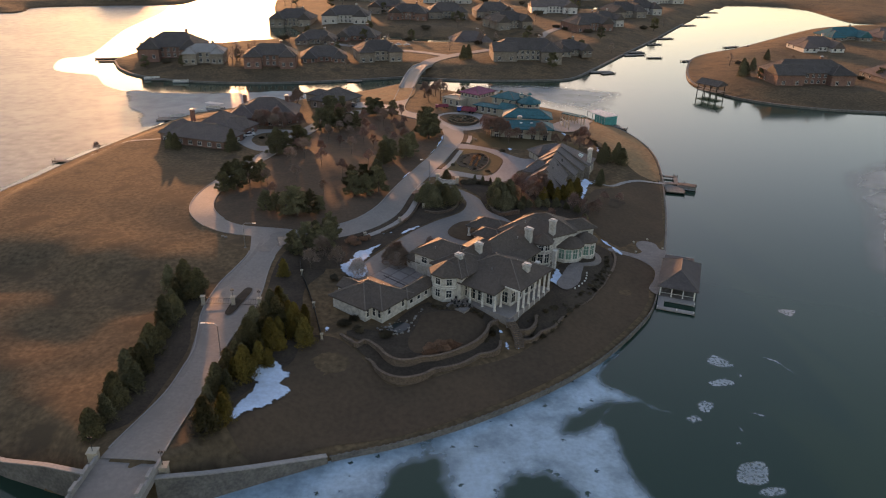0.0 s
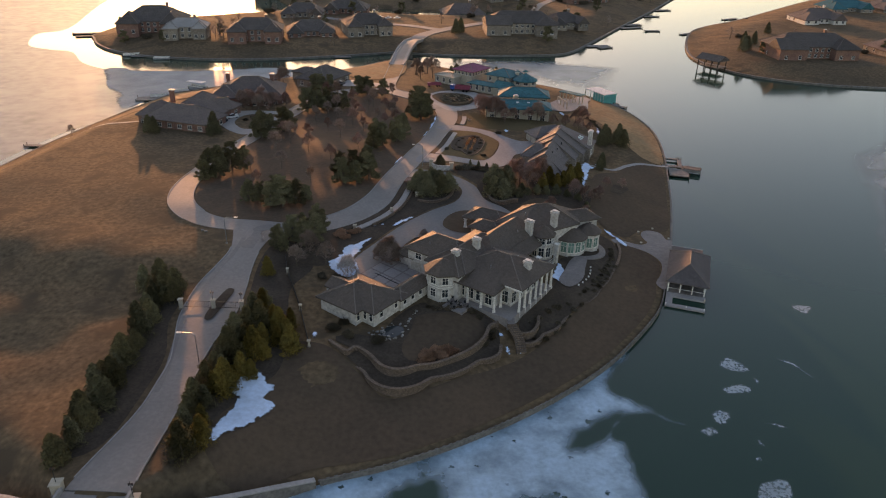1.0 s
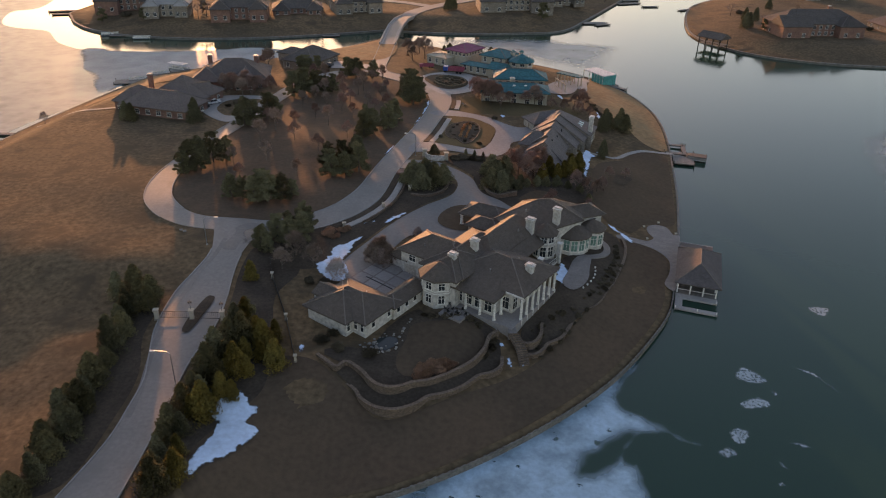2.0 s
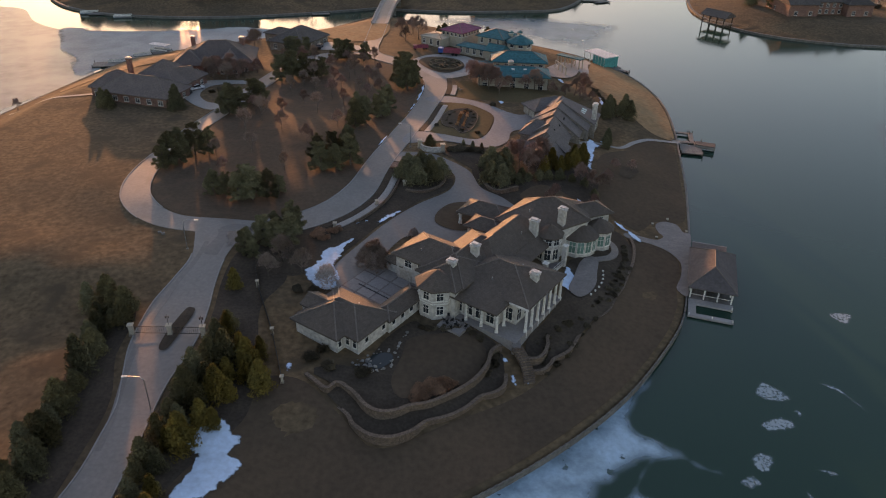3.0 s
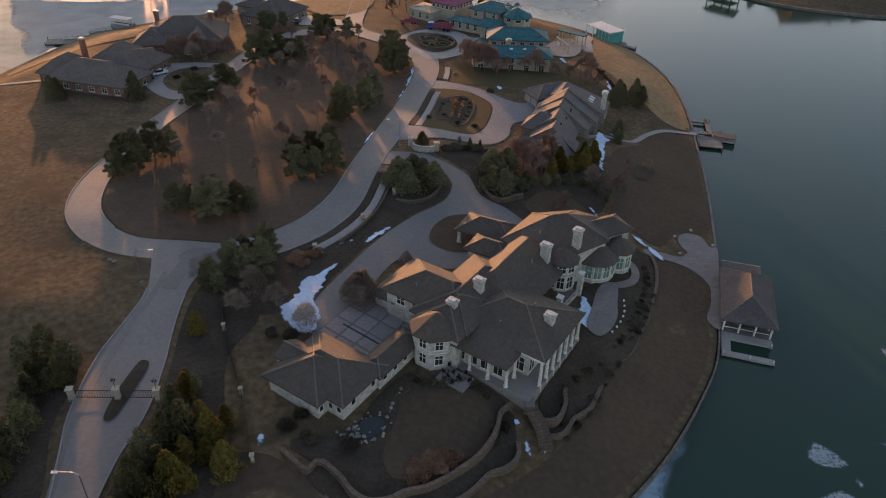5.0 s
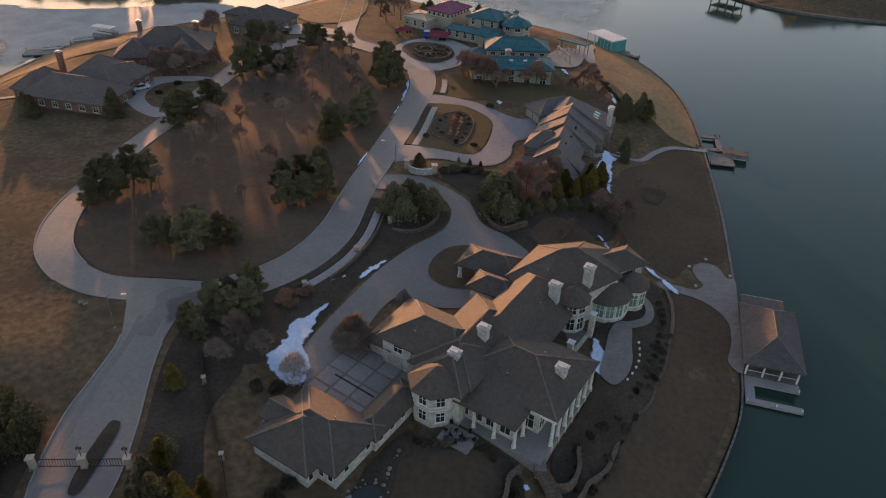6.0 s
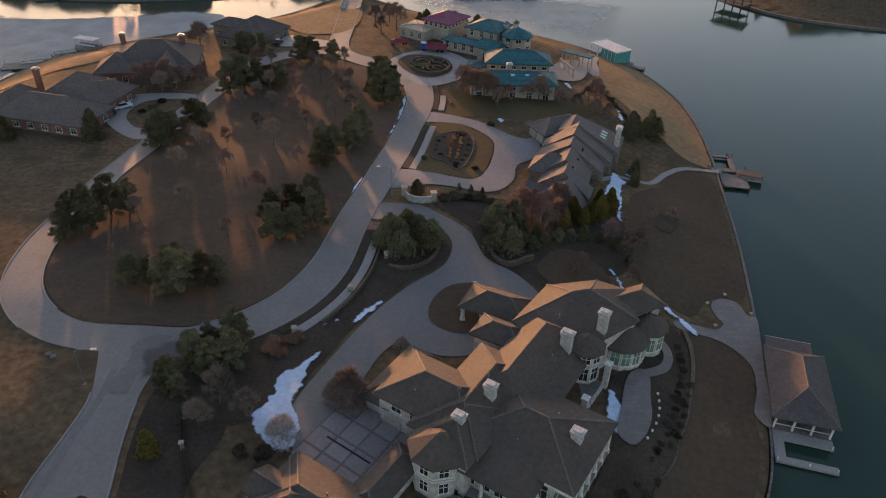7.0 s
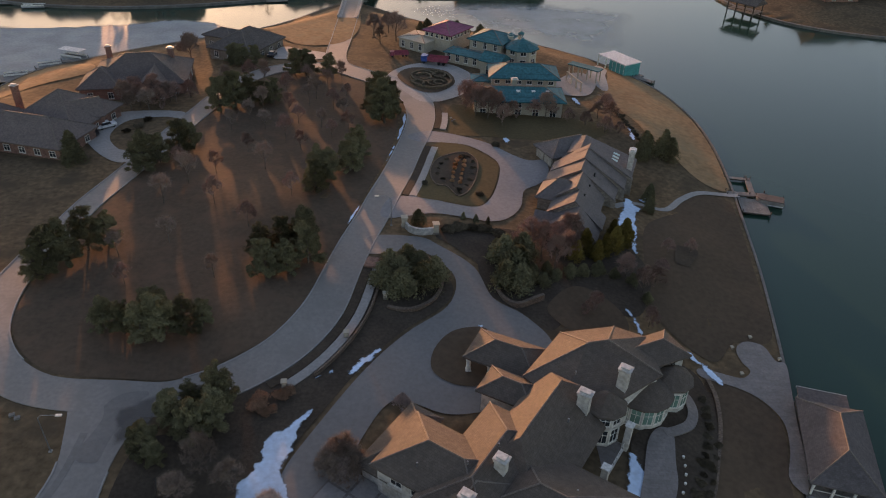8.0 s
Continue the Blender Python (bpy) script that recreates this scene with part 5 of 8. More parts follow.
# teal boathouse on the north-east shore
tb = thing("boathouse", "teal boathouse with a white flat roof", "boathouse", pose(62.0, 317.0, 0, 0, 0, -59))
part("roof", box(-6.2, 6.2, -3.6, 3.6, 4.6, 4.95), WHITEROOF, tb)
part("wall", box(-1.0, 6.0, -3.3, 3.3, 0.5, 4.6), TEALPAINT, tb)
part("deck", box(-6.4, 7.6, -4.2, 4.2, 0.2, 0.6), DECK, tb)
pm = mesh_of("post", box(-0.12, 0.12, -0.12, 0.12, -2, 4.6), TRIM)
for x in (-6.0, -2.5):
    for y in (-3.4, 3.4):
        part("post", pm, None, tb, "", pose(x, y, 0))
for k in range(4):
    part("panel_rib", box(-0.06, 0.06, -3.36, -3.28, 0.6, 4.5), TRIM, tb, "", pose(0.4 + 1.7 * k, 0, 0))
dock("dock", 68.5, 309.5, -45, 7.0, 2.0, "dark timber dock beside the teal boathouse", True)
for x, y, r, L, W in ((-121, 307, 25, 9, 2.2), (-117, 312, 35, 8, 2.0), (-112, 319, 25, 8, 2.2), (-126.5, 301.5, 15, 10, 6.0), (-140.5, 239, 0, 7, 1.8), (-217, 440, 20, 16, 3), (-214, 431, 15, 10, 3),
                      (-161, 382, 10, 12, 3), (-142, 380, 12, 10, 3), (-60, 393, 12, 9, 3), (82, 442, 10, 14, 5), (86, 438, 30, 9, 3), (116, 510, 20, 16, 5), (120, 522, 20, 12, 5), (142, 563, 15, 12, 4),
                      (158, 596, 20, 14, 5), (201, 687, 20, 16, 5), (235, 760, 20, 18, 5), (257, 806, 20, 18, 5), (128, 500, 10, 10, 3), (149, 492, 30, 12, 3), (199, 560, 30, 14, 3)):
    dock("dock", x, y, r, L, W, "small weathered timber dock at the shore", True, 0, "lakeside docks")


def boat(x, y, rot, L, canopy, label):
    """A pontoon boat: two floats, a deck, a low fence and, where it has one, a canopy on poles."""
    t = thing("pontoon_boat", label, "boat", pose(x, y, 0.3, 0, 0, rot), "moored boats")
    for s in (-0.9, 0.9):
        part("float", tube((-L / 2, s, 0), (L / 2, s, 0), 0.32, 0.22, 8), GREYMETAL, t)
    part("deck", box(-L / 2, L / 2, -1.25, 1.25, 0.3, 0.42), DECK, t)
    part("side_panel", box(-L / 2, L / 2, -1.25, -1.2, 0.42, 1.0), TRIM, t)
    part("side_panel", box(-L / 2, L / 2, 1.2, 1.25, 0.42, 1.0), TRIM, t)
    if canopy:
        part("canopy", box(-L / 2, L / 2, -1.6, 1.6, 2.55, 2.7), WHITEROOF, t)
        for sx in (-1, 1):
            for sy in (-1.1, 1.1):
                part("pole", tube((sx * L * 0.4, sy, 0.4), (sx * L * 0.4, sy, 2.6), 0.04, 0.04, 5), GREYMETAL, t)


boat(-113.6, 322.0, -20, 8.0, True, "pontoon boat under a pale canopy at its dock")
boat(-118.0, 314.5, 30, 6.5, False, "grey pontoon boat moored at the bank")
boat(-124.0, 305.0, 20, 6.5, False, "grey pontoon boat moored at the bank")
boat(-150, 378, 10, 8, False, "pale boat moored at the far bank")
boat(-168, 384, 20, 8, False, "pale boat moored at the far bank")
# pavilion on posts at the far island's shore
pv = thing("boat_pavilion", "timber boat pavilion on tall posts at the shore", "pavilion", pose(131, 386, 0, 0, 0, -50))
rm, cm = hip_meshes(12, 8, 2.2, 0.7, BROWNROOF, True)
rf = part("roof", rm, None, pv, "", Matrix.Translation((0, 0, 6.0)))
part("ridge_tiles", cm, None, rf)
part("deck", box(-6, 6, -4, 4, 2.4, 2.7), DECK, pv)
pm = mesh_of("post", box(-0.18, 0.18, -0.18, 0.18, -2, 6), DARKWOOD)
for x in (-5.6, -1.9, 1.9, 5.6):
    for y in (-3.7, 3.7):
        part("post", pm, None, pv, "", pose(x, y, 0))
part("rail", box(-6, 6, -4.05, -3.95, 3.5, 3.62), DARKWOOD, pv)


# ---- neighbouring houses ----
tudor = thing("house", "stone house with steep stepped grey gables", "house")


def tp(u, w):
    """Plan point of the stepped house: u north along its ridge, w east of it."""
    return (27.8 + 0.37 * u + 0.93 * w, 217.0 + 0.93 * u - 0.37 * w)


def saltbox(parent, u0, u1, ridge, west, zw, east, ze, base, shift=0.0, over=0.5):
    """One step of the house: walls under an uneven gable roof whose ridge runs along u."""
    prof = [(-west, zw), (shift, ridge), (east, ze)]
    bm = bmesh.new()
    th = 0.3
    ring = []
    for u in (u0 - 0.25, u1 + 0.05):
        ring.append([bm.verts.new((*tp(u, w), z)) for w, z in prof] + [bm.verts.new((*tp(u, w), z - th)) for w, z in reversed(prof)])
    n = len(ring[0])
    for k in range(n):
        bm.faces.new((ring[0][k], ring[0][(k + 1) % n], ring[1][(k + 1) % n], ring[1][k]))
    for r in ring:
        bm.faces.new((r[0], r[1], r[4], r[5]))
        bm.faces.new((r[1], r[2], r[3], r[4]))
    bmesh.ops.recalc_face_normals(bm, faces=bm.faces[:])
    rf = part("roof", bm, PALEROOF, parent)
    part("ridge_tiles", tube((*tp(u0 - 0.25, shift), ridge + 0.03), (*tp(u1, shift), ridge + 0.03), 0.13, 0.13, 5), RIDGECAP, rf)
    sw, se = (ridge - zw) / (west + shift), (ridge - ze) / (east - shift)
    wl = bmesh.new()
    wr = []
    for u in (u0, u1):
        pts = [(-west + over, base - 2.5), (east - over, base - 2.5), (east - over, ze + se * over - th), (shift, ridge - th - 0.02), (-west + over, zw + sw * over - th)]
        wr.append([wl.verts.new((*tp(u, w), z)) for w, z in pts])
    for k in range(5):
        wl.faces.new((wr[0][k], wr[0][(k + 1) % 5], wr[1][(k + 1) % 5], wr[1][k]))
    wl.faces.new(wr[0])
    wl.faces.new(wr[1])
    bmesh.ops.recalc_face_normals(wl, faces=wl.faces[:])
    part("wall", wl, STONE, parent)
    um = (u0 + u1) / 2
    x, y = tp(um, east - over)
    window(parent, pose(x, y, ze - 3.1, 0, 0, 68.3), 1.6, 2.3, 1)
    x, y = tp(um, -west + over)
    window(parent, pose(x, y, zw - 2.4, 0, 0, -111.7), 1.4, 1.7, 1)


wing(tudor, 30.8, 242.8, 24, 12.4, 7.0, 5.6, 8.7, 2.4, STONE, PALEROOF, 0.6, False, (("n", 3, 0.8, 1.2, 1.6, 1),))
for u0, u1, ridge, west, zw, east, ze, shift in ((18.6, 27.0, 11.4, 5.6, 10.4, 9.2, 7.6, -3.0), (16.7, 18.6, 13.3, 6.6, 9.2, 9.2, 7.9, -0.8), (12.0, 16.7, 13.1, 8.0, 8.4, 8.3, 7.5, -0.9), (6.7, 12.0, 12.7, 8.0, 8.3, 7.1, 7.2, -0.7),
                                                 (-0.4, 6.7, 12.5, 4.6, 9.2, 5.1, 7.2, -0.2), (-5.4, -0.4, 12.0, 4.8, 8.4, 6.5, 6.8, 0.5), (-9.7, -5.4, 11.1, 4.9, 7.4, 6.2, 6.4, 1.7)):
    saltbox(tudor, u0, u1, ridge, west, zw, east, ze, 4.2, shift)
wx, wy = tp(2.6, -3.5)
wing(tudor, wx, wy, -21.7, 8.4, 6.6, 5.6, 8.7, 3.2, STONE, PALEROOF, 0.5, False, (("w", 1, 0.6, 1.3, 1.7, 1), ("s", 1, 0.6, 1.3, 1.7, 1)))
wx, wy = tp(-7.2, -3.6)
wing(tudor, wx, wy, -21.7, 5.6, 4.4, 5.4, 7.2, 2.2, STONE, PALEROOF, 0.4, True, (("w", 1, 0.4, 1.1, 1.3, 1),), caps=False)
for u, w, h in ((17.0, 8.9, 7.7), (12.3, 8.0, 7.2), (7.0, 6.8, 6.9)):
    x, y = tp(u, w)
    part("pier", box(-0.55, 0.55, -0.45, 0.45, 1.0, h), STONE, tudor, "", pose(x, y, 0, 0, 0, -21.7))
chimney(tudor, 43.2, 233.6, 3.4, 12.3, 1.8, 1.2, 70, STUCCO)
for u, w, top in ((8.4, 2.0, 11.6), (4.2, 1.8, 10.9), (-1.0, 1.6, 11.4)):
    x, y = tp(u, w)
    part("roof_vent", tube((x, y, 9.6), (x, y, top), 0.2, 0.2, 8), BLACKMETAL, tudor)
for k in range(3):
    x, y = tp(24.6 - 1.6 * k, 4.6)
    part("skylight", box(-0.75, 0.75, -0.36, 0.36, -0.1, 0.14), MINT, tudor, "pale mint skylight", pose(x, y, 11.4 - 7.6 * 0.3115, 0, 17.3, -21.7))
q = pose(25.05, 240.3, 5.9, 0, 0, -66)
garage_door(tudor, q @ pose(-1.65, 0, 0), 2.7, 2.3)
garage_door(tudor, q @ pose(1.65, 0, 0), 2.7, 2.3)

lodge = thing("house", "buff villa with teal and magenta metal roofs", "house")
wing(lodge, 6.2, 321.9, -37, 9.6, 11.7, 6.0, 12.0, 2.1, BUFF, MAGROOF, 0.8, False, (("s", 5, 4.3, 0.9, 1.1, 0), ("e", 6, 4.3, 0.9, 1.1, 0)))
wing(lodge, -2.6, 320.2, -37, 10, 9, 6.0, 9.6, 0.5, BUFF, BUFF, 0.4, False, (("s", 3, 1.0, 1.0, 1.8, 1),))
wing(lodge, 19.8, 313.4, -32, 10.6, 10, 6.0, 12.0, 2.2, BUFF, TEALROOF, 0.8, False, (("s", 3, 3.6, 1.0, 1.8, 1), ("e", 2, 3.6, 1.0, 1.8, 1)))
wing(lodge, 12.6, 306.0, -33, 15, 5.5, 6.0, 9.2, 0.9, BUFF, TEALROOF, 0.5, False, (("s", 5, 0.9, 1.1, 1.9, 1),))
ring_wall(lodge, 28.2, 307.3, 4.8, 5.5, 11.2, 8, BUFF, TEALROOF, 2.6, 0.7, ((4.2, 1.0), (1.0, 1.8)), 0.4, ww=1.6)
ring_wall(lodge, 29.0, 316.0, 0.9, 10.5, 12.6, 8, BUFF, TEALROOF, 0.7, 0.2, ((1.2, 0.5),), 0.0, ww=0.35)
ring_wall(lodge, 25.2, 311.6, 0.9, 10.5, 13.6, 8, BUFF, TEALROOF, 0.6, 0.2, ((2.7, 0.5),), 0.0, ww=0.3)
wing(lodge, 26.2, 287.8, -3, 18.0, 9.4, 5.4, 10.2, 2.6, BUFF, TEALROOF, 1.0, False, (("s", 6, 3.0, 1.3, 0.9, 1), ("w", 2, 1.0, 1.2, 1.8, 1)))
wing(lodge, 19.0, 297.0, -33, 6.0, 6.0, 5.6, 10.6, 2.0, BUFF, TEALROOF, 0.5, True, (("s", 1, 1.0, 2.2, 2.6, 1),))
wing(lodge, 14.6, 289.3, -3, 5.5, 5.5, 5.6, 7.8, 0.6, BUFF, TEALROOF, 0.4, False)
wing(lodge, 22.6, 271.9, -2, 23.0, 9.0, 5.0, 9.8, 2.2, BUFF, TEALROOF, 1.0, False, (("s", 5, 3.0, 1.5, 1.3, 1), ("s", 5, 0.5, 1.5, 1.8, 1), ("e", 2, 0.6, 1.5, 1.9, 1), ("e", 2, 3.0, 1.5, 1.3, 1)))
chimney(lodge, 22.4, 277.4, 8.0, 11.9, 1.5, 1.0, 0, BUFF)
for x in (22.5, 26.5, 30.2):
    part("roof_unit", box(-0.5, 0.5, -0.4, 0.4, 0, 0.5), WHITEROOF, lodge, "", pose(x, 270.2, 11.0))
drape("terrace_pool", smooth([(36.4, 293), (37, 286.4), (43.4, 285.0), (47.2, 288.6), (50.0, 298), (46, 303), (41, 300)], True, 3), 0.3, SIDEWALK, "pale paved pool terrace", "terrace", 0.8)
pg = thing("pergola", "buff pergola with a teal roof on the terrace", "pergola", pose(46.6, 299.0, gz(46.6, 299), 0, 0, -40))
part("roof", box(-5.2, 5.2, -1.6, 1.6, 3.6, 3.9), TEALROOF, pg)
pm = mesh_of("post", box(-0.16, 0.16, -0.16, 0.16, -0.6, 3.6), BUFF)
for x in (-4.6, -1.5, 1.5, 4.6):
    for y in (-1.2, 1.2):
        part("post", pm, None, pg, "", pose(x, y, 0))
pg2 = thing("screen_wall", "buff screen wall with square openings on the terrace", "wall", pose(42.2, 292.6, gz(42.2, 292.6), 0, 0, -75))
part("beam", box(-5, 5, -0.2, 0.2, 2.75, 3.05), BUFF, pg2)
for x in (-4.7, -1.6, 1.6, 4.7):
    part("post", box(x - 0.18, x + 0.18, -0.18, 0.18, -0.6, 2.75), BUFF, pg2)
part("panel", box(-4.4, -1.9, -0.15, 0.15, -0.6, 1.6), WHITEROOF, pg2)
drape("path_shore", smooth([(48.6, 303.5), (50, 290.5), (52.3, 291), (54.4, 304), (57.5, 314), (56, 319), (53.6, 316)], True, 4), 0.16, SIDEWALK, "pale walk down to the teal boathouse", "path", 0.7)
terrace(smooth([(48.5, 287), (50.8, 276), (52.6, 266), (53.4, 258), (52.5, 251)], per=6), (4.0, 3.6, 3.4, 3.2, 3.0), "low pale curved wall along the golden bank")

brick_house = thing("house", "red brick house with broad grey shingle roofs", "house")
wing(brick_house, -86.6, 252.6, -16, 17, 17, 7.6, 11.0, 6.0, BRICK, GREYROOF, 0.7, False, (("e", 3, 0.9, 1.3, 1.3, 1), ("n", 4, 0.9, 1.4, 1.3, 1)))
wing(brick_house, -90.4, 243.6, -16, 23, 12, 7.5, 10.7, 4.0, BRICK, GREYROOF, 0.7, False, (("s", 6, 0.9, 1.4, 1.3, 1), ("e", 2, 0.9, 1.3, 1.3, 1), ("w", 2, 0.9, 1.3, 1.3, 1)))
wing(brick_house, -82.4, 251.6, 32, 8.4, 6.4, 7.6, 11.4, 3.4, BRICK, GREYROOF, 0.5, True, (("e", 3, 0.6, 1.2, 2.6, 1),))
wing(brick_house, -102.2, 250.6, -16, 7, 12, 6.5, 10.2, 3.2, BRICK, GREYROOF, 0.6, False, (("w", 3, 0.9, 1.4, 1.5, 1), ("s", 2, 0.9, 1.3, 1.3, 1)))
chimney(brick_house, -99.6, 258.4, 9, 15.4, 1.4, 1.0, -16, BRICK)
brown_house = thing("house", "dark brown house with steep hip roofs and chimneys", "house")
wing(brown_house, -79.0, 285.0, 8, 24, 18, 5.4, 9.4, 5.4, BRICK, GREYROOF, 0.7, False, (("s", 5, 0.9, 1.2, 1.6, 1), ("e", 3, 0.9, 1.2, 1.6, 1)))
wing(brown_house, -73.4, 277.0, 8, 8, 9, 6.0, 9.0, 3.8, BRICK, GREYROOF, 0.6, True, (("s", 2, 0.9, 1.2, 1.6, 1),))
wing(brown_house, -87.2, 278.6, 8, 10, 11, 5.4, 9.2, 3.8, BRICK, GREYROOF, 0.6, False, (("w", 2, 0.9, 1.2, 1.6, 1), ("s", 2, 0.9, 1.2, 1.6, 1)))
chimney(brown_house, -90.5, 294.0, 8, 13.4, 1.2, 1.0, -10, BRICK)
chimney(brown_house, -72.0, 290.0, 10, 14.6, 1.4, 1.0, -10, BRICK)
channel_house = thing("house", "tan house with a brown hip roof beside the channel", "house")
wing(channel_house, -56.0, 313.0, 65, 18, 14, 5.6, 9.2, 4.4, STONE, BROWNROOF, 0.7, False, (("s", 4, 0.9, 1.4, 1.6, 1), ("w", 3, 0.9, 1.3, 1.7, 1), ("e", 2, 0.9, 1.4, 1.6, 1)))
wing(channel_house, -64.5, 322.0, 65, 8, 10, 4.5, 9.0, 1.8, STONE, BROWNROOF, 0.6, False, (("w", 2, 0.9, 1.3, 1.7, 1),))
drape("driveway_channel", smooth([(-47, 305), (-46, 316), (-38, 312.5), (-31.5, 309.5), (-31.5, 304), (-40, 304)], True, 4), 0.17, SIDEWALK, "pale concrete driveway", "driveway", 0.9)

FAR = random.Random(5)


def far_house(x, y, rot, L, W, storeys, wallmat, roofmat, label):
    """A house across the water: crossed hip blocks with windows, garage and chimney."""
    z = gz(x, y)
    t = thing("house", label, "house", pose(0, 0, 0), "houses across the water")
    eave = z + 3.1 * storeys
    row = [("s", max(3, int(L / 3.2)), 0.8 + 3.0 * k, 1.4, 1.7, 1) for k in range(storeys)]
    wing(t, x, y, rot, L, W, z, eave, 0.32 * W, wallmat, roofmat, 0.7, False, row + [("w", 3, 0.8, 1.3, 1.6, 1)])
    m = pose(x, y, 0, 0, 0, rot)
    for sx, dl in ((-0.34, 0.34), (0.33, 0.3)):
        c = m @ Vector((sx * L, -W * 0.42, 0))
        wing(t, c.x, c.y, rot, L * dl, W * 0.7, z, eave - 0.4, 0.25 * W, wallmat, roofmat, 0.6, FAR.random() < 0.4, (("s", 2, 0.8, 1.5, 1.8, 1),))
    c = m @ Vector((0.2 * L, 0.1 * W, 0))
    chimney(t, c.x, c.y, eave, eave + 0.32 * W + 1.2, 1.3, 1.0, rot, wallmat)
    return t


for x, y, rot, L, W, st, wm, rmat in ((-172, 432, 8, 34, 22, 2, BRICK, BROWNROOF), (-148, 414, 10, 22, 12, 2, STONE, SIDEWALK), (-84, 434, 12, 26, 16, 1, BRICK, BROWNROOF), (-75, 520, 0, 28, 18, 1, BRICK, BROWNROOF),
                                      (-53, 441, 20, 26, 16, 2, STONE, BROWNROOF), (-142, 614, 0, 34, 20, 2, STONE, BROWNROOF), (-101, 500, 5, 26, 16, 1, STONE, BROWNROOF), (3, 536, 12, 28, 18, 1, STONE, GREYROOF),
                                      (32, 606, 30, 32, 20, 2, STONE, BROWNROOF), (37, 455, 6, 42, 18, 2, STONE, BROWNROOF), (66, 482, 25, 24, 16, 1, STONE, BROWNROOF), (96, 606, 25, 34, 20, 2, BRICK, BROWNROOF),
                                      (114, 634, 25, 26, 18, 2, STUCCO, BROWNROOF), (142, 702, 25, 36, 22, 2, STONE, BROWNROOF), (82, 728, 5, 44, 20, 2, TRIM, GREYROOF), (-18, 656, 10, 34, 20, 2, STONE, BROWNROOF),
                                      (-49, 637, 0, 32, 18, 2, BRICK, BROWNROOF), (-97, 608, 0, 36, 20, 2, STUCCO, BROWNROOF), (166, 732, 20, 32, 20, 2, STUCCO, BROWNROOF), (-110, 414, 10, 28, 16, 2, BRICK, BROWNROOF),
                                      (23, 676, 10, 34, 20, 2, STONE, BROWNROOF), (-70, 676, 0, 34, 18, 2, STONE, BROWNROOF), (215, 860, 15, 44, 24, 2, STUCCO, BROWNROOF), (120, 880, 0, 50, 24, 2, STONE, GREYROOF),
                                      (-20, 800, 0, 50, 24, 2, STUCCO, GREYROOF), (-120, 800, 0, 50, 24, 2, STONE, BROWNROOF), (-350, 760, 20, 44, 24, 2, STONE, BROWNROOF),
                                      (188, 408, 6, 44, 18, 2, BRICK, BROWNROOF), (246, 530, 8, 30, 18, 1, TRIM, GREYROOF), (292, 588, 10, 34, 18, 1, STONE, TEALROOF), (330, 596, 15, 30, 18, 1, STONE, GREYROOF), (246, 424, 10, 30, 18, 1, STONE, GREYROOF)):
    lab = {BRICK: "dark brick", STUCCO: "cream stucco", STONE: "tan stone", TRIM: "white painted"}[wm] + " house under " + {BROWNROOF: "brown", GREYROOF: "grey", SIDEWALK: "pale membrane", TEALROOF: "blue-green"}[rmat] + " roofs across the water"
    far_house(x, y, rot, L, W, st, wm, rmat, lab)


def car(x, y, rot, colour, label, name="car"):
    """A saloon car: lower body, cabin with glass, four wheels."""
    t = thing(name, label, "car", pose(x, y, gz(x, y) + 0.2, 0, 0, rot), "parked cars")
    bm = box(-2.2, 2.2, -0.9, 0.9, 0.3, 0.85)
    bmesh.ops.bevel(bm, geom=bm.edges[:], offset=0.12, segments=1)
    part("body", bm, PAINT[colour], t)
    cb = bmesh.new()
    vs = add_box(cb, -1.2, 1.0, -0.8, 0.8, 0.85, 1.4)
    for v in vs[4:]:
        v.co.x *= 0.75
        v.co.y *= 0.88
    part("cabin", cb, GLASS, t)
    part("roof_panel", box(-0.85, 0.7, -0.68, 0.68, 1.4, 1.46), PAINT[colour], t)
    wm = mesh_of("wheel", tube((0, -0.1, 0), (0, 0.1, 0), 0.33, 0.33, 10), RUBBER)
    for sx in (-1.4, 1.4):
        for sy in (-0.85, 0.85):
            part("wheel", wm, None, t, "", pose(sx, sy, 0.3))


for x, y, c in ((-51, 497.6, "white"), (-45, 494.6, "white"), (-39.4, 494.8, "white")):
    car(x, y, 20, c, "white car parked on the far street")
car(-79.5, 246.5, 30, "dark", "dark car parked before the brick house")
car(-77.2, 251.5, 40, "white", "pale car parked before the brick house")
car(-47.5, 307, 80, "dark", "dark car on the channel house drive")
for x, y, r in ((1.6, 304.6, -14), (-9.2, 309.4, 10)):
    t = thing("utility_truck", "faded red flatbed truck with a blue cab on the drive", "truck", pose(x, y, gz(x, y) + 0.25, 0, 0, r) @ Matrix.Scale(1.0 if x > 0 else 0.7, 4), "parked trucks")
    part("bed", box(-2.0, 4.2, -1.2, 1.2, 0.9, 1.3), PAINT["pink"], t)
    part("side_panel", box(-2.0, 4.2, -1.2, -1.1, 1.3, 2.3), PAINT["pink"], t)
    part("side_panel", box(-2.0, 4.2, 1.1, 1.2, 1.3, 2.3), PAINT["pink"], t)
    part("cab", box(-4.0, -2.2, -1.15, 1.15, 0.7, 2.4), PAINT["blue" if x > 0 else "pink"], t)
    part("windscreen", box(-4.04, -3.98, -1.0, 1.0, 1.5, 2.25), GLASS, t)
    wm = mesh_of("wheel", tube((0, -0.15, 0), (0, 0.15, 0), 0.5, 0.5, 10), RUBBER)
    for sx in (-3.1, 1.6, 3.0):
        for sy in (-1.05, 1.05):
            part("wheel", wm, None, t, "", pose(sx, sy, 0.45))


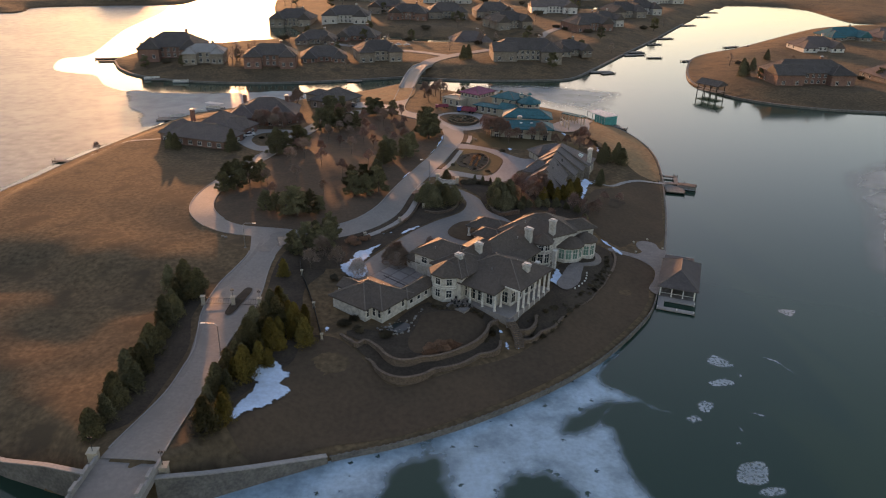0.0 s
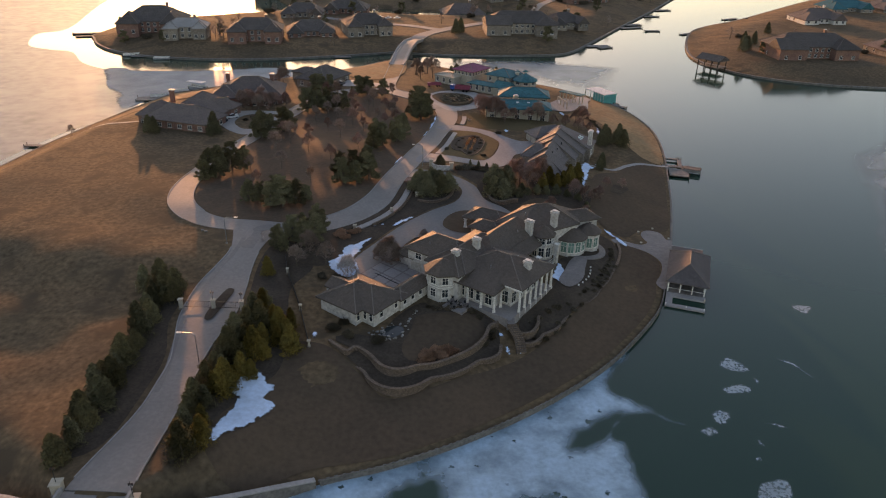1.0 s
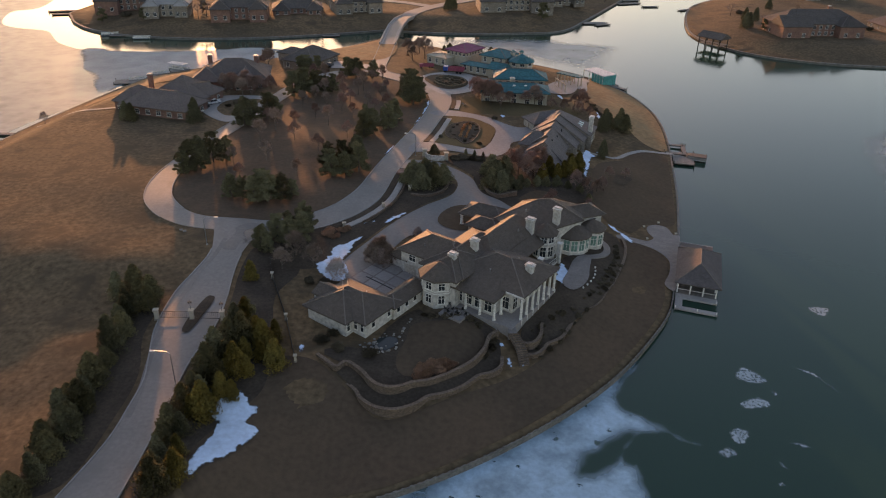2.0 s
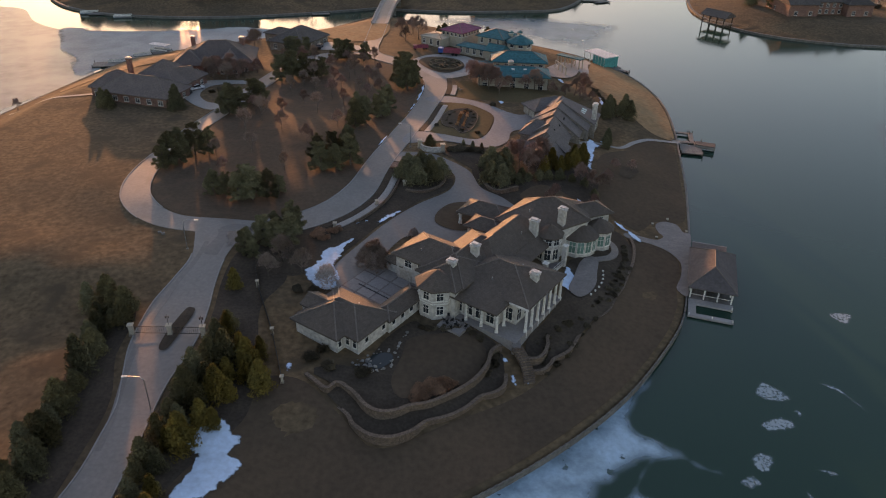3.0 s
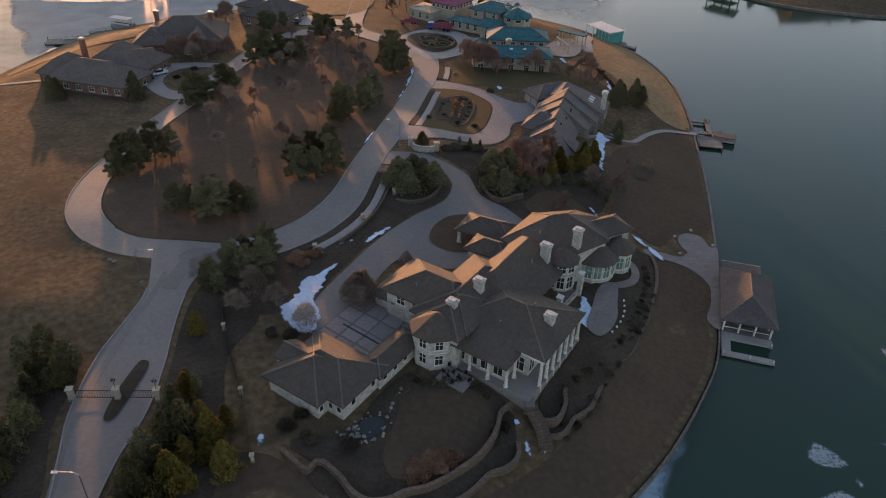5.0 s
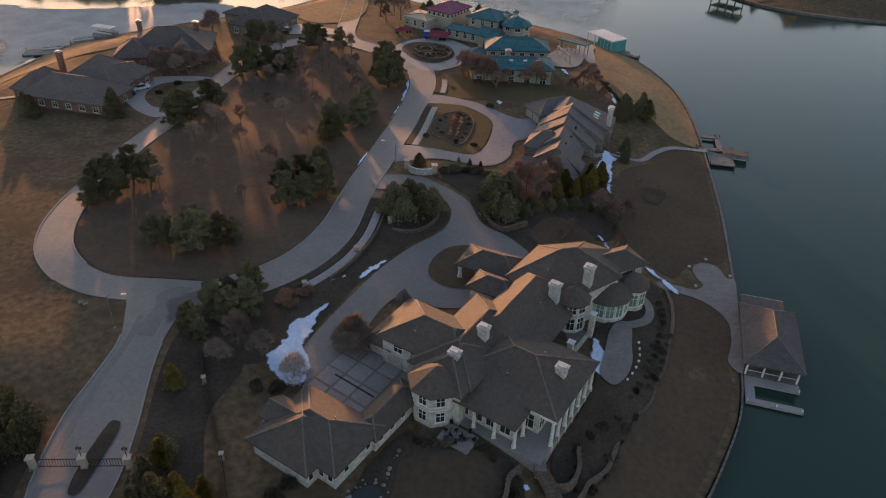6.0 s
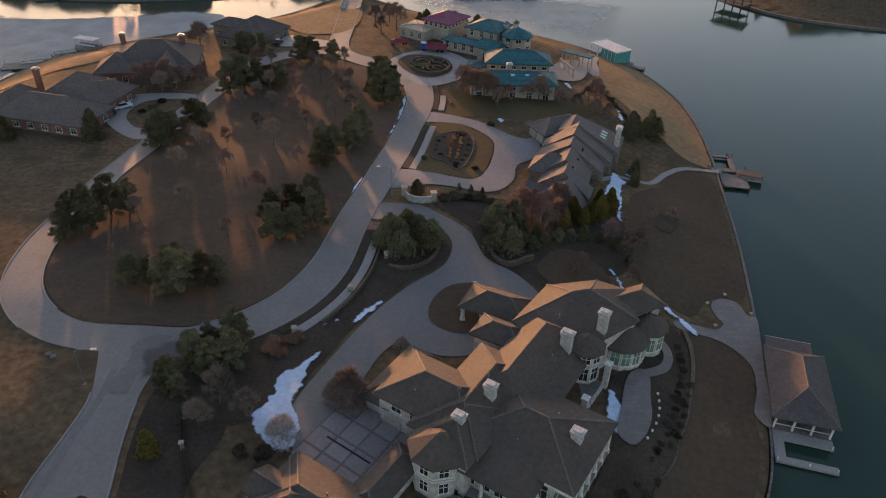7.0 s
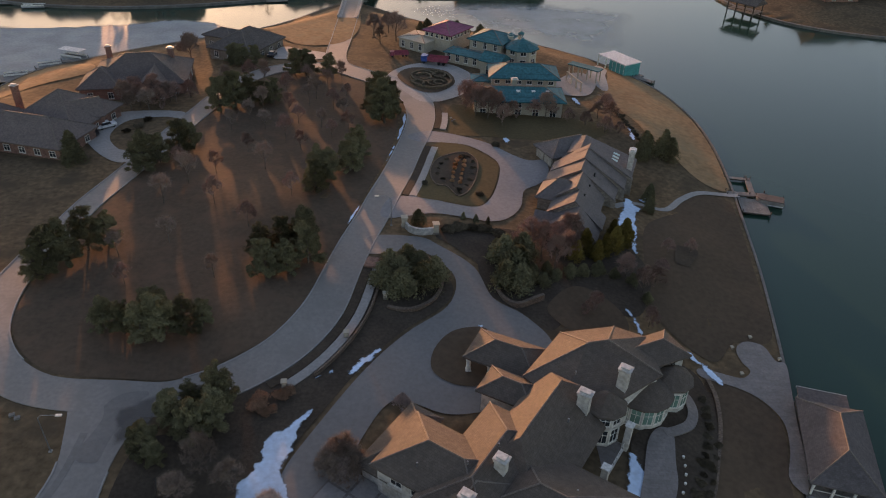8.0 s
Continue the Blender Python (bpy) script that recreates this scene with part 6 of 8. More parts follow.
# ---- trees and planting ----
def limb(bm, p, d, length, r, depth, rng, spread, twig=0.5, tips=None):
    """A tapered, crooked limb that forks into thinner ones."""
    q = Vector(p)
    d = Vector(d).normalized()
    segs = 2 if depth > 0 else 1
    for k in range(segs):
        nd = (d + Vector((rng.uniform(-1, 1), rng.uniform(-1, 1), rng.uniform(-0.3, 0.8))) * 0.16).normalized()
        e = q + nd * (length / segs)
        add_tube(bm, q, e, r * (1 - 0.25 * k), r * (1 - 0.25 * (k + 1)), 5 if r > 0.06 else 3)
        q, d = e, nd
    if depth <= 0:
        if tips is not None:
            tips.append(q)
        return
    for k in range(rng.randint(3, 4) if depth > 1 else 4):
        a = rng.uniform(0, math.tau)
        o = d.orthogonal().normalized()
        side = (o * math.cos(a) + d.cross(o) * math.sin(a)) * spread
        limb(bm, q - d * length * rng.uniform(0, 0.35), d + side + Vector((0, 0, 0.12)), length * rng.uniform(0.6, 0.78), r * 0.55, depth - 1, rng, spread, twig, tips)


def tuft(verts, faces, c, r, n, size, rng, flat=1.0):
    """2n small pointed blades scattered over a clump about c."""
    for _ in range(2 * n):
        v = Vector((rng.gauss(0, 1), rng.gauss(0, 1), rng.gauss(0, 1))).normalized() * r * rng.uniform(0.45, 1.1)
        v.z *= flat
        a = Vector((rng.uniform(-1, 1), rng.uniform(-1, 1), rng.uniform(-0.4, 1))).normalized()
        b = a.orthogonal().normalized()
        s = size * rng.uniform(0.6, 1.15)
        p, k = c + v, len(verts)
        verts += [p - b * s * 0.3, p + b * s * 0.3, p + a * s * 1.1]
        faces.append((k, k + 1, k + 2))


def foliage(name, verts, faces, material):
    me = bpy.data.meshes.new(name)
    me.from_pydata([tuple(v) for v in verts], [], faces)
    me.materials.append(material)
    return me


def proto(name, label, category, trunk, crown, group):
    t = thing(name, label, category, pose(0, 0, -200), group)
    if trunk:
        part("trunk", trunk, None, t)
    part("crown", crown, None, t)
    return t


def pine(seed, h, label, limbs=60, blades=1.0, size=0.30):
    """An open, tufted pine with a bare lower trunk."""
    rng = random.Random(seed)
    bm = bmesh.new()
    verts, faces = [], []
    top = Vector((rng.uniform(-0.5, 0.5), rng.uniform(-0.5, 0.5), h))
    add_tube(bm, (0, 0, -0.6), top * 0.45, 0.22, 0.15, 7)
    add_tube(bm, top * 0.45, top * 0.93, 0.15, 0.04, 6)
    for k in range(limbs):
        f = rng.uniform(0.07, 0.95)
        a = k * 2.4 + rng.uniform(-0.6, 0.6)
        reach = h * 0.44 * (1.08 - f) ** 0.55 * rng.uniform(0.4, 1.0)
        base = top * f
        end = base + Vector((math.cos(a) * reach, math.sin(a) * reach, rng.uniform(0.0, 1.0)))
        add_tube(bm, base, end, 0.06, 0.03, 4)
        tuft(verts, faces, end, h * rng.uniform(0.06, 0.115), int(90 * blades), size, rng, 0.62)
        tuft(verts, faces, base.lerp(end, 0.6), h * rng.uniform(0.05, 0.08), int(36 * blades), size, rng, 0.6)
    tuft(verts, faces, top * 0.97, h * 0.07, int(60 * blades), size, rng, 0.9)
    return proto("pine_tree", label, "tree", mesh_of("trunk", bm, BARK), foliage("crown", verts, faces, NEEDLE), "pines")


def cedar(seed, h, w, material, label, name="cedar_tree"):
    """A bushy cone of upswept sprays reaching almost to the ground."""
    rng = random.Random(seed)
    verts, faces = [], []
    n = int(30 + 5 * h)
    for k in range(n):
        f = (k / n) ** 0.85
        a = k * 2.4 + rng.uniform(-0.5, 0.5)
        r = w * (1 - f ** 1.6) ** 0.8 * rng.uniform(0.45, 1.1)
        tuft(verts, faces, Vector((math.cos(a) * r * 0.75, math.sin(a) * r * 0.75, 0.3 + f * (h - 0.4))), 0.30 * w * (1.3 - f) + 0.12, 46, 0.36, rng, 1.0)
    return proto(name, label, "tree", mesh_of("trunk", tube((0, 0, -0.5), (0, 0, h * 0.8), 0.14, 0.03, 6), BARK), foliage("crown", verts, faces, material), "evergreens")


def bare_tree(seed, h, material, label, spread=0.75, depth=4, r=0.16, name="bare_tree", low=0.2, n=13, twigs=26):
    """A leafless tree: a crooked leader, limbs all the way up it and a haze of fine twigs."""
    rng = random.Random(seed)
    bm, tw, tips = bmesh.new(), bmesh.new(), []
    q = Vector((0, 0, -0.5))
    for k in range(6):
        e = Vector((rng.uniform(-0.12, 0.12) * k * 0.5, rng.uniform(-0.12, 0.12) * k * 0.5, h * 0.13 * (k + 1)))
        add_tube(bm, q, e, r * (1.25 - 0.18 * k), r * (1.25 - 0.18 * (k + 1)), 6)
        q = e
    for k in range(n):
        f = low + (0.78 - low) * k / n
        a = k * 2.4 + rng.uniform(-0.4, 0.4)
        limb(tw, (0, 0, h * f), (math.cos(a) * spread * 1.3, math.sin(a) * spread * 1.3, rng.uniform(0.6, 1.0) + 0.5 * f), h * 0.26 * (1.25 - f), r * 0.45, depth - 2, rng, spread, tips=tips)
    tw.verts.index_update()
    verts = [v.co.copy() for v in tw.verts]
    faces = [tuple(v.index for v in f.verts) for f in tw.faces]
    tw.free()
    for p in tips:
        for _ in range(twigs):
            d = Vector((rng.uniform(-1, 1), rng.uniform(-1, 1), rng.uniform(-0.2, 1.4))).normalized()
            o = d.orthogonal().normalized() * 0.026
            p0 = p - d * h * rng.uniform(0, 0.05)
            k = len(verts)
            verts += [p0 - o, p0 + o, p0 + d * h * rng.uniform(0.08, 0.22)]
            faces.append((k, k + 1, k + 2))
    t = thing(name, label, "tree", pose(0, 0, -200), "bare trees")
    part("trunk", mesh_of("trunk", bm, BARK), None, t)
    part("crown", foliage("crown", verts, faces, material), None, t)
    return t


def shrub(seed, w, h, material, label, n=14, name="shrub", size=0.26):
    rng = random.Random(seed)
    verts, faces = [], []
    for k in range(n):
        a, rr = rng.uniform(0, math.tau), w * math.sqrt(rng.random()) * 0.75
        tuft(verts, faces, Vector((math.cos(a) * rr, math.sin(a) * rr, h * rng.uniform(0.3, 0.7))), w * 0.42, 70, size, rng, h / w * 0.8)
    stem = bmesh.new()
    for k in range(5):
        a = k * 1.26
        add_tube(stem, (0, 0, -0.2), (math.cos(a) * w * 0.4, math.sin(a) * w * 0.4, h * 0.6), 0.03, 0.015, 4)
    t = thing(name, label, "shrub", pose(0, 0, -200), "shrubs")
    part("stem", mesh_of("stem", stem, BARK), None, t)
    part("foliage", foliage("foliage", verts, faces, material), None, t)
    return t


PLACE = random.Random(11)


def plant(protos, spots, lo=0.85, hi=1.15, label=None):
    for k, (x, y, *s) in enumerate(spots):
        sc = (s[0] if s else 1.0) * PLACE.uniform(lo, hi)
        src = protos[k % len(protos)]
        ob = copy_thing(src, pose(x, y, gz(x, y) - 0.05, 0, 0, PLACE.uniform(0, 360)) @ Matrix.Scale(sc, 4))
        if label:
            tagged(ob, label)


PINES = [pine(1, 7.6, "dark green pine with orange-lit trunk"), pine(2, 6.8, "dark green open-crowned pine"), pine(3, 8.2, "tall dark green tufted pine")]
CEDARS = [cedar(21, 5.6, 2.3, CEDAR, "dark olive cedar beside the entry road"), cedar(22, 4.8, 2.1, CEDAR, "dark olive bushy roadside cedar"), cedar(23, 6.2, 2.1, NEEDLE, "dark green upright roadside cedar")]
GOLD = [cedar(31, 6.0, 2.2, GOLDLEAF, "golden olive cedar near the dark fence"), cedar(32, 5.0, 1.6, GOLDLEAF, "golden olive cedar with ragged sprays")]
ROUND = [cedar(41, 4.6, 2.5, NEEDLE, "rounded dark green pine shrub", "mugo_pine"), cedar(42, 4.0, 2.2, NEEDLE, "rounded dark green pine shrub", "mugo_pine")]
BARE = [bare_tree(51, 7.5, TWIG, "leafless brown deciduous tree"), bare_tree(52, 6.5, TWIG, "leafless grey-brown deciduous tree", 0.65)]
RED = [bare_tree(61, 5.6, REDTWIG, "leafless reddish ornamental tree", 0.6, 4, 0.09, low=0.1, n=15, twigs=15), bare_tree(62, 6.4, REDTWIG, "leafless reddish young tree", 0.5, 4, 0.09, low=0.14, twigs=14), bare_tree(63, 4.8, REDTWIG, "low spreading leafless reddish tree", 0.8, 4, 0.08, low=0.06, n=15, twigs=14)]
SPRUCE = [cedar(45, 6.4, 2.4, NEEDLE, "rounded dark green spruce on the bank", "spruce_tree"), cedar(46, 5.6, 2.5, NEEDLE, "rounded dark green spruce on the bank", "spruce_tree")]
PALE = [bare_tree(71, 4.4, PALETWIG, "dense leafless pale-twigged shrub tree", 0.9, 4, 0.09, low=0.05, n=22)]
GLOBE = bare_tree(75, 4.6, GLOBETWIG, "dense globe of pale leafless twigs", 1.25, 4, 0.07, low=0.02, n=34, twigs=12)
BUSH = [bare_tree(73, 4.2, TWIG, "wide leafless brown shrub tree", 1.0, 4, 0.09, low=0.04, n=22)]
SHRUBS = [shrub(81, 0.9, 0.9, HEDGE, "low dark clipped shrub"), shrub(82, 1.2, 1.0, HEDGE, "low dark spreading shrub")]
REDSHRUB = [shrub(85, 1.7, 1.3, mat("russet_twigs", (0.33, 0.175, 0.105), (0.26, 0.14, 0.085), 0.9, 0.5, 3.0, 0.0, rand=0.2), "russet brown dormant shrub", 14)]
FARBARE = [bare_tree(57, 7.2, TWIG, "leafless brown tree across the water", 0.75, 3, 0.16, n=8, twigs=10), bare_tree(58, 6.4, TWIG, "leafless brown tree across the water", 0.65, 3, 0.16, n=8, twigs=10)]
FARPINE = [pine(7, 7.6, "dark pine across the water", 18, 0.5, 0.7)]
PLUME = [shrub(88, 0.48, 0.95, GOLDTWIG, "straw orange ornamental grass clump", 9, "ornamental_grass", 0.22)]

plant(PINES, [(-66.4, 192.2), (-64, 194.5), (-61.9, 198.5), (-59.2, 200.6, 0.9), (-66.8, 189.6, 0.8), (-51.6, 177.4, 0.8), (-48.6, 176.4, 0.8), (-45.8, 175.4, 0.85), (-42.6, 175.6, 0.85), (-39.8, 176.8, 0.8), (-37.6, 178.8, 0.7), (-44.4, 178.6, 0.85),
              (-29.8, 191.4), (-26.4, 192.4), (-23.4, 195.4, 0.95), (-31.6, 195.4, 0.9), (-28.0, 198.6), (-24.6, 200.8, 0.95), (-23.8, 222.4, 0.9), (-24.6, 219.2, 0.9), (-22.6, 225.6, 0.9), (-18.2, 234.0, 0.9), (-17.0, 238.6, 0.95), (-18.6, 231.0, 0.85)])
plant(PINES, [(-12.2, 258.6, 1.2), (-11.0, 264.6, 1.2), (-14.0, 266.4, 1.1), (-13.4, 262.2, 1.1), (-10.4, 270.0, 1.1), (-61.4, 229.2), (-59.4, 233.2), (-56.4, 237.4), (-62.8, 231.6, 0.9), (-54.6, 240.4, 0.95), (-53.7, 264.4, 1.1), (-50.4, 266.6, 1.1),
              (-47.2, 268.2, 1.1), (-44.0, 268.8), (-41.2, 270.2, 0.9), (-51.2, 270.8, 1.1), (-38.6, 290.6, 0.9), (-34.4, 290.6, 0.9), (-28.6, 289.6, 0.9), (-36.4, 293.2, 0.8), (-54.8, 299.0, 0.9), (-50.4, 297.4, 0.9), (-57.6, 300.8, 0.8)])
plant(CEDARS, [(-55.4, 87.6, 1.1), (-57.2, 89.8), (-55.0, 91.6), (-54.9, 95.6), (-56.4, 97.4, 0.9), (-54.2, 99.8), (-55.2, 102.4), (-55.0, 105.4), (-55.8, 108.2, 0.9), (-55.6, 111.4), (-55.6, 116.0), (-56.2, 119.6), (-56.0, 124.0), (-58.2, 122.6),
               (-57.4, 128.8, 1.1), (-54.8, 132.4, 1.1), (-55.4, 135.4, 1.1), (-58.6, 132.0), (-60.2, 134.6, 0.9), (-57.6, 135.8, 0.95), (-62.0, 136.4, 0.85), (-59.0, 137.6, 0.9), (-56.4, 132.0, 1.0), (-56.8, 103.4), (-57.4, 107.0, 0.9), (-56.8, 112.8), (-57.2, 125.8)], 0.68, 1.25)
plant(CEDARS, [(-38.2, 89.4), (-39.6, 92.6, 0.9), (-39.9, 95.6), (-40.6, 99.0), (-40.8, 102.4, 0.9), (-38.6, 101.2), (-40.0, 106.2), (-39.8, 110.4), (-38.0, 108.6, 1.1), (-38.6, 114.2, 1.1), (-36.8, 112.8), (-38.4, 118.2), (-36.4, 117.0, 1.1),
               (-37.4, 122.2), (-37.2, 126.2, 1.1), (-35.4, 123.6), (-36.8, 131.0, 0.9)], 0.68, 1.2)
plant(GOLD, [(-36.4, 92.4, 0.9), (-37.8, 97.0, 0.9), (-36.6, 105.0), (-35.4, 110.0, 0.9), (-34.6, 115.4), (-33.6, 109.6, 0.8), (-38.4, 105.0, 0.8), (-31.4, 119.6), (-28.6, 117.8), (-33.4, 125.2, 0.9), (-31.6, 122.4), (-34.2, 119.8, 0.9), (-30.2, 125.2, 0.8), (-38.7, 143.2, 0.95), (-36.6, 130.0, 0.7), (-32.8, 115.6, 0.8), (26.8, 202.4), (30.8, 202.9), (33.2, 204.6, 0.8), (28.9, 200.8, 0.8), (24.9, 200.4, 0.7), (33.4, 207.6, 1.1), (35.4, 206.4, 0.9)])
plant(PINES, [(-31.4, 162.6, 0.85), (-36.8, 158.8, 0.9), (-31.6, 159.4, 0.85), (-39.2, 154.6, 0.75), (-37.4, 153.2, 0.55), (-34.6, 161.4, 0.7), (-34.2, 157.6, 0.7)], label="dark green pine beside the mansion's drive")
plant(ROUND, [(-10.2, 189.2, 1.2), (-7.0, 187.6, 1.15), (-3.4, 188.8, 1.15), (-6.2, 194.6, 1.2), (-9.2, 192.8, 1.2), (-4.0, 193.0, 1.15), (-1.6, 191.0), (-7.4, 191.0, 1.35), (10.6, 190.6, 1.15), (13.4, 195.2, 1.3), (11.0, 196.8, 1.25), (13.2, 190.6, 1.2), (14.6, 199.2, 1.2), (15.2, 192.4), (12.0, 193.4, 1.3), (10.0, 200.6, 0.8), (-4.2, 208.2, 0.7)])
plant(ROUND, [(10, 336, 0.9), (13.0, 334.5, 0.9), (17.5, 331, 0.9), (0, 337.5, 0.9), (-2.4, 336.4, 0.8)], label="rounded dark pine shrub behind the villa")
plant(SPRUCE, [(50.6, 247.4), (52.2, 249.2, 0.9), (55.6, 248.0), (57.2, 247.2, 0.9), (49.4, 245.8, 0.8)])
plant([CEDARS[2]], [(46.4, 226.8, 0.7), (44.8, 221.2, 0.6), (-99.4, 235.0, 1.0), (-77.6, 233.4, 1.05), (-97.0, 233.6, 0.9), (-193, 433, 1.4), (-191, 436, 1.2), (-1, 446, 1.5), (2, 449, 1.3),
                    (170, 436, 1.2), (157, 416, 1.2), (160, 419, 1.1), (166, 440, 1.1), (194, 478, 1.2)], label="dark green conical spruce")
plant(RED, [(10.4, 270.6, 1.2), (16.6, 265.2, 1.0), (20.8, 265.0, 0.85), (26.4, 265.4, 0.8), (31.2, 265.6, 0.75), (35.4, 265.0, 0.8), (39.4, 262.4, 0.7), (46.2, 264.0, 0.9), (47.4, 258.8, 0.7), (47.0, 272.4, 0.9), (-73.6, 265.4, 1.1), (-68.4, 264.2, 1.0), (-65.8, 268.6, 1.0), (-71.4, 270.2, 1.1), (-63.4, 273.4, 1.0), (-76.4, 270.8, 1.0)], label="leafless russet tree with a fine twiggy crown")
plant(BARE, [(-31.8, 152.4, 0.8), (-27.6, 149.6, 0.75), (-33.6, 147.6, 0.6), (12.6, 268.0, 0.9), (29.6, 266.0, 0.8), (44.0, 268.4, 0.8), (-71.4, 305.6, 1.3), (-77.4, 266.2, 0.9),
             (-70.6, 262.4, 0.8), (-15.4, 321, 1.0), (-10.4, 325.4, 1.1), (-17.8, 330.2, 1.0), (-13.0, 334, 1.0), (-67.4, 269.2, 0.8), (-74.8, 262.0, 0.7)])
plant(RED, [(34.6, 184.2, 0.8), (18.4, 200.4, 1.3), (21.6, 203.4, 1.35), (24.4, 205.6, 1.2), (20.4, 197.2, 1.1), (16.6, 204.4, 1.2), (22.8, 200.2, 1.2), (35.6, 192.6, 0.8), (38.6, 195.0, 0.7), (33.4, 196.4, 0.8), (25.8, 187.0, 0.55), (24.4, 186.0, 0.5), (43.6, 204.6, 0.6), (48.4, 205.4, 0.6), (40.4, 198.0, 0.6),])
SAPLING = [bare_tree(66, 5.0, REDTWIG, "thin leafless reddish sapling in grass", 0.5, 4, 0.06, low=0.2, n=11, twigs=10), bare_tree(67, 5.8, TWIG, "leafless young tree with few twigs", 0.45, 4, 0.07, low=0.25, n=11, twigs=10)]
# Extra saplings in the northern band are added to filter low sun off the meadow.
plant(SAPLING, [(-41.7, 238.2), (-48.6, 200.8), (-43.3, 213.2), (-36.2, 228.4), (-30.4, 240.6), (-27.2, 254.6), (-35.4, 205.2), (-53.2, 214.0), (-46.0, 226.6), (-38.4, 190.4, 0.8), (-24.2, 248.8), (-40.4, 252.2), (-52.4, 188.4, 0.8), (-31.8, 268.2), (-22.4, 272.4),
                (-50.6, 222.4, 1.1), (-34.6, 246.4, 1.1), (-48.0, 251.0, 1.1), (-36.2, 262.8, 1.1), (-22.4, 260.4), (-38.6, 276.0, 1.1), (-28.0, 278.4), (-54.0, 229.0), (-56.0, 196.4), (-29.0, 216.4, 0.9), (-45.0, 257.6, 1.1), (-33.0, 256.4), (-30.4, 272.6, 1.1), (-25.4, 266.4), (-42.6, 263.4, 1.1), (-20.6, 252.6), (-45.2, 281.4, 1.1), (-34.0, 283.6, 1.1), (-24.6, 284.0), (-50.0, 284.6, 1.1), (-54.4, 277.6, 1.1)], label="thin leafless russet sapling in the meadow")
plant(RED, [(14.2, 263.6, 1.4), (17.4, 259.0, 0.8), (43.6, 258.6, 0.9), (11.2, 265.4, 1.5), (9.0, 270.0, 1.4), (12.6, 270.4, 1.4)], label="leafless russet tree with a fine twiggy crown")
plant([CEDARS[2]], [(4.6, 211.2, 0.3), (7.0, 210.6, 0.28), (9.4, 210.2, 0.28)], label="small upright evergreen at the drive's edge")
plant([GLOBE], [(-22.3, 145.6, 1.0)], label="dense globe of pale leafless twigs in the snow")
plant(BUSH, [(-14.2, 153.0, 1.2), (-12.8, 152.0, 1.0), (-15.4, 151.8, 1.0)], label="wide leafless brown shrub tree beside the court")
plant(PALE, [ (-15.2, 153.0, 1.0), (-14.0, 151.4, 0.9), (-6.8, 163.0, 0.7)])
plant(PLUME, [(3.2, 228.0), (3.5, 230.0), (3.8, 232.0), (4.2, 234.0), (4.5, 236.0), (4.8, 238.0), (5.0, 227.6), (5.3, 229.6), (5.6, 231.6), (6.0, 233.6), (6.3, 235.6), (6.6, 237.6), (5.8, 239.4)], label="straw orange ornamental grass clump in the island bed")
plant(REDSHRUB, [(-2.0, 119.6, 1.0), (-3.6, 118.8, 1.0), (-0.6, 120.6, 1.0), (-3.2, 120.8, 0.9), (-4.8, 119.6, 0.9), (0.6, 121.8, 0.8), (-1.4, 121.8, 0.8), (-26.8, 163.8), (-23.4, 165.6, 0.8), (-25.2, 162.4, 0.9), (-4.8, 117.8, 0.8)])


# beds with rows of low shrubs
def hedge_row(line, step, off=0.0, lo=0.7, hi=1.1):
    return [(p[0] + PLACE.uniform(-0.3, 0.3), p[1] + PLACE.uniform(-0.3, 0.3) + off, PLACE.uniform(lo, hi)) for p in resample(line, step)]


bed("bed_lower", OUTER, INNER, 0.16, "dark mulch bed between the retaining walls")
MID_E = np.vstack([EASTW[:, :2], EASTI[::-1, :2]])
drape("bed_east", MID_E, 0.3, MULCH, "dark mulch bed between the eastern walls", "planting bed", 0.8)
TERRACE_E = smooth([(13.6, 128.6), (16.8, 128.0), (20.6, 132.4), (25.2, 138.2), (29.4, 144.4), (33.2, 150.6), (37.0, 158.0), (39.4, 166.0), (39.6, 173.0), (36.4, 175.5), (35.0, 169.0), (30.0, 162.5), (25.0, 159.0), (23.6, 152.0), (22.4, 147.0), (18.0, 139.0), (14.0, 134.0)], True, 5)
drape("bed_inner", TERRACE_E, 0.31, MULCH, "dark mulch bed round the patio and below the porch", "planting bed", 0.8)
UPPER = smooth([(-22, 122.8), (-18.2, 120.2), (-14.2, 118.0), (-11.4, 115.2), (-7.7, 115.2), (-4.7, 116.8), (0.1, 119.2), (3.2, 122.0), (6.4, 127.2), (8.6, 131.6), (3, 135.4), (-3, 134.4), (-6, 136.4), (-10.2, 131.8), (-14, 124.6), (-18.2, 124.4)], True, 5)
drape("bed_upper", UPPER, 0.10, MULCH, "dark mulch and dormant ground cover round the upper lawn", "planting bed", 0.8)
drape("lawn_upper", smooth([(-9.0, 121.5), (-7.5, 118.0), (-3.6, 118.6), (0.8, 120.8), (4.8, 124.0), (6.6, 129), (4.4, 133.2), (-2, 133.0), (-6.6, 131.4), (-7.6, 127)], True, 5), 0.17, LAWN, "small rounded upper lawn", "lawn", 0.7)
drape("bed_drive", smooth([(-23, 153), (-19.0, 160.2), (-12.6, 171.4), (-6.8, 179.0), (-0.2, 184.9), (1.6, 190), (-2, 195), (-8.5, 197.4), (-12.8, 194), (-12, 187), (-17.2, 178), (-24, 169.4), (-31, 164.8), (-36, 157), (-30, 148)], True, 5), 0.08, MULCH, "dark planted slope between road and drive", "planting bed", 1.0)
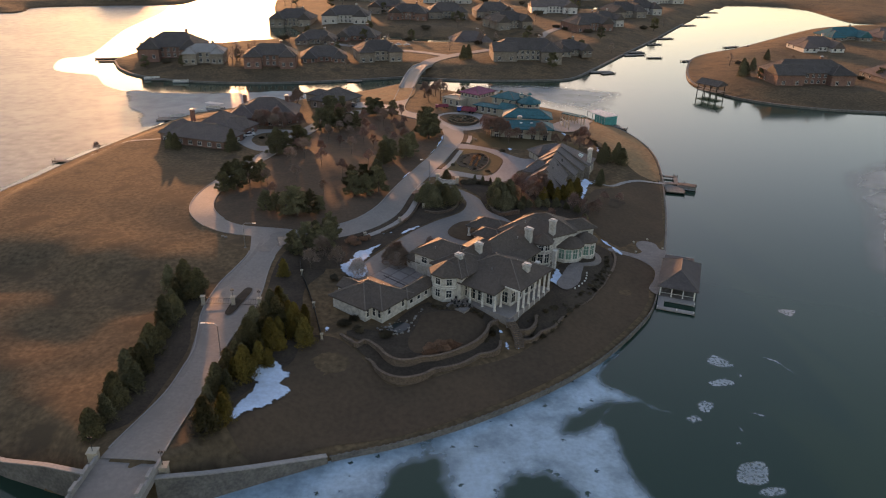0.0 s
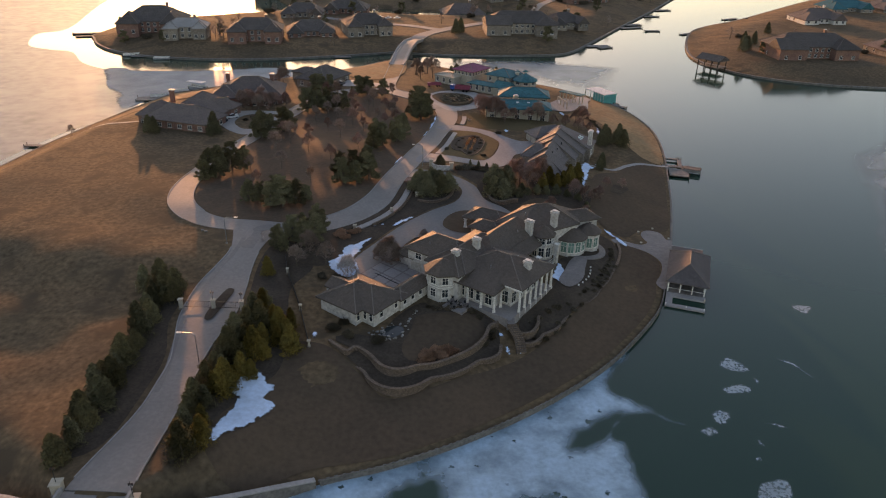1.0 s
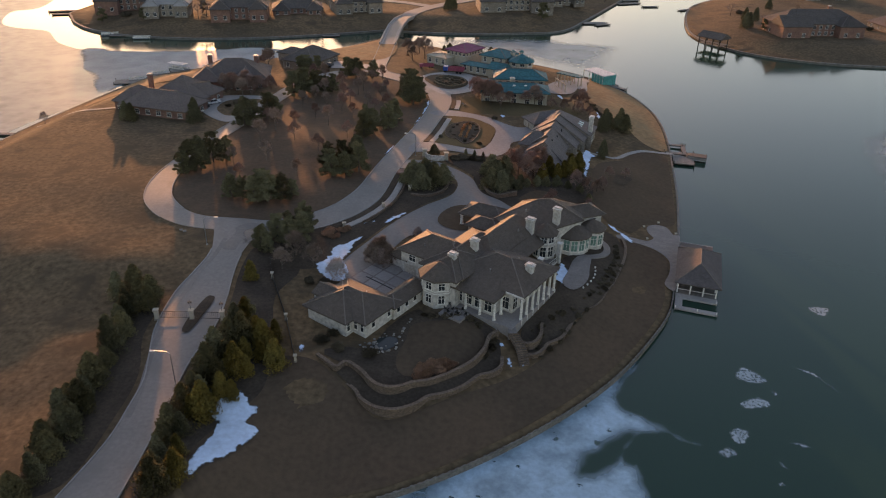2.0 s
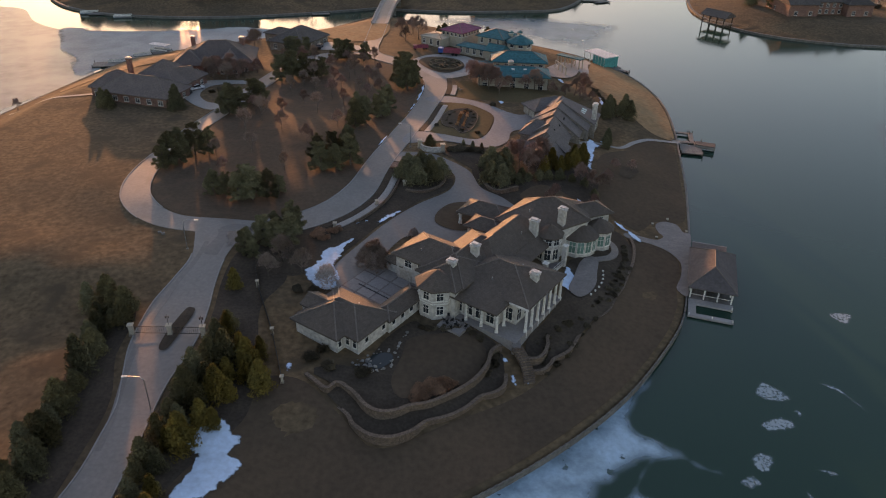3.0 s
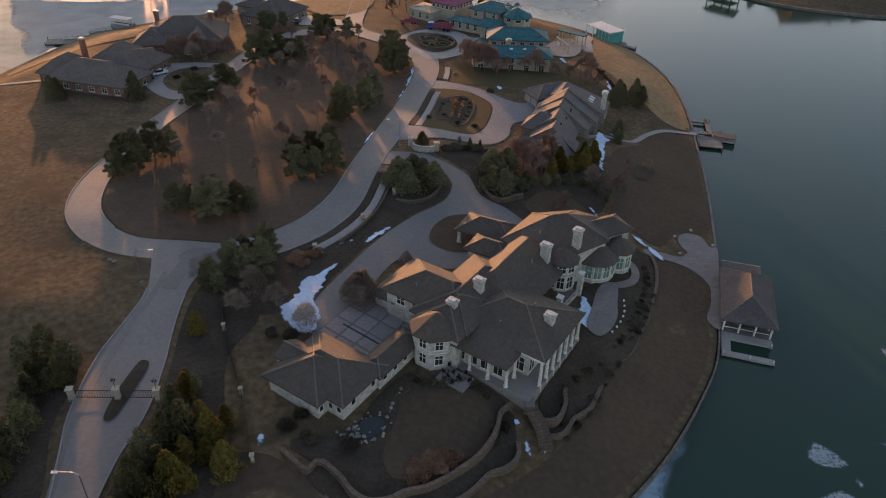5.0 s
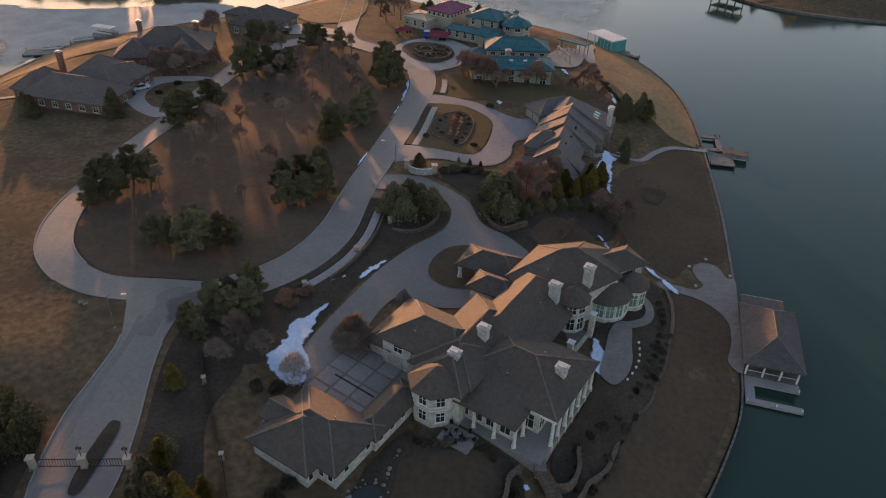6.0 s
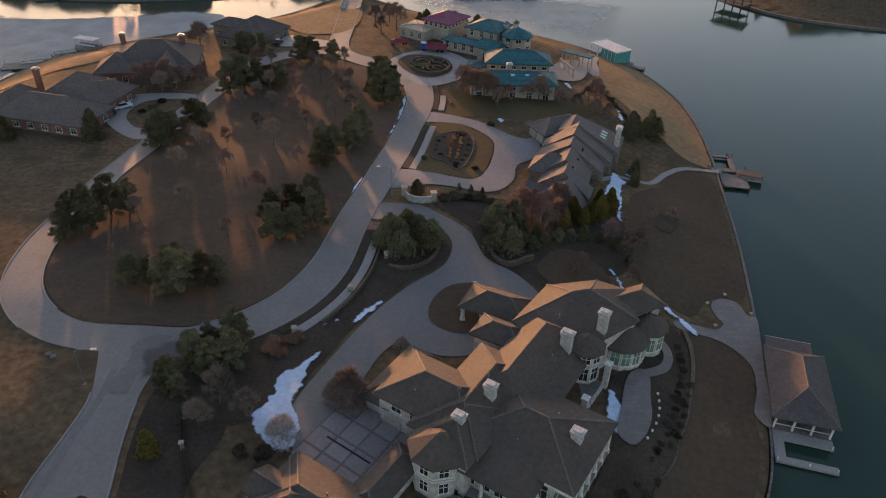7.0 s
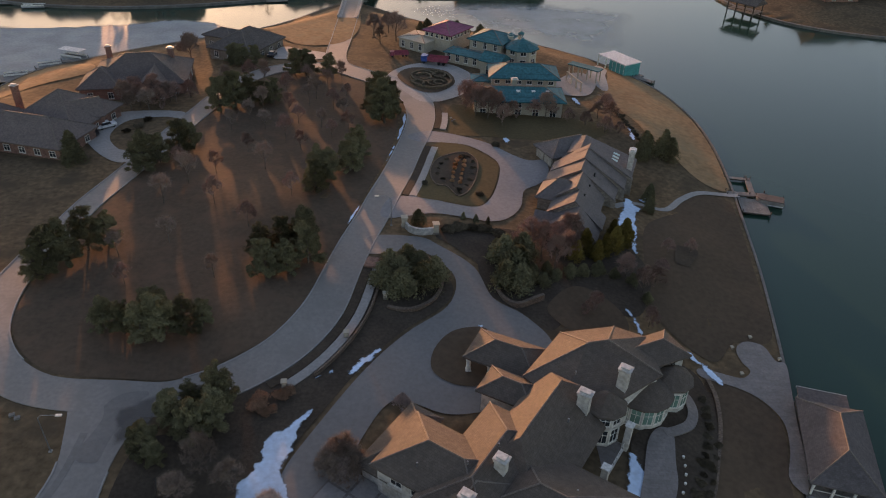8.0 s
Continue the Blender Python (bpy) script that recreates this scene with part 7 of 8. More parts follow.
drape("bed_hillock", smooth([(7.4, 189), (12.8, 184.2), (17.4, 180.5), (24, 188.5), (33, 186), (38, 196), (36, 205), (26, 204), (14, 209), (8.6, 206.8), (6.4, 199)], True, 5), 0.09, MULCH, "dark mulched slope with shrubs between the houses", "planting bed", 1.0)
drape("bed_entry", smooth([(-41.6, 90), (-42.0, 100), (-42.2, 112), (-40.4, 122), (-40.6, 134), (-41.6, 146), (-40.5, 155), (-36, 157), (-30, 148), (-33, 138), (-30.6, 125), (-29.6, 113), (-33, 106), (-36.6, 98), (-38, 88)], True, 4), 0.09, MULCH, "dark leaf-strewn ground under the roadside cedars", "planting bed", 1.0)
drape("bed_entry_west", smooth([(-51.0, 91), (-49.6, 104), (-49.8, 114), (-52.8, 124), (-53.4, 134), (-56, 139), (-60, 136), (-59.5, 124), (-57.5, 110), (-57.5, 96), (-58, 88)], True, 4), 0.09, MULCH, "dark leaf-strewn ground under the roadside cedars", "planting bed", 1.0)
drape("bed_slope", smooth([(-1.0, 204.4), (-0.2, 208.2), (6, 208.6), (12, 208.6), (14.4, 206.6), (12, 200), (9.4, 194), (9.3, 188.6), (8.7, 188.4), (6.7, 195.8), (1.6, 202.0)], True, 4), 0.11, MULCH, "dark mulched slope beside the drive entrance", "planting bed", 0.8)
terrace(smooth([(-9.4, 184.4), (-6.9, 183.6), (-4.4, 184.0), (-1.6, 186.4), (-0.2, 190.4), (-0.6, 193.6)], per=6), (7.6, 7.7, 7.8, 7.9, 8.0), "low curved tan wall round the pines by the drive")
terrace(smooth([(8.9, 192.4), (9.3, 189.2), (10.5, 186.6), (12.5, 185.6), (15.3, 187.2), (17.2, 188.2)], per=6), (7.3, 7.3, 7.3, 7.3, 7.2), "low curved tan wall round the pines on the slope")
drape("lawn_knoll", smooth([(17.4, 184.6), (19.6, 189.6), (23, 192.4), (26.6, 191.6), (30.4, 187), (30.4, 182), (24, 178.6)], True, 5), 0.16, LAWN, "small brown lawn on the knoll", "lawn", 0.7)
drape("bed_court", smooth([(2.2, 240.6), (5.0, 242.2), (7.7, 242.2), (9.5, 238.1), (8.8, 231.3), (6.7, 224.3), (4.4, 221.2), (3.2, 223.0), (2.0, 225.6), (-0.2, 226.4), (-1.2, 230.0), (-1.2, 233.8), (0.0, 238.0)], True, 5), 0.32, MULCH, "dark planting bed inside the horseshoe lawn", "planting bed", 0.6)
drape("meadow", smooth([(-67.2, 190), (-66.2, 180), (-64.2, 175.4), (-60.6, 170.8), (-55, 167.6), (-46, 166.9), (-40, 166.9), (-36.4, 168.8), (-31.2, 172.6), (-26.2, 177.6), (-23.0, 184.4), (-20.4, 195.6), (-16.6, 212), (-12.8, 230), (-9.4, 250), (-9.2, 268), (-14.6, 281.6), (-27, 290), (-42, 289.8),
                  (-51, 280), (-54.8, 264), (-58.8, 246), (-62.8, 228), (-66, 206)], True, 4), 0.07, mat("rough_meadow", (0.125, 0.082, 0.056), (0.100, 0.068, 0.047), 0.95, 0.06, 1.2, 0.9, 4.0, c3=(0.14, 0.086, 0.058), spec=0.1, grain=0.15), "brown dormant meadow inside the loop road", "meadow", 1.5)
for line, st in ((EASTI[:len(EASTI) // 2], 1.6), (smooth([(16.5, 126.6), (20.6, 131.2), (24.6, 137.4), (28.6, 143.2)], per=6), 2.4),
                 (smooth([(15.6, 133), (19.6, 136.6), (24.2, 140.2)], per=6), 2.2), (smooth([(27.4, 144.0), (30.8, 149.4), (34.4, 155.8), (37.4, 162.4), (38.4, 168.6)], per=6), 1.5), (smooth([(30.6, 146.6), (34.4, 153.0), (38.0, 160.0)], per=6), 1.9), (smooth([(6.2, 126), (8.2, 130), (8.2, 128), (5.6, 124)], per=6), 1.2),
                 (smooth([(-4.8, 134.6), (-1, 134.2), (2.6, 134.8), (5.6, 132.6)], per=6), 1.1),
                 (smooth([(51.6, 256), (51, 266), (49.8, 276)], per=6), 1.6)):
    plant(SHRUBS, hedge_row(line, st * 1.25, 0.0, 0.5, 0.85))
plant(SHRUBS, hedge_row(smooth([(0.6, 206.6), (4, 207.4), (8, 207.4), (12, 206.6)], per=6), 1.1, 0.0, 0.8, 1.2))
plant(SHRUBS, [(2.6, 238.6, 0.6), (1.2, 236.6, 0.6), (0.6, 234.2, 0.6), (0.2, 231.4, 0.6), (1.4, 229.0, 0.6), (7.4, 240.4, 0.6), (8.4, 238.0, 0.6), (8.2, 235.0, 0.6), (7.8, 232.2, 0.6), (7.2, 229.2, 0.6), (6.2, 226.6, 0.6), (4.6, 224.4, 0.7), (3.4, 225.8, 0.5), (4.4, 222.8, 0.6), (2.0, 227.4, 0.5)])
plant(SHRUBS, [(-27.4, 143.6, 1.3), (-24.6, 143.4, 1.0), (-20.6, 127.6, 1.2), (-22.4, 125.6, 1.1), (-19.2, 123.6, 1.2), (-13.6, 122.6), (-2.6, 226.4, 0.8), (8.8, 222.8, 0.8), (6.2, 240.2, 0.8), (14.6, 247.6, 0.9), (-70, 252, 1.1), (-72, 249.4), (-69, 256)])
FAR_TREES = [(FAR.uniform(-180, -45), FAR.uniform(400, 470), 1.0) for _ in range(26)] + [(FAR.uniform(-130, 60), FAR.uniform(470, 680), 1.2) for _ in range(48)] + [(FAR.uniform(10, 120), FAR.uniform(425, 620), 1.2) for _ in range(34)]
FAR_TREES += [(FAR.uniform(160, 300), FAR.uniform(390, 470), 1.0) for _ in range(22)] + [(FAR.uniform(80, 190), FAR.uniform(620, 800), 1.4) for _ in range(22)] + [(FAR.uniform(-200, 150), FAR.uniform(700, 1000), 1.6) for _ in range(40)]
ok = [p for p in FAR_TREES if ground(np.array([p[0]]), np.array([p[1]]))[1][0] > 6]
# The five listed trees are added to block sun between two houses onto the ice.
plant(FARBARE, ok[::2] + [(-128, 412, 1.5), (-132.5, 420, 1.5), (-125, 424, 1.4), (-130, 405, 1.3), (-135, 412, 1.4)])
plant(FARPINE, ok[1::4], 0.7, 1.0)
plant(SHRUBS, ok[3::4], 1.8, 2.6, label="dark shrub across the water")
plant(ROUND, [(17.6, 192.0, 0.6), (20.2, 194.2, 0.65), (22.8, 195.4, 0.6), (25.4, 196.0, 0.65), (28.2, 196.6, 0.7), (31.2, 196.0, 0.6), (34.2, 194.6, 0.55), (35.8, 190.2, 0.5), (18.6, 195.6, 0.6), (15.8, 194.0, 0.7)], label="low dark evergreen shrub on the slope")
for src in [GLOBE] + FARBARE + FARPINE + BUSH + SPRUCE + PINES + CEDARS + GOLD + ROUND + BARE + RED + PALE + SHRUBS + REDSHRUB + PLUME:
    for o in (*src.children_recursive, src):
        bpy.data.objects.remove(o)


def knot_hedge(cx, cy, rx, ry, turn, gap):
    """A low clipped hedge bent round an oval, open over gap degrees."""
    a = np.radians(np.linspace(turn, turn + 360 - gap, 22))
    pts = np.stack([cx + rx * np.cos(a), cy + ry * np.sin(a)], -1)
    ob = part("knot_hedge", ribbon(pts, 0.55, 0.95, 0.8), HEDGE)
    tagged(ob, "low clipped dark hedge curling through the round bed", "hedge", "knot garden hedges")


for cx, cy, rx, ry, turn, gap in ((0.0, 290.2, 6.0, 7.4, 200, 70), (-1.8, 292.0, 3.6, 4.4, 20, 60), (2.2, 287.6, 3.0, 3.6, 160, 80), (-1.8, 292.0, 2.0, 2.6, 240, 70), (2.4, 287.4, 1.4, 1.8, 0, 60), (2.6, 293.8, 1.8, 2.2, 90, 70), (-3.4, 286.4, 1.5, 1.8, 300, 60)):
    knot_hedge(cx, cy, rx, ry, turn, gap)


# ---- snow, ice, small things ----
def ragged(pts, amount, seed, per=8):
    p = smooth(pts, True, per)
    c = p.mean(0)
    out = []
    for k, q in enumerate(p):
        n = noise.noise((q[0] * 0.9, q[1] * 0.9, seed)) + 0.6 * noise.noise((q[0] * 2.6, q[1] * 2.6, seed))
        d = (q - c) / (np.linalg.norm(q - c) + 1e-6)
        out.append(q + d * n * amount)
    return np.array(out)


for k, (pts, amt) in enumerate((
        ([(-32.0, 111.2), (-30.8, 109.4), (-29.0, 107.9), (-29.8, 105.8), (-28.0, 103.5), (-28.8, 101.2), (-31.0, 98.2), (-33.4, 95.4), (-35.4, 92.6), (-36.0, 97.0), (-34.6, 101.6), (-35.1, 104.3), (-36.4, 105.7), (-36.0, 108.6), (-33.5, 110.4)], 0.7),
        ([(-18.6, 163.6), (-20.0, 160.3), (-20.6, 158.3), (-20.7, 155.6), (-21.6, 152.5), (-20.7, 149.6), (-20.0, 146.9), (-21.2, 144.2), (-23.8, 144.0), (-26.4, 147.5), (-27.2, 149.9), (-25.4, 152.7), (-24.8, 157.1), (-22.9, 159.3), (-21.3, 160.8)], 0.35),
        ([(-9.6, 174.8), (-11.0, 174.8), (-13.0, 172.6), (-14.8, 170.0), (-14.6, 168.4), (-11.8, 171.4)], 0.3), ([(-18.4, 169.8), (-18.9, 169.4), (-19.6, 168.2), (-18.8, 168.6)], 0.2), ([(-25.9, 124.2), (-25.0, 124.0), (-25.0, 121.8), (-25.8, 122.0)], 0.15), ([(-28.8, 111.4), (-27.6, 111.6), (-27.9, 110.7)], 0.3),
        ([(41.6, 176.4), (43.4, 172.6), (42.6, 171.4), (39.8, 176.2), (38.2, 179.0), (39.2, 179.6)], 0.35), ([(36.1, 214.2), (38.3, 219.8), (39.4, 222.6), (40.6, 225.6), (42.4, 225.8), (42.2, 223.0), (43.8, 221.8), (41.8, 219.2), (40.6, 215.5), (39.6, 211.2), (38.3, 207.0), (37.4, 203.0), (36.4, 204.0), (36.8, 209.0), (35.8, 211.8)], 0.4),
        ([(44.2, 226.6), (45.6, 228.2), (46.6, 227.6), (45.2, 225.2)], 0.4), ([(50.6, 262.6), (51.4, 259.6), (50.8, 254.8), (49.6, 255.2), (49.9, 259.4)], 0.25),
        ([(30.8, 188.2), (31.6, 187.8), (32.8, 185.4), (33.2, 182.0), (32.2, 181.6), (31.8, 185.0)], 0.15), ([(21.8, 149.2), (22.8, 153.0), (24.0, 156.8), (25.4, 153.4), (25.2, 149.6), (24.0, 147.0)], 0.3), ([(12.6, 124.8), (13.8, 124.6), (13.2, 123.4)], 0.2), ([(10.2, 126.6), (10.8, 126.4), (11.4, 123.4), (10.6, 123.6)], 0.2),
        ([(8.8, 129.0), (10.2, 129.4), (10.4, 128.0), (9.0, 128.0)], 0.25), ([(17.2, 251.8), (18.6, 250.2), (17.6, 248.6), (16.6, 250.0)], 0.15), ([(39.6, 283.4), (41.2, 283.2), (41.6, 277.6), (40.4, 279.0)], 0.3), ([(-17.6, 169.8), (-16.8, 170.2), (-17.4, 168.6)], 0.2),
        ([(4.6, 180.2), (6.0, 180.4), (5.6, 179.6)], 0.15))):
    drape("snow_patch", ragged(pts, amt * 1.5, k), 0.34, PATCHY, "melting patch of old snow on the ground", "snow", 0.3, kind="stuff", jag=0.05, seed=k, rim=0.9)
edge = offset_line(AVENUE, 0.55)
for a, b in ((207, 216), (236, 246), (248, 268)):
    seg = [p for p in edge if a < p[1] < b]
    w = [0.12 + (0.75 if p[1] > 248 else 0.35) * max(0.0, 0.4 + noise.noise((p[0], p[1] * 0.22, 3))) * min(1.0, (p[1] - a) / 2, (b - p[1]) / 2) for p in seg]
    drape("snow_bank", np.vstack([[(p[0] + 0.2, p[1]) for p in seg], [(p[0] - c, p[1] + 0.1) for p, c in zip(seg, w)][::-1]]), 0.2, PATCHY, "thin melting snow bank along the kerb", "snow", 0.2, kind="stuff", jag=0.03, seed=int(a), rim=0.3)

ICE_S = ragged([(-40, 84.0), (-22, 97), (-12, 101.6), (0, 107.2), (13, 117.5), (24, 127.6), (33, 139), (38.6, 133.5), (36.0, 127.8), (32.2, 121.6), (30.4, 116.6), (33.4, 114.0), (37.4, 111.6), (42.2, 106.2), (37.2, 106.6), (33.6, 108.6), (30.6, 107.6), (28.6, 104.8),
                (29.8, 102.0), (30.6, 99.0), (31.0, 95.0), (32.0, 90), (33.6, 84), (32, 70), (-20, 64), (-38, 70)], 0.8, 4, 6)
MELTED = [ragged(p, 1.6, 3, 6) for p in ([(22.4, 104.1), (25.9, 107.5), (28.6, 109.0), (26.8, 105.3), (22.6, 102.0), (20.6, 101.4)], [(-9.4, 80.0), (-8.4, 87.3), (-5.8, 90.7), (-3.1, 91.2), (-1.6, 89.0), (0.2, 85.3), (0.0, 80.0)], [(8.6, 82.0), (10.9, 88.4), (14.1, 89.3), (17.1, 87.8), (18.6, 85.0), (18.0, 80.0)])]
drape("ice_sheet", ICE_S, 0, ICE, "snow-dusted broken ice along the south shore", "ice", 0.6, kind="structure", base=0.025, rim=3.0, melted=MELTED)
for k, pts in enumerate(([(51.0, 125.0), (53.8, 128.2), (56.4, 125.6), (56.8, 123.0), (53.2, 122.9)], [(49.4, 118.2), (53.6, 119.6), (55.2, 117.8), (54.4, 116.4), (50.0, 116.0)], [(56.0, 121.4), (57.8, 120.8), (56.3, 118.6)],
                         [(45.0, 110.6), (46.9, 112.0), (49.0, 110.9), (47.5, 107.8), (45.2, 107.9)], [(41.6, 106.2), (44.2, 107.4), (45.6, 105.3), (42.5, 104.5)], [(47.4, 94.4), (52.2, 95.6), (51.8, 90.6), (48.4, 88.9), (45.9, 90.6)],
                         [(48.6, 88.9), (53.3, 89.8), (52.6, 87.3), (48.8, 87.0)], [(74.6, 149.0), (79.4, 148.4), (77.0, 144.8), (74.8, 146.0)], [(54.2, 109.0), (57.6, 108.2), (56.8, 107.0), (54.6, 107.8)], [(50.8, 104.6), (52.0, 104.0), (51.6, 102.4), (50.6, 103.0)],
                         [(57.6, 102.8), (59.7, 103.6), (59.2, 102.4)], [(62.8, 128.6), (66.6, 126.4), (68.6, 121.0), (67.6, 121.2), (65.8, 125.0), (62.8, 127.6)], [(48.2, 99.8), (50.0, 100.4), (50.6, 99.2), (48.8, 98.9)], [(45.6, 103.6), (46.8, 103.2), (46.2, 102.4)])):
    drape("ice_floe", ragged(pts, 0.35, k + 40, 5), 0, FLOE, "small pale ice floe adrift on the lake", "ice floe", 0.25, kind="stuff", base=0.03, rim=0.7)
GREYICE = mat("grey_lake_ice", (0.25, 0.245, 0.235), (0.20, 0.198, 0.195), 0.38, 0.012, 0.2, 0.2, 0.6, c3=(0.285, 0.28, 0.27), spec=0.08)
drape("ice_west", smooth([(-127, 290), (-140, 250), (-146, 205), (-146, 150), (-190, 100), (-900, 120), (-1000, 1000), (-640, 1150), (-420, 820), (-300, 745), (-262, 560), (-236, 456), (-245, 438), (-233, 405), (-216, 394), (-202, 390), (-186, 367), (-170, 354), (-160, 350), (-150, 326)], True, 5), 0, GREYICE, "smooth grey ice over the western lake", "ice", 6.0, base=0.02)
drape("ice_channel", ragged([(-168, 356), (-140, 352), (-112, 359), (-86, 366), (-72, 352), (-90, 334), (-112, 318), (-126, 300), (-132, 288), (-150, 318)], 1.5, 9), 0, WETICE, "thin wet grey ice near the western docks", "ice", 2.0, base=0.03, rim=5.0)
drape("ice_north", ragged([(-12, 390), (30, 400), (84, 388), (74, 352), (60, 338), (38, 350), (8, 370)], 2.0, 10), 0, THINICE, "thin grey ice in the northern channel", "ice", 2.0, base=0.02, rim=14.0)
drape("ice_east", ragged([(210, 290), (150, 264), (132, 236), (121, 204), (109, 166), (150, 140), (260, 180)], 2.0, 12), 0, THINICE, "thin grey ice out on the eastern lake", "ice", 3.0, base=0.02, rim=8.0)

# pond with a rim of boulders and a stream bed
drape("pond", smooth([(-13.2, 124.6), (-12.0, 127.2), (-9.6, 127.6), (-9.0, 125.8), (-11.2, 123.8)], True, 5), 0.2, liquid("pond_water", (0.04, 0.05, 0.05), 0.08, 0.1, 3.0), "small dark garden pond", "pond", 0.4)
rr = random.Random(3)


def boulder(seed, r):
    bm = bmesh.new()
    bmesh.ops.create_icosphere(bm, subdivisions=1, radius=r)
    q = random.Random(seed)
    for v in bm.verts:
        v.co *= q.uniform(0.7, 1.15)
        v.co.z *= 0.6
    return mesh_of("boulder", bm, ROCK)


ROCKS = [boulder(k, 0.3) for k in range(4)]
rim_line = np.vstack([resample(np.vstack([smooth([(-13.4, 124.4), (-12.2, 127.6), (-9.4, 128.0), (-8.6, 125.8), (-11.2, 123.4)], True, 5)]), 0.62), resample([(-9.0, 128.2), (-7.8, 130.4), (-7.2, 133.4)], 0.7), resample([(-13.0, 124.0), (-14.6, 124.6), (-13.8, 126.4)], 0.8)])
for p in np.vstack([rim_line, [(rr.gauss(-13.0, 0.9), rr.gauss(124.6, 0.7)) for _ in range(22)]]):
    b = part("boulder", ROCKS[rr.randrange(4)], None, None, "", pose(p[0] + rr.uniform(-0.45, 0.45), p[1] + rr.uniform(-0.45, 0.45), gz(p[0], p[1]) + 0.25, 0, 0, rr.uniform(0, 360)) @ Matrix.Scale(rr.uniform(0.5, 1.3), 4))
    tagged(b, "tan weathered boulder at the pond's edge", "boulder", "pond boulders")

# garden stairs and the path from the porch
stairs = thing("garden_stairs", "curved pale stone steps down through the terraces", "stairs", kind="structure")
sm = mesh_of("step", box(-0.95, 0.95, -0.21, 0.25, -0.6, 0.0), STONEWALL)
for k in range(14):
    f = k / 13
    x, y = 11.8 + 1.6 * f + 0.5 * math.sin(f * 3), 129.6 - 5.2 * f
    part("step", sm, None, stairs, "", pose(x, y, 4.9 - 2.7 * f, 0, 0, 14))
pathm = part("path_porch", ribbon(smooth([(12.4, 134.4), (11.8, 132.4), (11.6, 129.8)], per=5), 1.5, 0, 1.6, base=np.linspace(5.1, 4.95, 11)), FLAG)
tagged(pathm, "paved path from the porch to the stairs", "path", kind="structure")
drape("patio_house", smooth([(24.9, 145.9), (23.2, 148.0), (24.9, 152.6), (27.2, 158.6), (29.4, 161.0), (31.2, 160.2), (30.0, 155), (29.2, 151.4), (27.4, 148)], True, 4), 0.5, FLAG, "curved paved patio behind the mansion", "patio", 0.5)
bow_walk = part("path_bow", ribbon(smooth([(30.0, 160.0), (32.2, 160.7), (34.3, 162.0), (35.6, 164.4), (35.8, 167.2), (35.0, 169.4)], per=6), 1.5, 0.55, 0.8), FLAG)
tagged(bow_walk, "narrow curved paved walk round the bow rooms", "path", kind="structure")
light_mesh = mesh_of("bollard", tube((0, 0, -0.2), (0, 0, 0.4), 0.14, 0.2, 8), TRIM)
for k in range(7):
    f = k / 6
    x, y = 31.4 - 4.0 * f + 0.9 * math.sin(f * 3.1), 156.0 - 8.6 * f
    b = part("stone_bollard", light_mesh, None, None, "", pose(x, y, gz(x, y) + 0.2))
    tagged(b, "short pale round bollard edging the patio", "bollard", "patio bollards")

# terrace furniture by the tower
tq = hp(3.6, -3.4)
part_floor = part("terrace_tower", box(-2.4, 2.4, -1.6, 1.6, 4.2, 5.35), PAVER, None, "", pose(tq[0], tq[1], 0, 0, 0, MROT))
tagged(part_floor, "small paved terrace beside the tower", "terrace", kind="structure")
for i, (a, b) in enumerate(((-1.5, 0.6), (0.0, -0.6), (1.4, 0.6))):
    m = pose(tq[0], tq[1], 5.35, 0, 0, MROT) @ pose(a, b, 0)
    t = thing("patio_table", "round white patio table on the terrace", "table", m, "terrace tables")
    part("tabletop", tube((0, 0, 0.7), (0, 0, 0.75), 0.38, 0.38, 14), DECK, t)
    part("pedestal", tube((0, 0, 0), (0, 0, 0.7), 0.06, 0.05, 8), BLACKMETAL, t)
    for s in range(3):
        an = s * 2.1 + i
        c = thing("patio_chair", "dark metal chair beside a round table", "chair", m @ pose(0.8 * math.cos(an), 0.8 * math.sin(an), 0, 0, 0, math.degrees(an)), "terrace chairs")
        part("seat", box(-0.22, 0.22, -0.22, 0.22, 0.42, 0.47), BLACKMETAL, c)
        part("backrest", box(0.18, 0.23, -0.22, 0.22, 0.47, 0.95), BLACKMETAL, c)
        for sx in (-0.18, 0.18):
            for sy in (-0.18, 0.18):
                part("leg", box(sx - 0.02, sx + 0.02, sy - 0.02, sy + 0.02, 0, 0.42), BLACKMETAL, c)

# western shore walk with a leaning palm-shaped ornament, hydrants and boxes in the field
drape("path_west", np.vstack([offset_line(smooth([(-132.5, 243), (-128, 241.6), (-120.4, 242.6), (-107, 247)], per=6), 0.7), offset_line(smooth([(-132.5, 243), (-128, 241.6), (-120.4, 242.6), (-107, 247)], per=6), -0.7)[::-1]]), 0.16, SIDEWALK, "pale curved walk near the west shore", "path", 0.5)
bare = bare_tree(97, 4.2, TWIG, "small leafless tree at the west shore walk", 0.9, 3, 0.1)
bare.matrix_basis = pose(-131.4, 246.2, gz(-131.4, 246.2), 0, 0, 40)
for x, y in ((-57.8, 160.1), (-56.9, 159.6)):
    b = part("utility_box", box(-0.35, 0.35, -0.25, 0.25, -0.1, 0.3), DECK, None, "", pose(x, y, gz(x, y), 0, 0, 20))
    tagged(b, "low grey utility box in the field grass", "utility box", "utility boxes")
for x, y in ((4.6, 262.6), (5.4, 261.6), (4.8, 260.8)):
    b = part("garden_stone", ROCKS[1], None, None, "", pose(x, y, gz(x, y) + 0.3) @ Matrix.Scale(1.2, 4))
    tagged(b, "pale garden boulder on the lawn", "boulder", "lawn boulders")
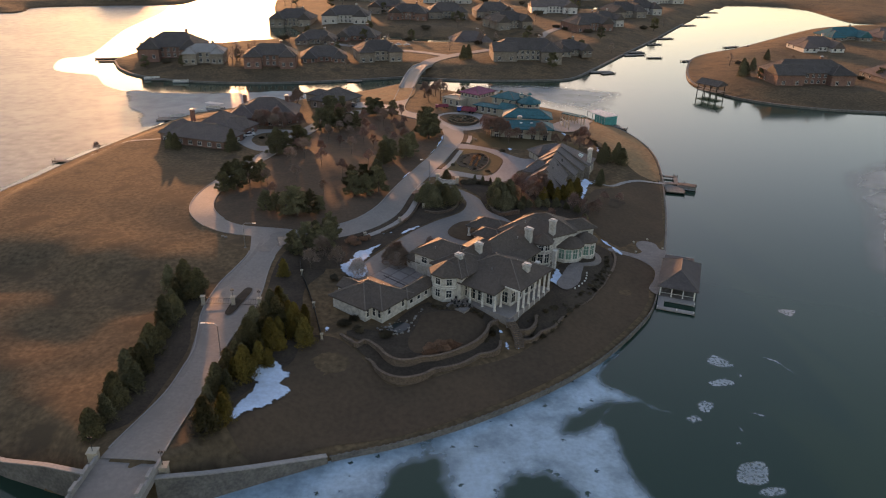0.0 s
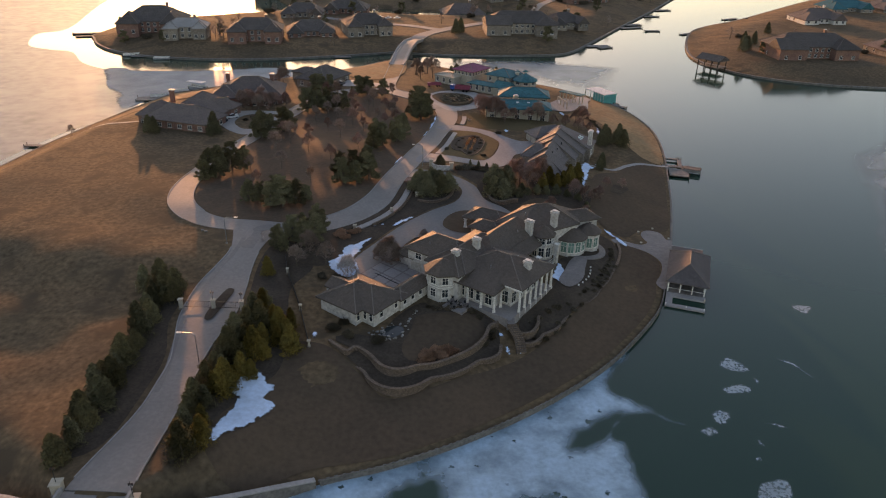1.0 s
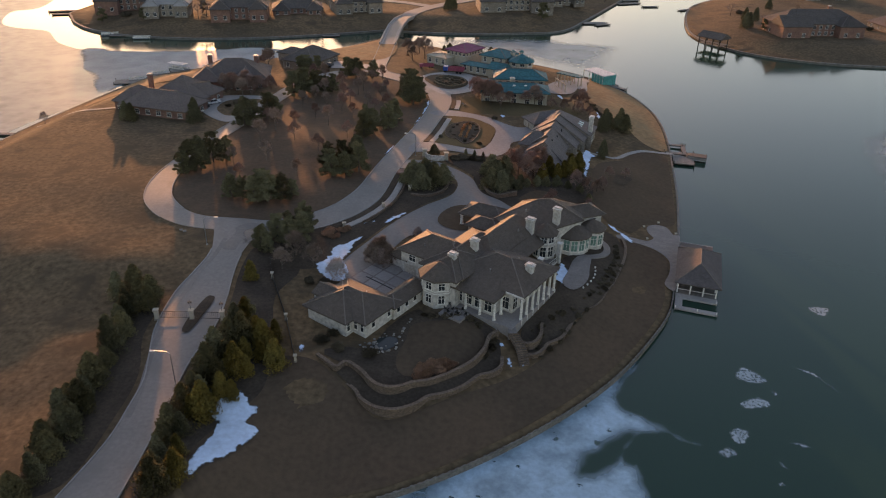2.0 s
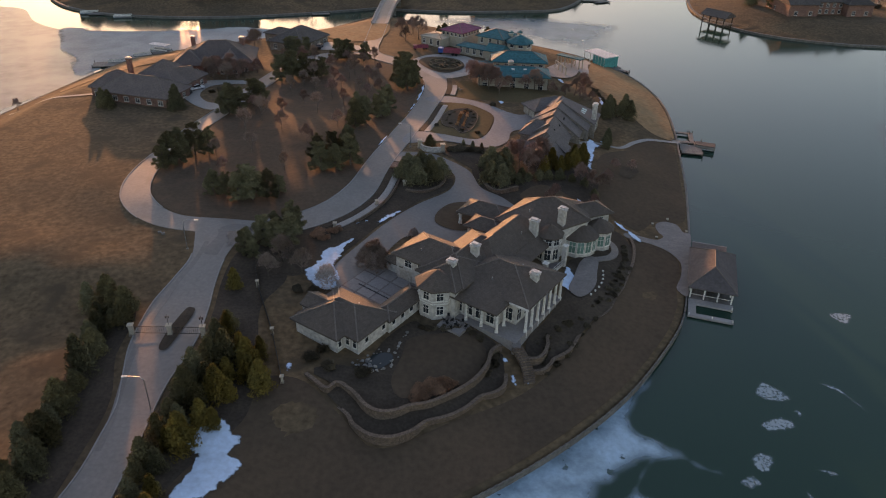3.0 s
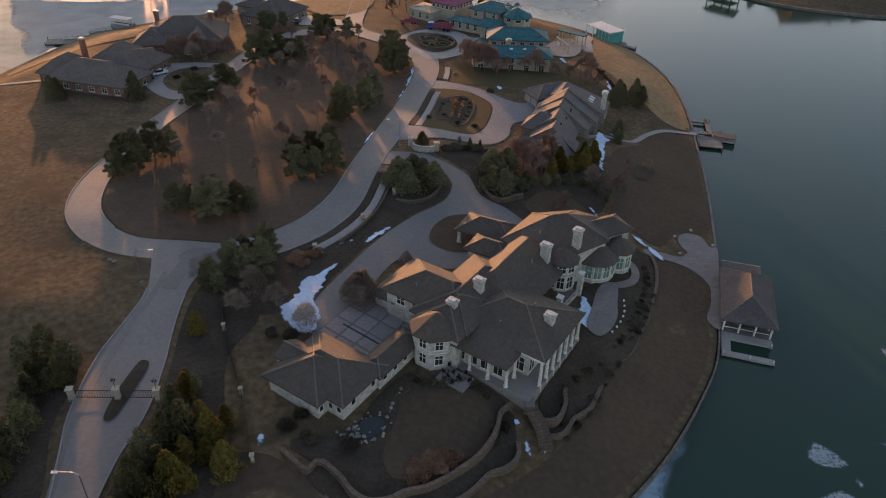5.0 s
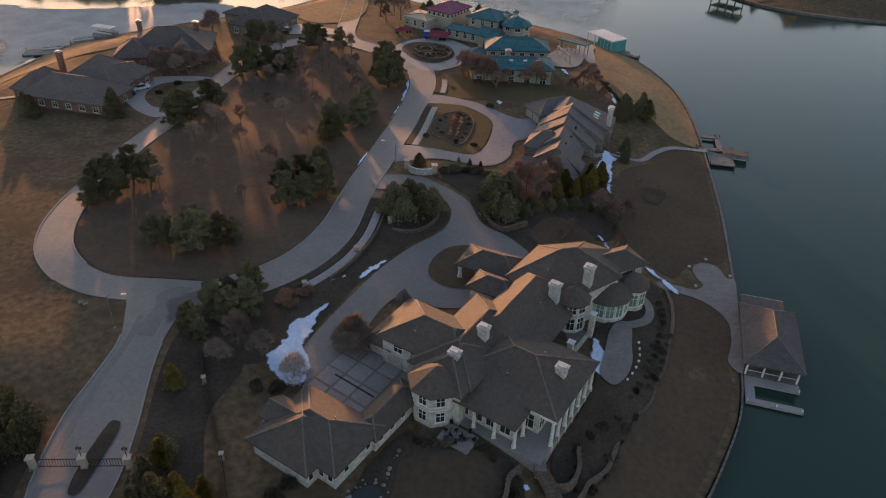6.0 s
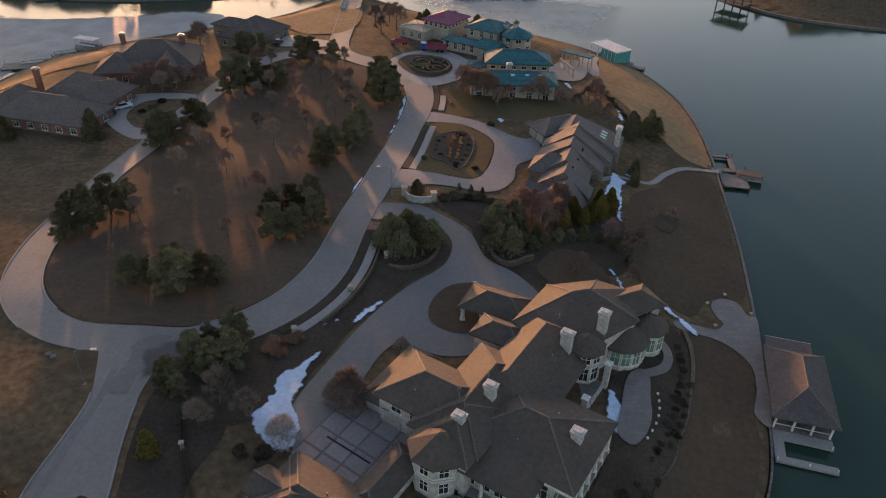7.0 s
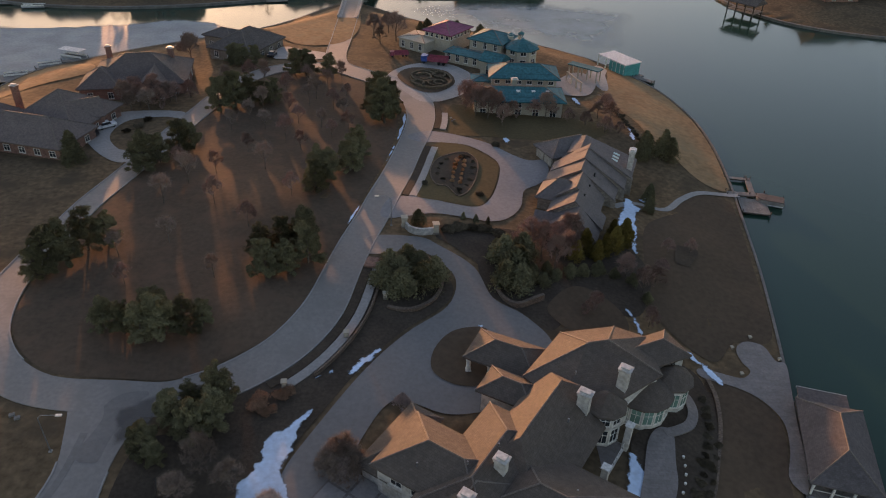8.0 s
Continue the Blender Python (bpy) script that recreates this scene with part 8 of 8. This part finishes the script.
edge_bed = part("bed_edging", ribbon(smooth([(2.2, 240.6), (5.0, 242.2), (7.7, 242.2), (9.5, 238.1), (8.8, 231.3), (6.7, 224.3), (4.4, 221.2), (3.2, 223.0), (2.0, 225.6), (-0.2, 226.4), (-1.2, 230.0), (-1.2, 233.8), (0.0, 238.0), (2.2, 240.6)], per=6), 0.2, 0.40, 0.5), STONEWALL)
tagged(edge_bed, "pale stone edging round the planting bed", "edging", kind="structure")
planter = part("road_planter", box(-1.0, 1.0, -1.4, 1.4, -0.5, 0.6), BRICK, None, "", pose(-12.4, 195.0, gz(-12.4, 195), 0, 0, -12))
tagged(planter, "low brick planter on the verge", "planter")

drape("road_patch", ragged([(-45.2, 163.6), (-46.4, 161.8), (-46.0, 160.1), (-46.2, 157.7), (-46.6, 156.3), (-47.2, 154.6), (-47.0, 152.7), (-44.4, 152.7), (-44.0, 155.3), (-43.4, 158.1), (-42.0, 160.6), (-42.5, 162.1), (-41.4, 164.2), (-43.6, 164.4)], 0.35, 8, 4), 0.135, DAMP, "darker damp stretch of concrete at the junction", "road patch", 0.4)
# meltwater running along the entry road and at the junction
MELT = broken_ice("wet_road", (0.105, 0.090, 0.078), 0.60, 0.95, 0.4, 0.2, 0.7)
for k, pts in enumerate(([(-44.6, 160.6), (-42.6, 163.0), (-38.4, 165.4), (-33.0, 167.4), (-32.2, 166.0), (-35.4, 163.6), (-38.0, 161.4), (-41.2, 156.8), (-43.4, 154.6), (-44.0, 157.4)],)):
    drape("meltwater", ragged(pts, 0.6, k + 70, 5), 0.15, MELT, "shallow meltwater running over the concrete road", "puddle", 0.3, kind="stuff", rim=1.1)

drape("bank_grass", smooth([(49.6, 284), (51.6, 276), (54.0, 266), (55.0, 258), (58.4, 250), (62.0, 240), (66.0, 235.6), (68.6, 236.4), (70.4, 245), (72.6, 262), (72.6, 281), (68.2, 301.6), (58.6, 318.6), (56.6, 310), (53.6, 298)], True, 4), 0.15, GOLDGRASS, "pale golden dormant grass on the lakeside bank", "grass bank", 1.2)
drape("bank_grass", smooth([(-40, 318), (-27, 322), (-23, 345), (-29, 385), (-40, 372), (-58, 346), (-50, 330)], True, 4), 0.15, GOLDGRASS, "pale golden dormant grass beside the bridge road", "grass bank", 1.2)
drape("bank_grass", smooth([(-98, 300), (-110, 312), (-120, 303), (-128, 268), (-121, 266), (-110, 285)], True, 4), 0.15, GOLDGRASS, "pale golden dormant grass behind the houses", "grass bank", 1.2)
drape("lawn_villa", smooth([(3.4, 254), (14, 252.4), (26, 251), (38, 253), (45, 260), (41, 266), (30, 267), (14, 267), (8, 272), (4.4, 270)], True, 4), 0.07, GREENLAWN, "dark olive lawn before the villa", "lawn", 1.0)
gutter = part("gutter", ribbon(smooth([(-47.6, 104), (-48.3, 111.5), (-50.0, 122), (-50.5, 131.5), (-49.4, 143.6), (-47.8, 151), (-47.4, 157)], per=8), 0.9, 0.125, 0.06), DAMP)
tagged(gutter, "damp darker concrete gutter along the entry road", "gutter", kind="structure")
drape("bed_lawn", [(44.1, 201.3), (45.2, 204.6), (46.4, 207.7), (50.6, 208.0), (50.9, 206.6), (49.0, 203.6), (47.1, 200.9)], 0.2, MULCH, "dark bed cut into the eastern lawn", "planting bed", 0.6)
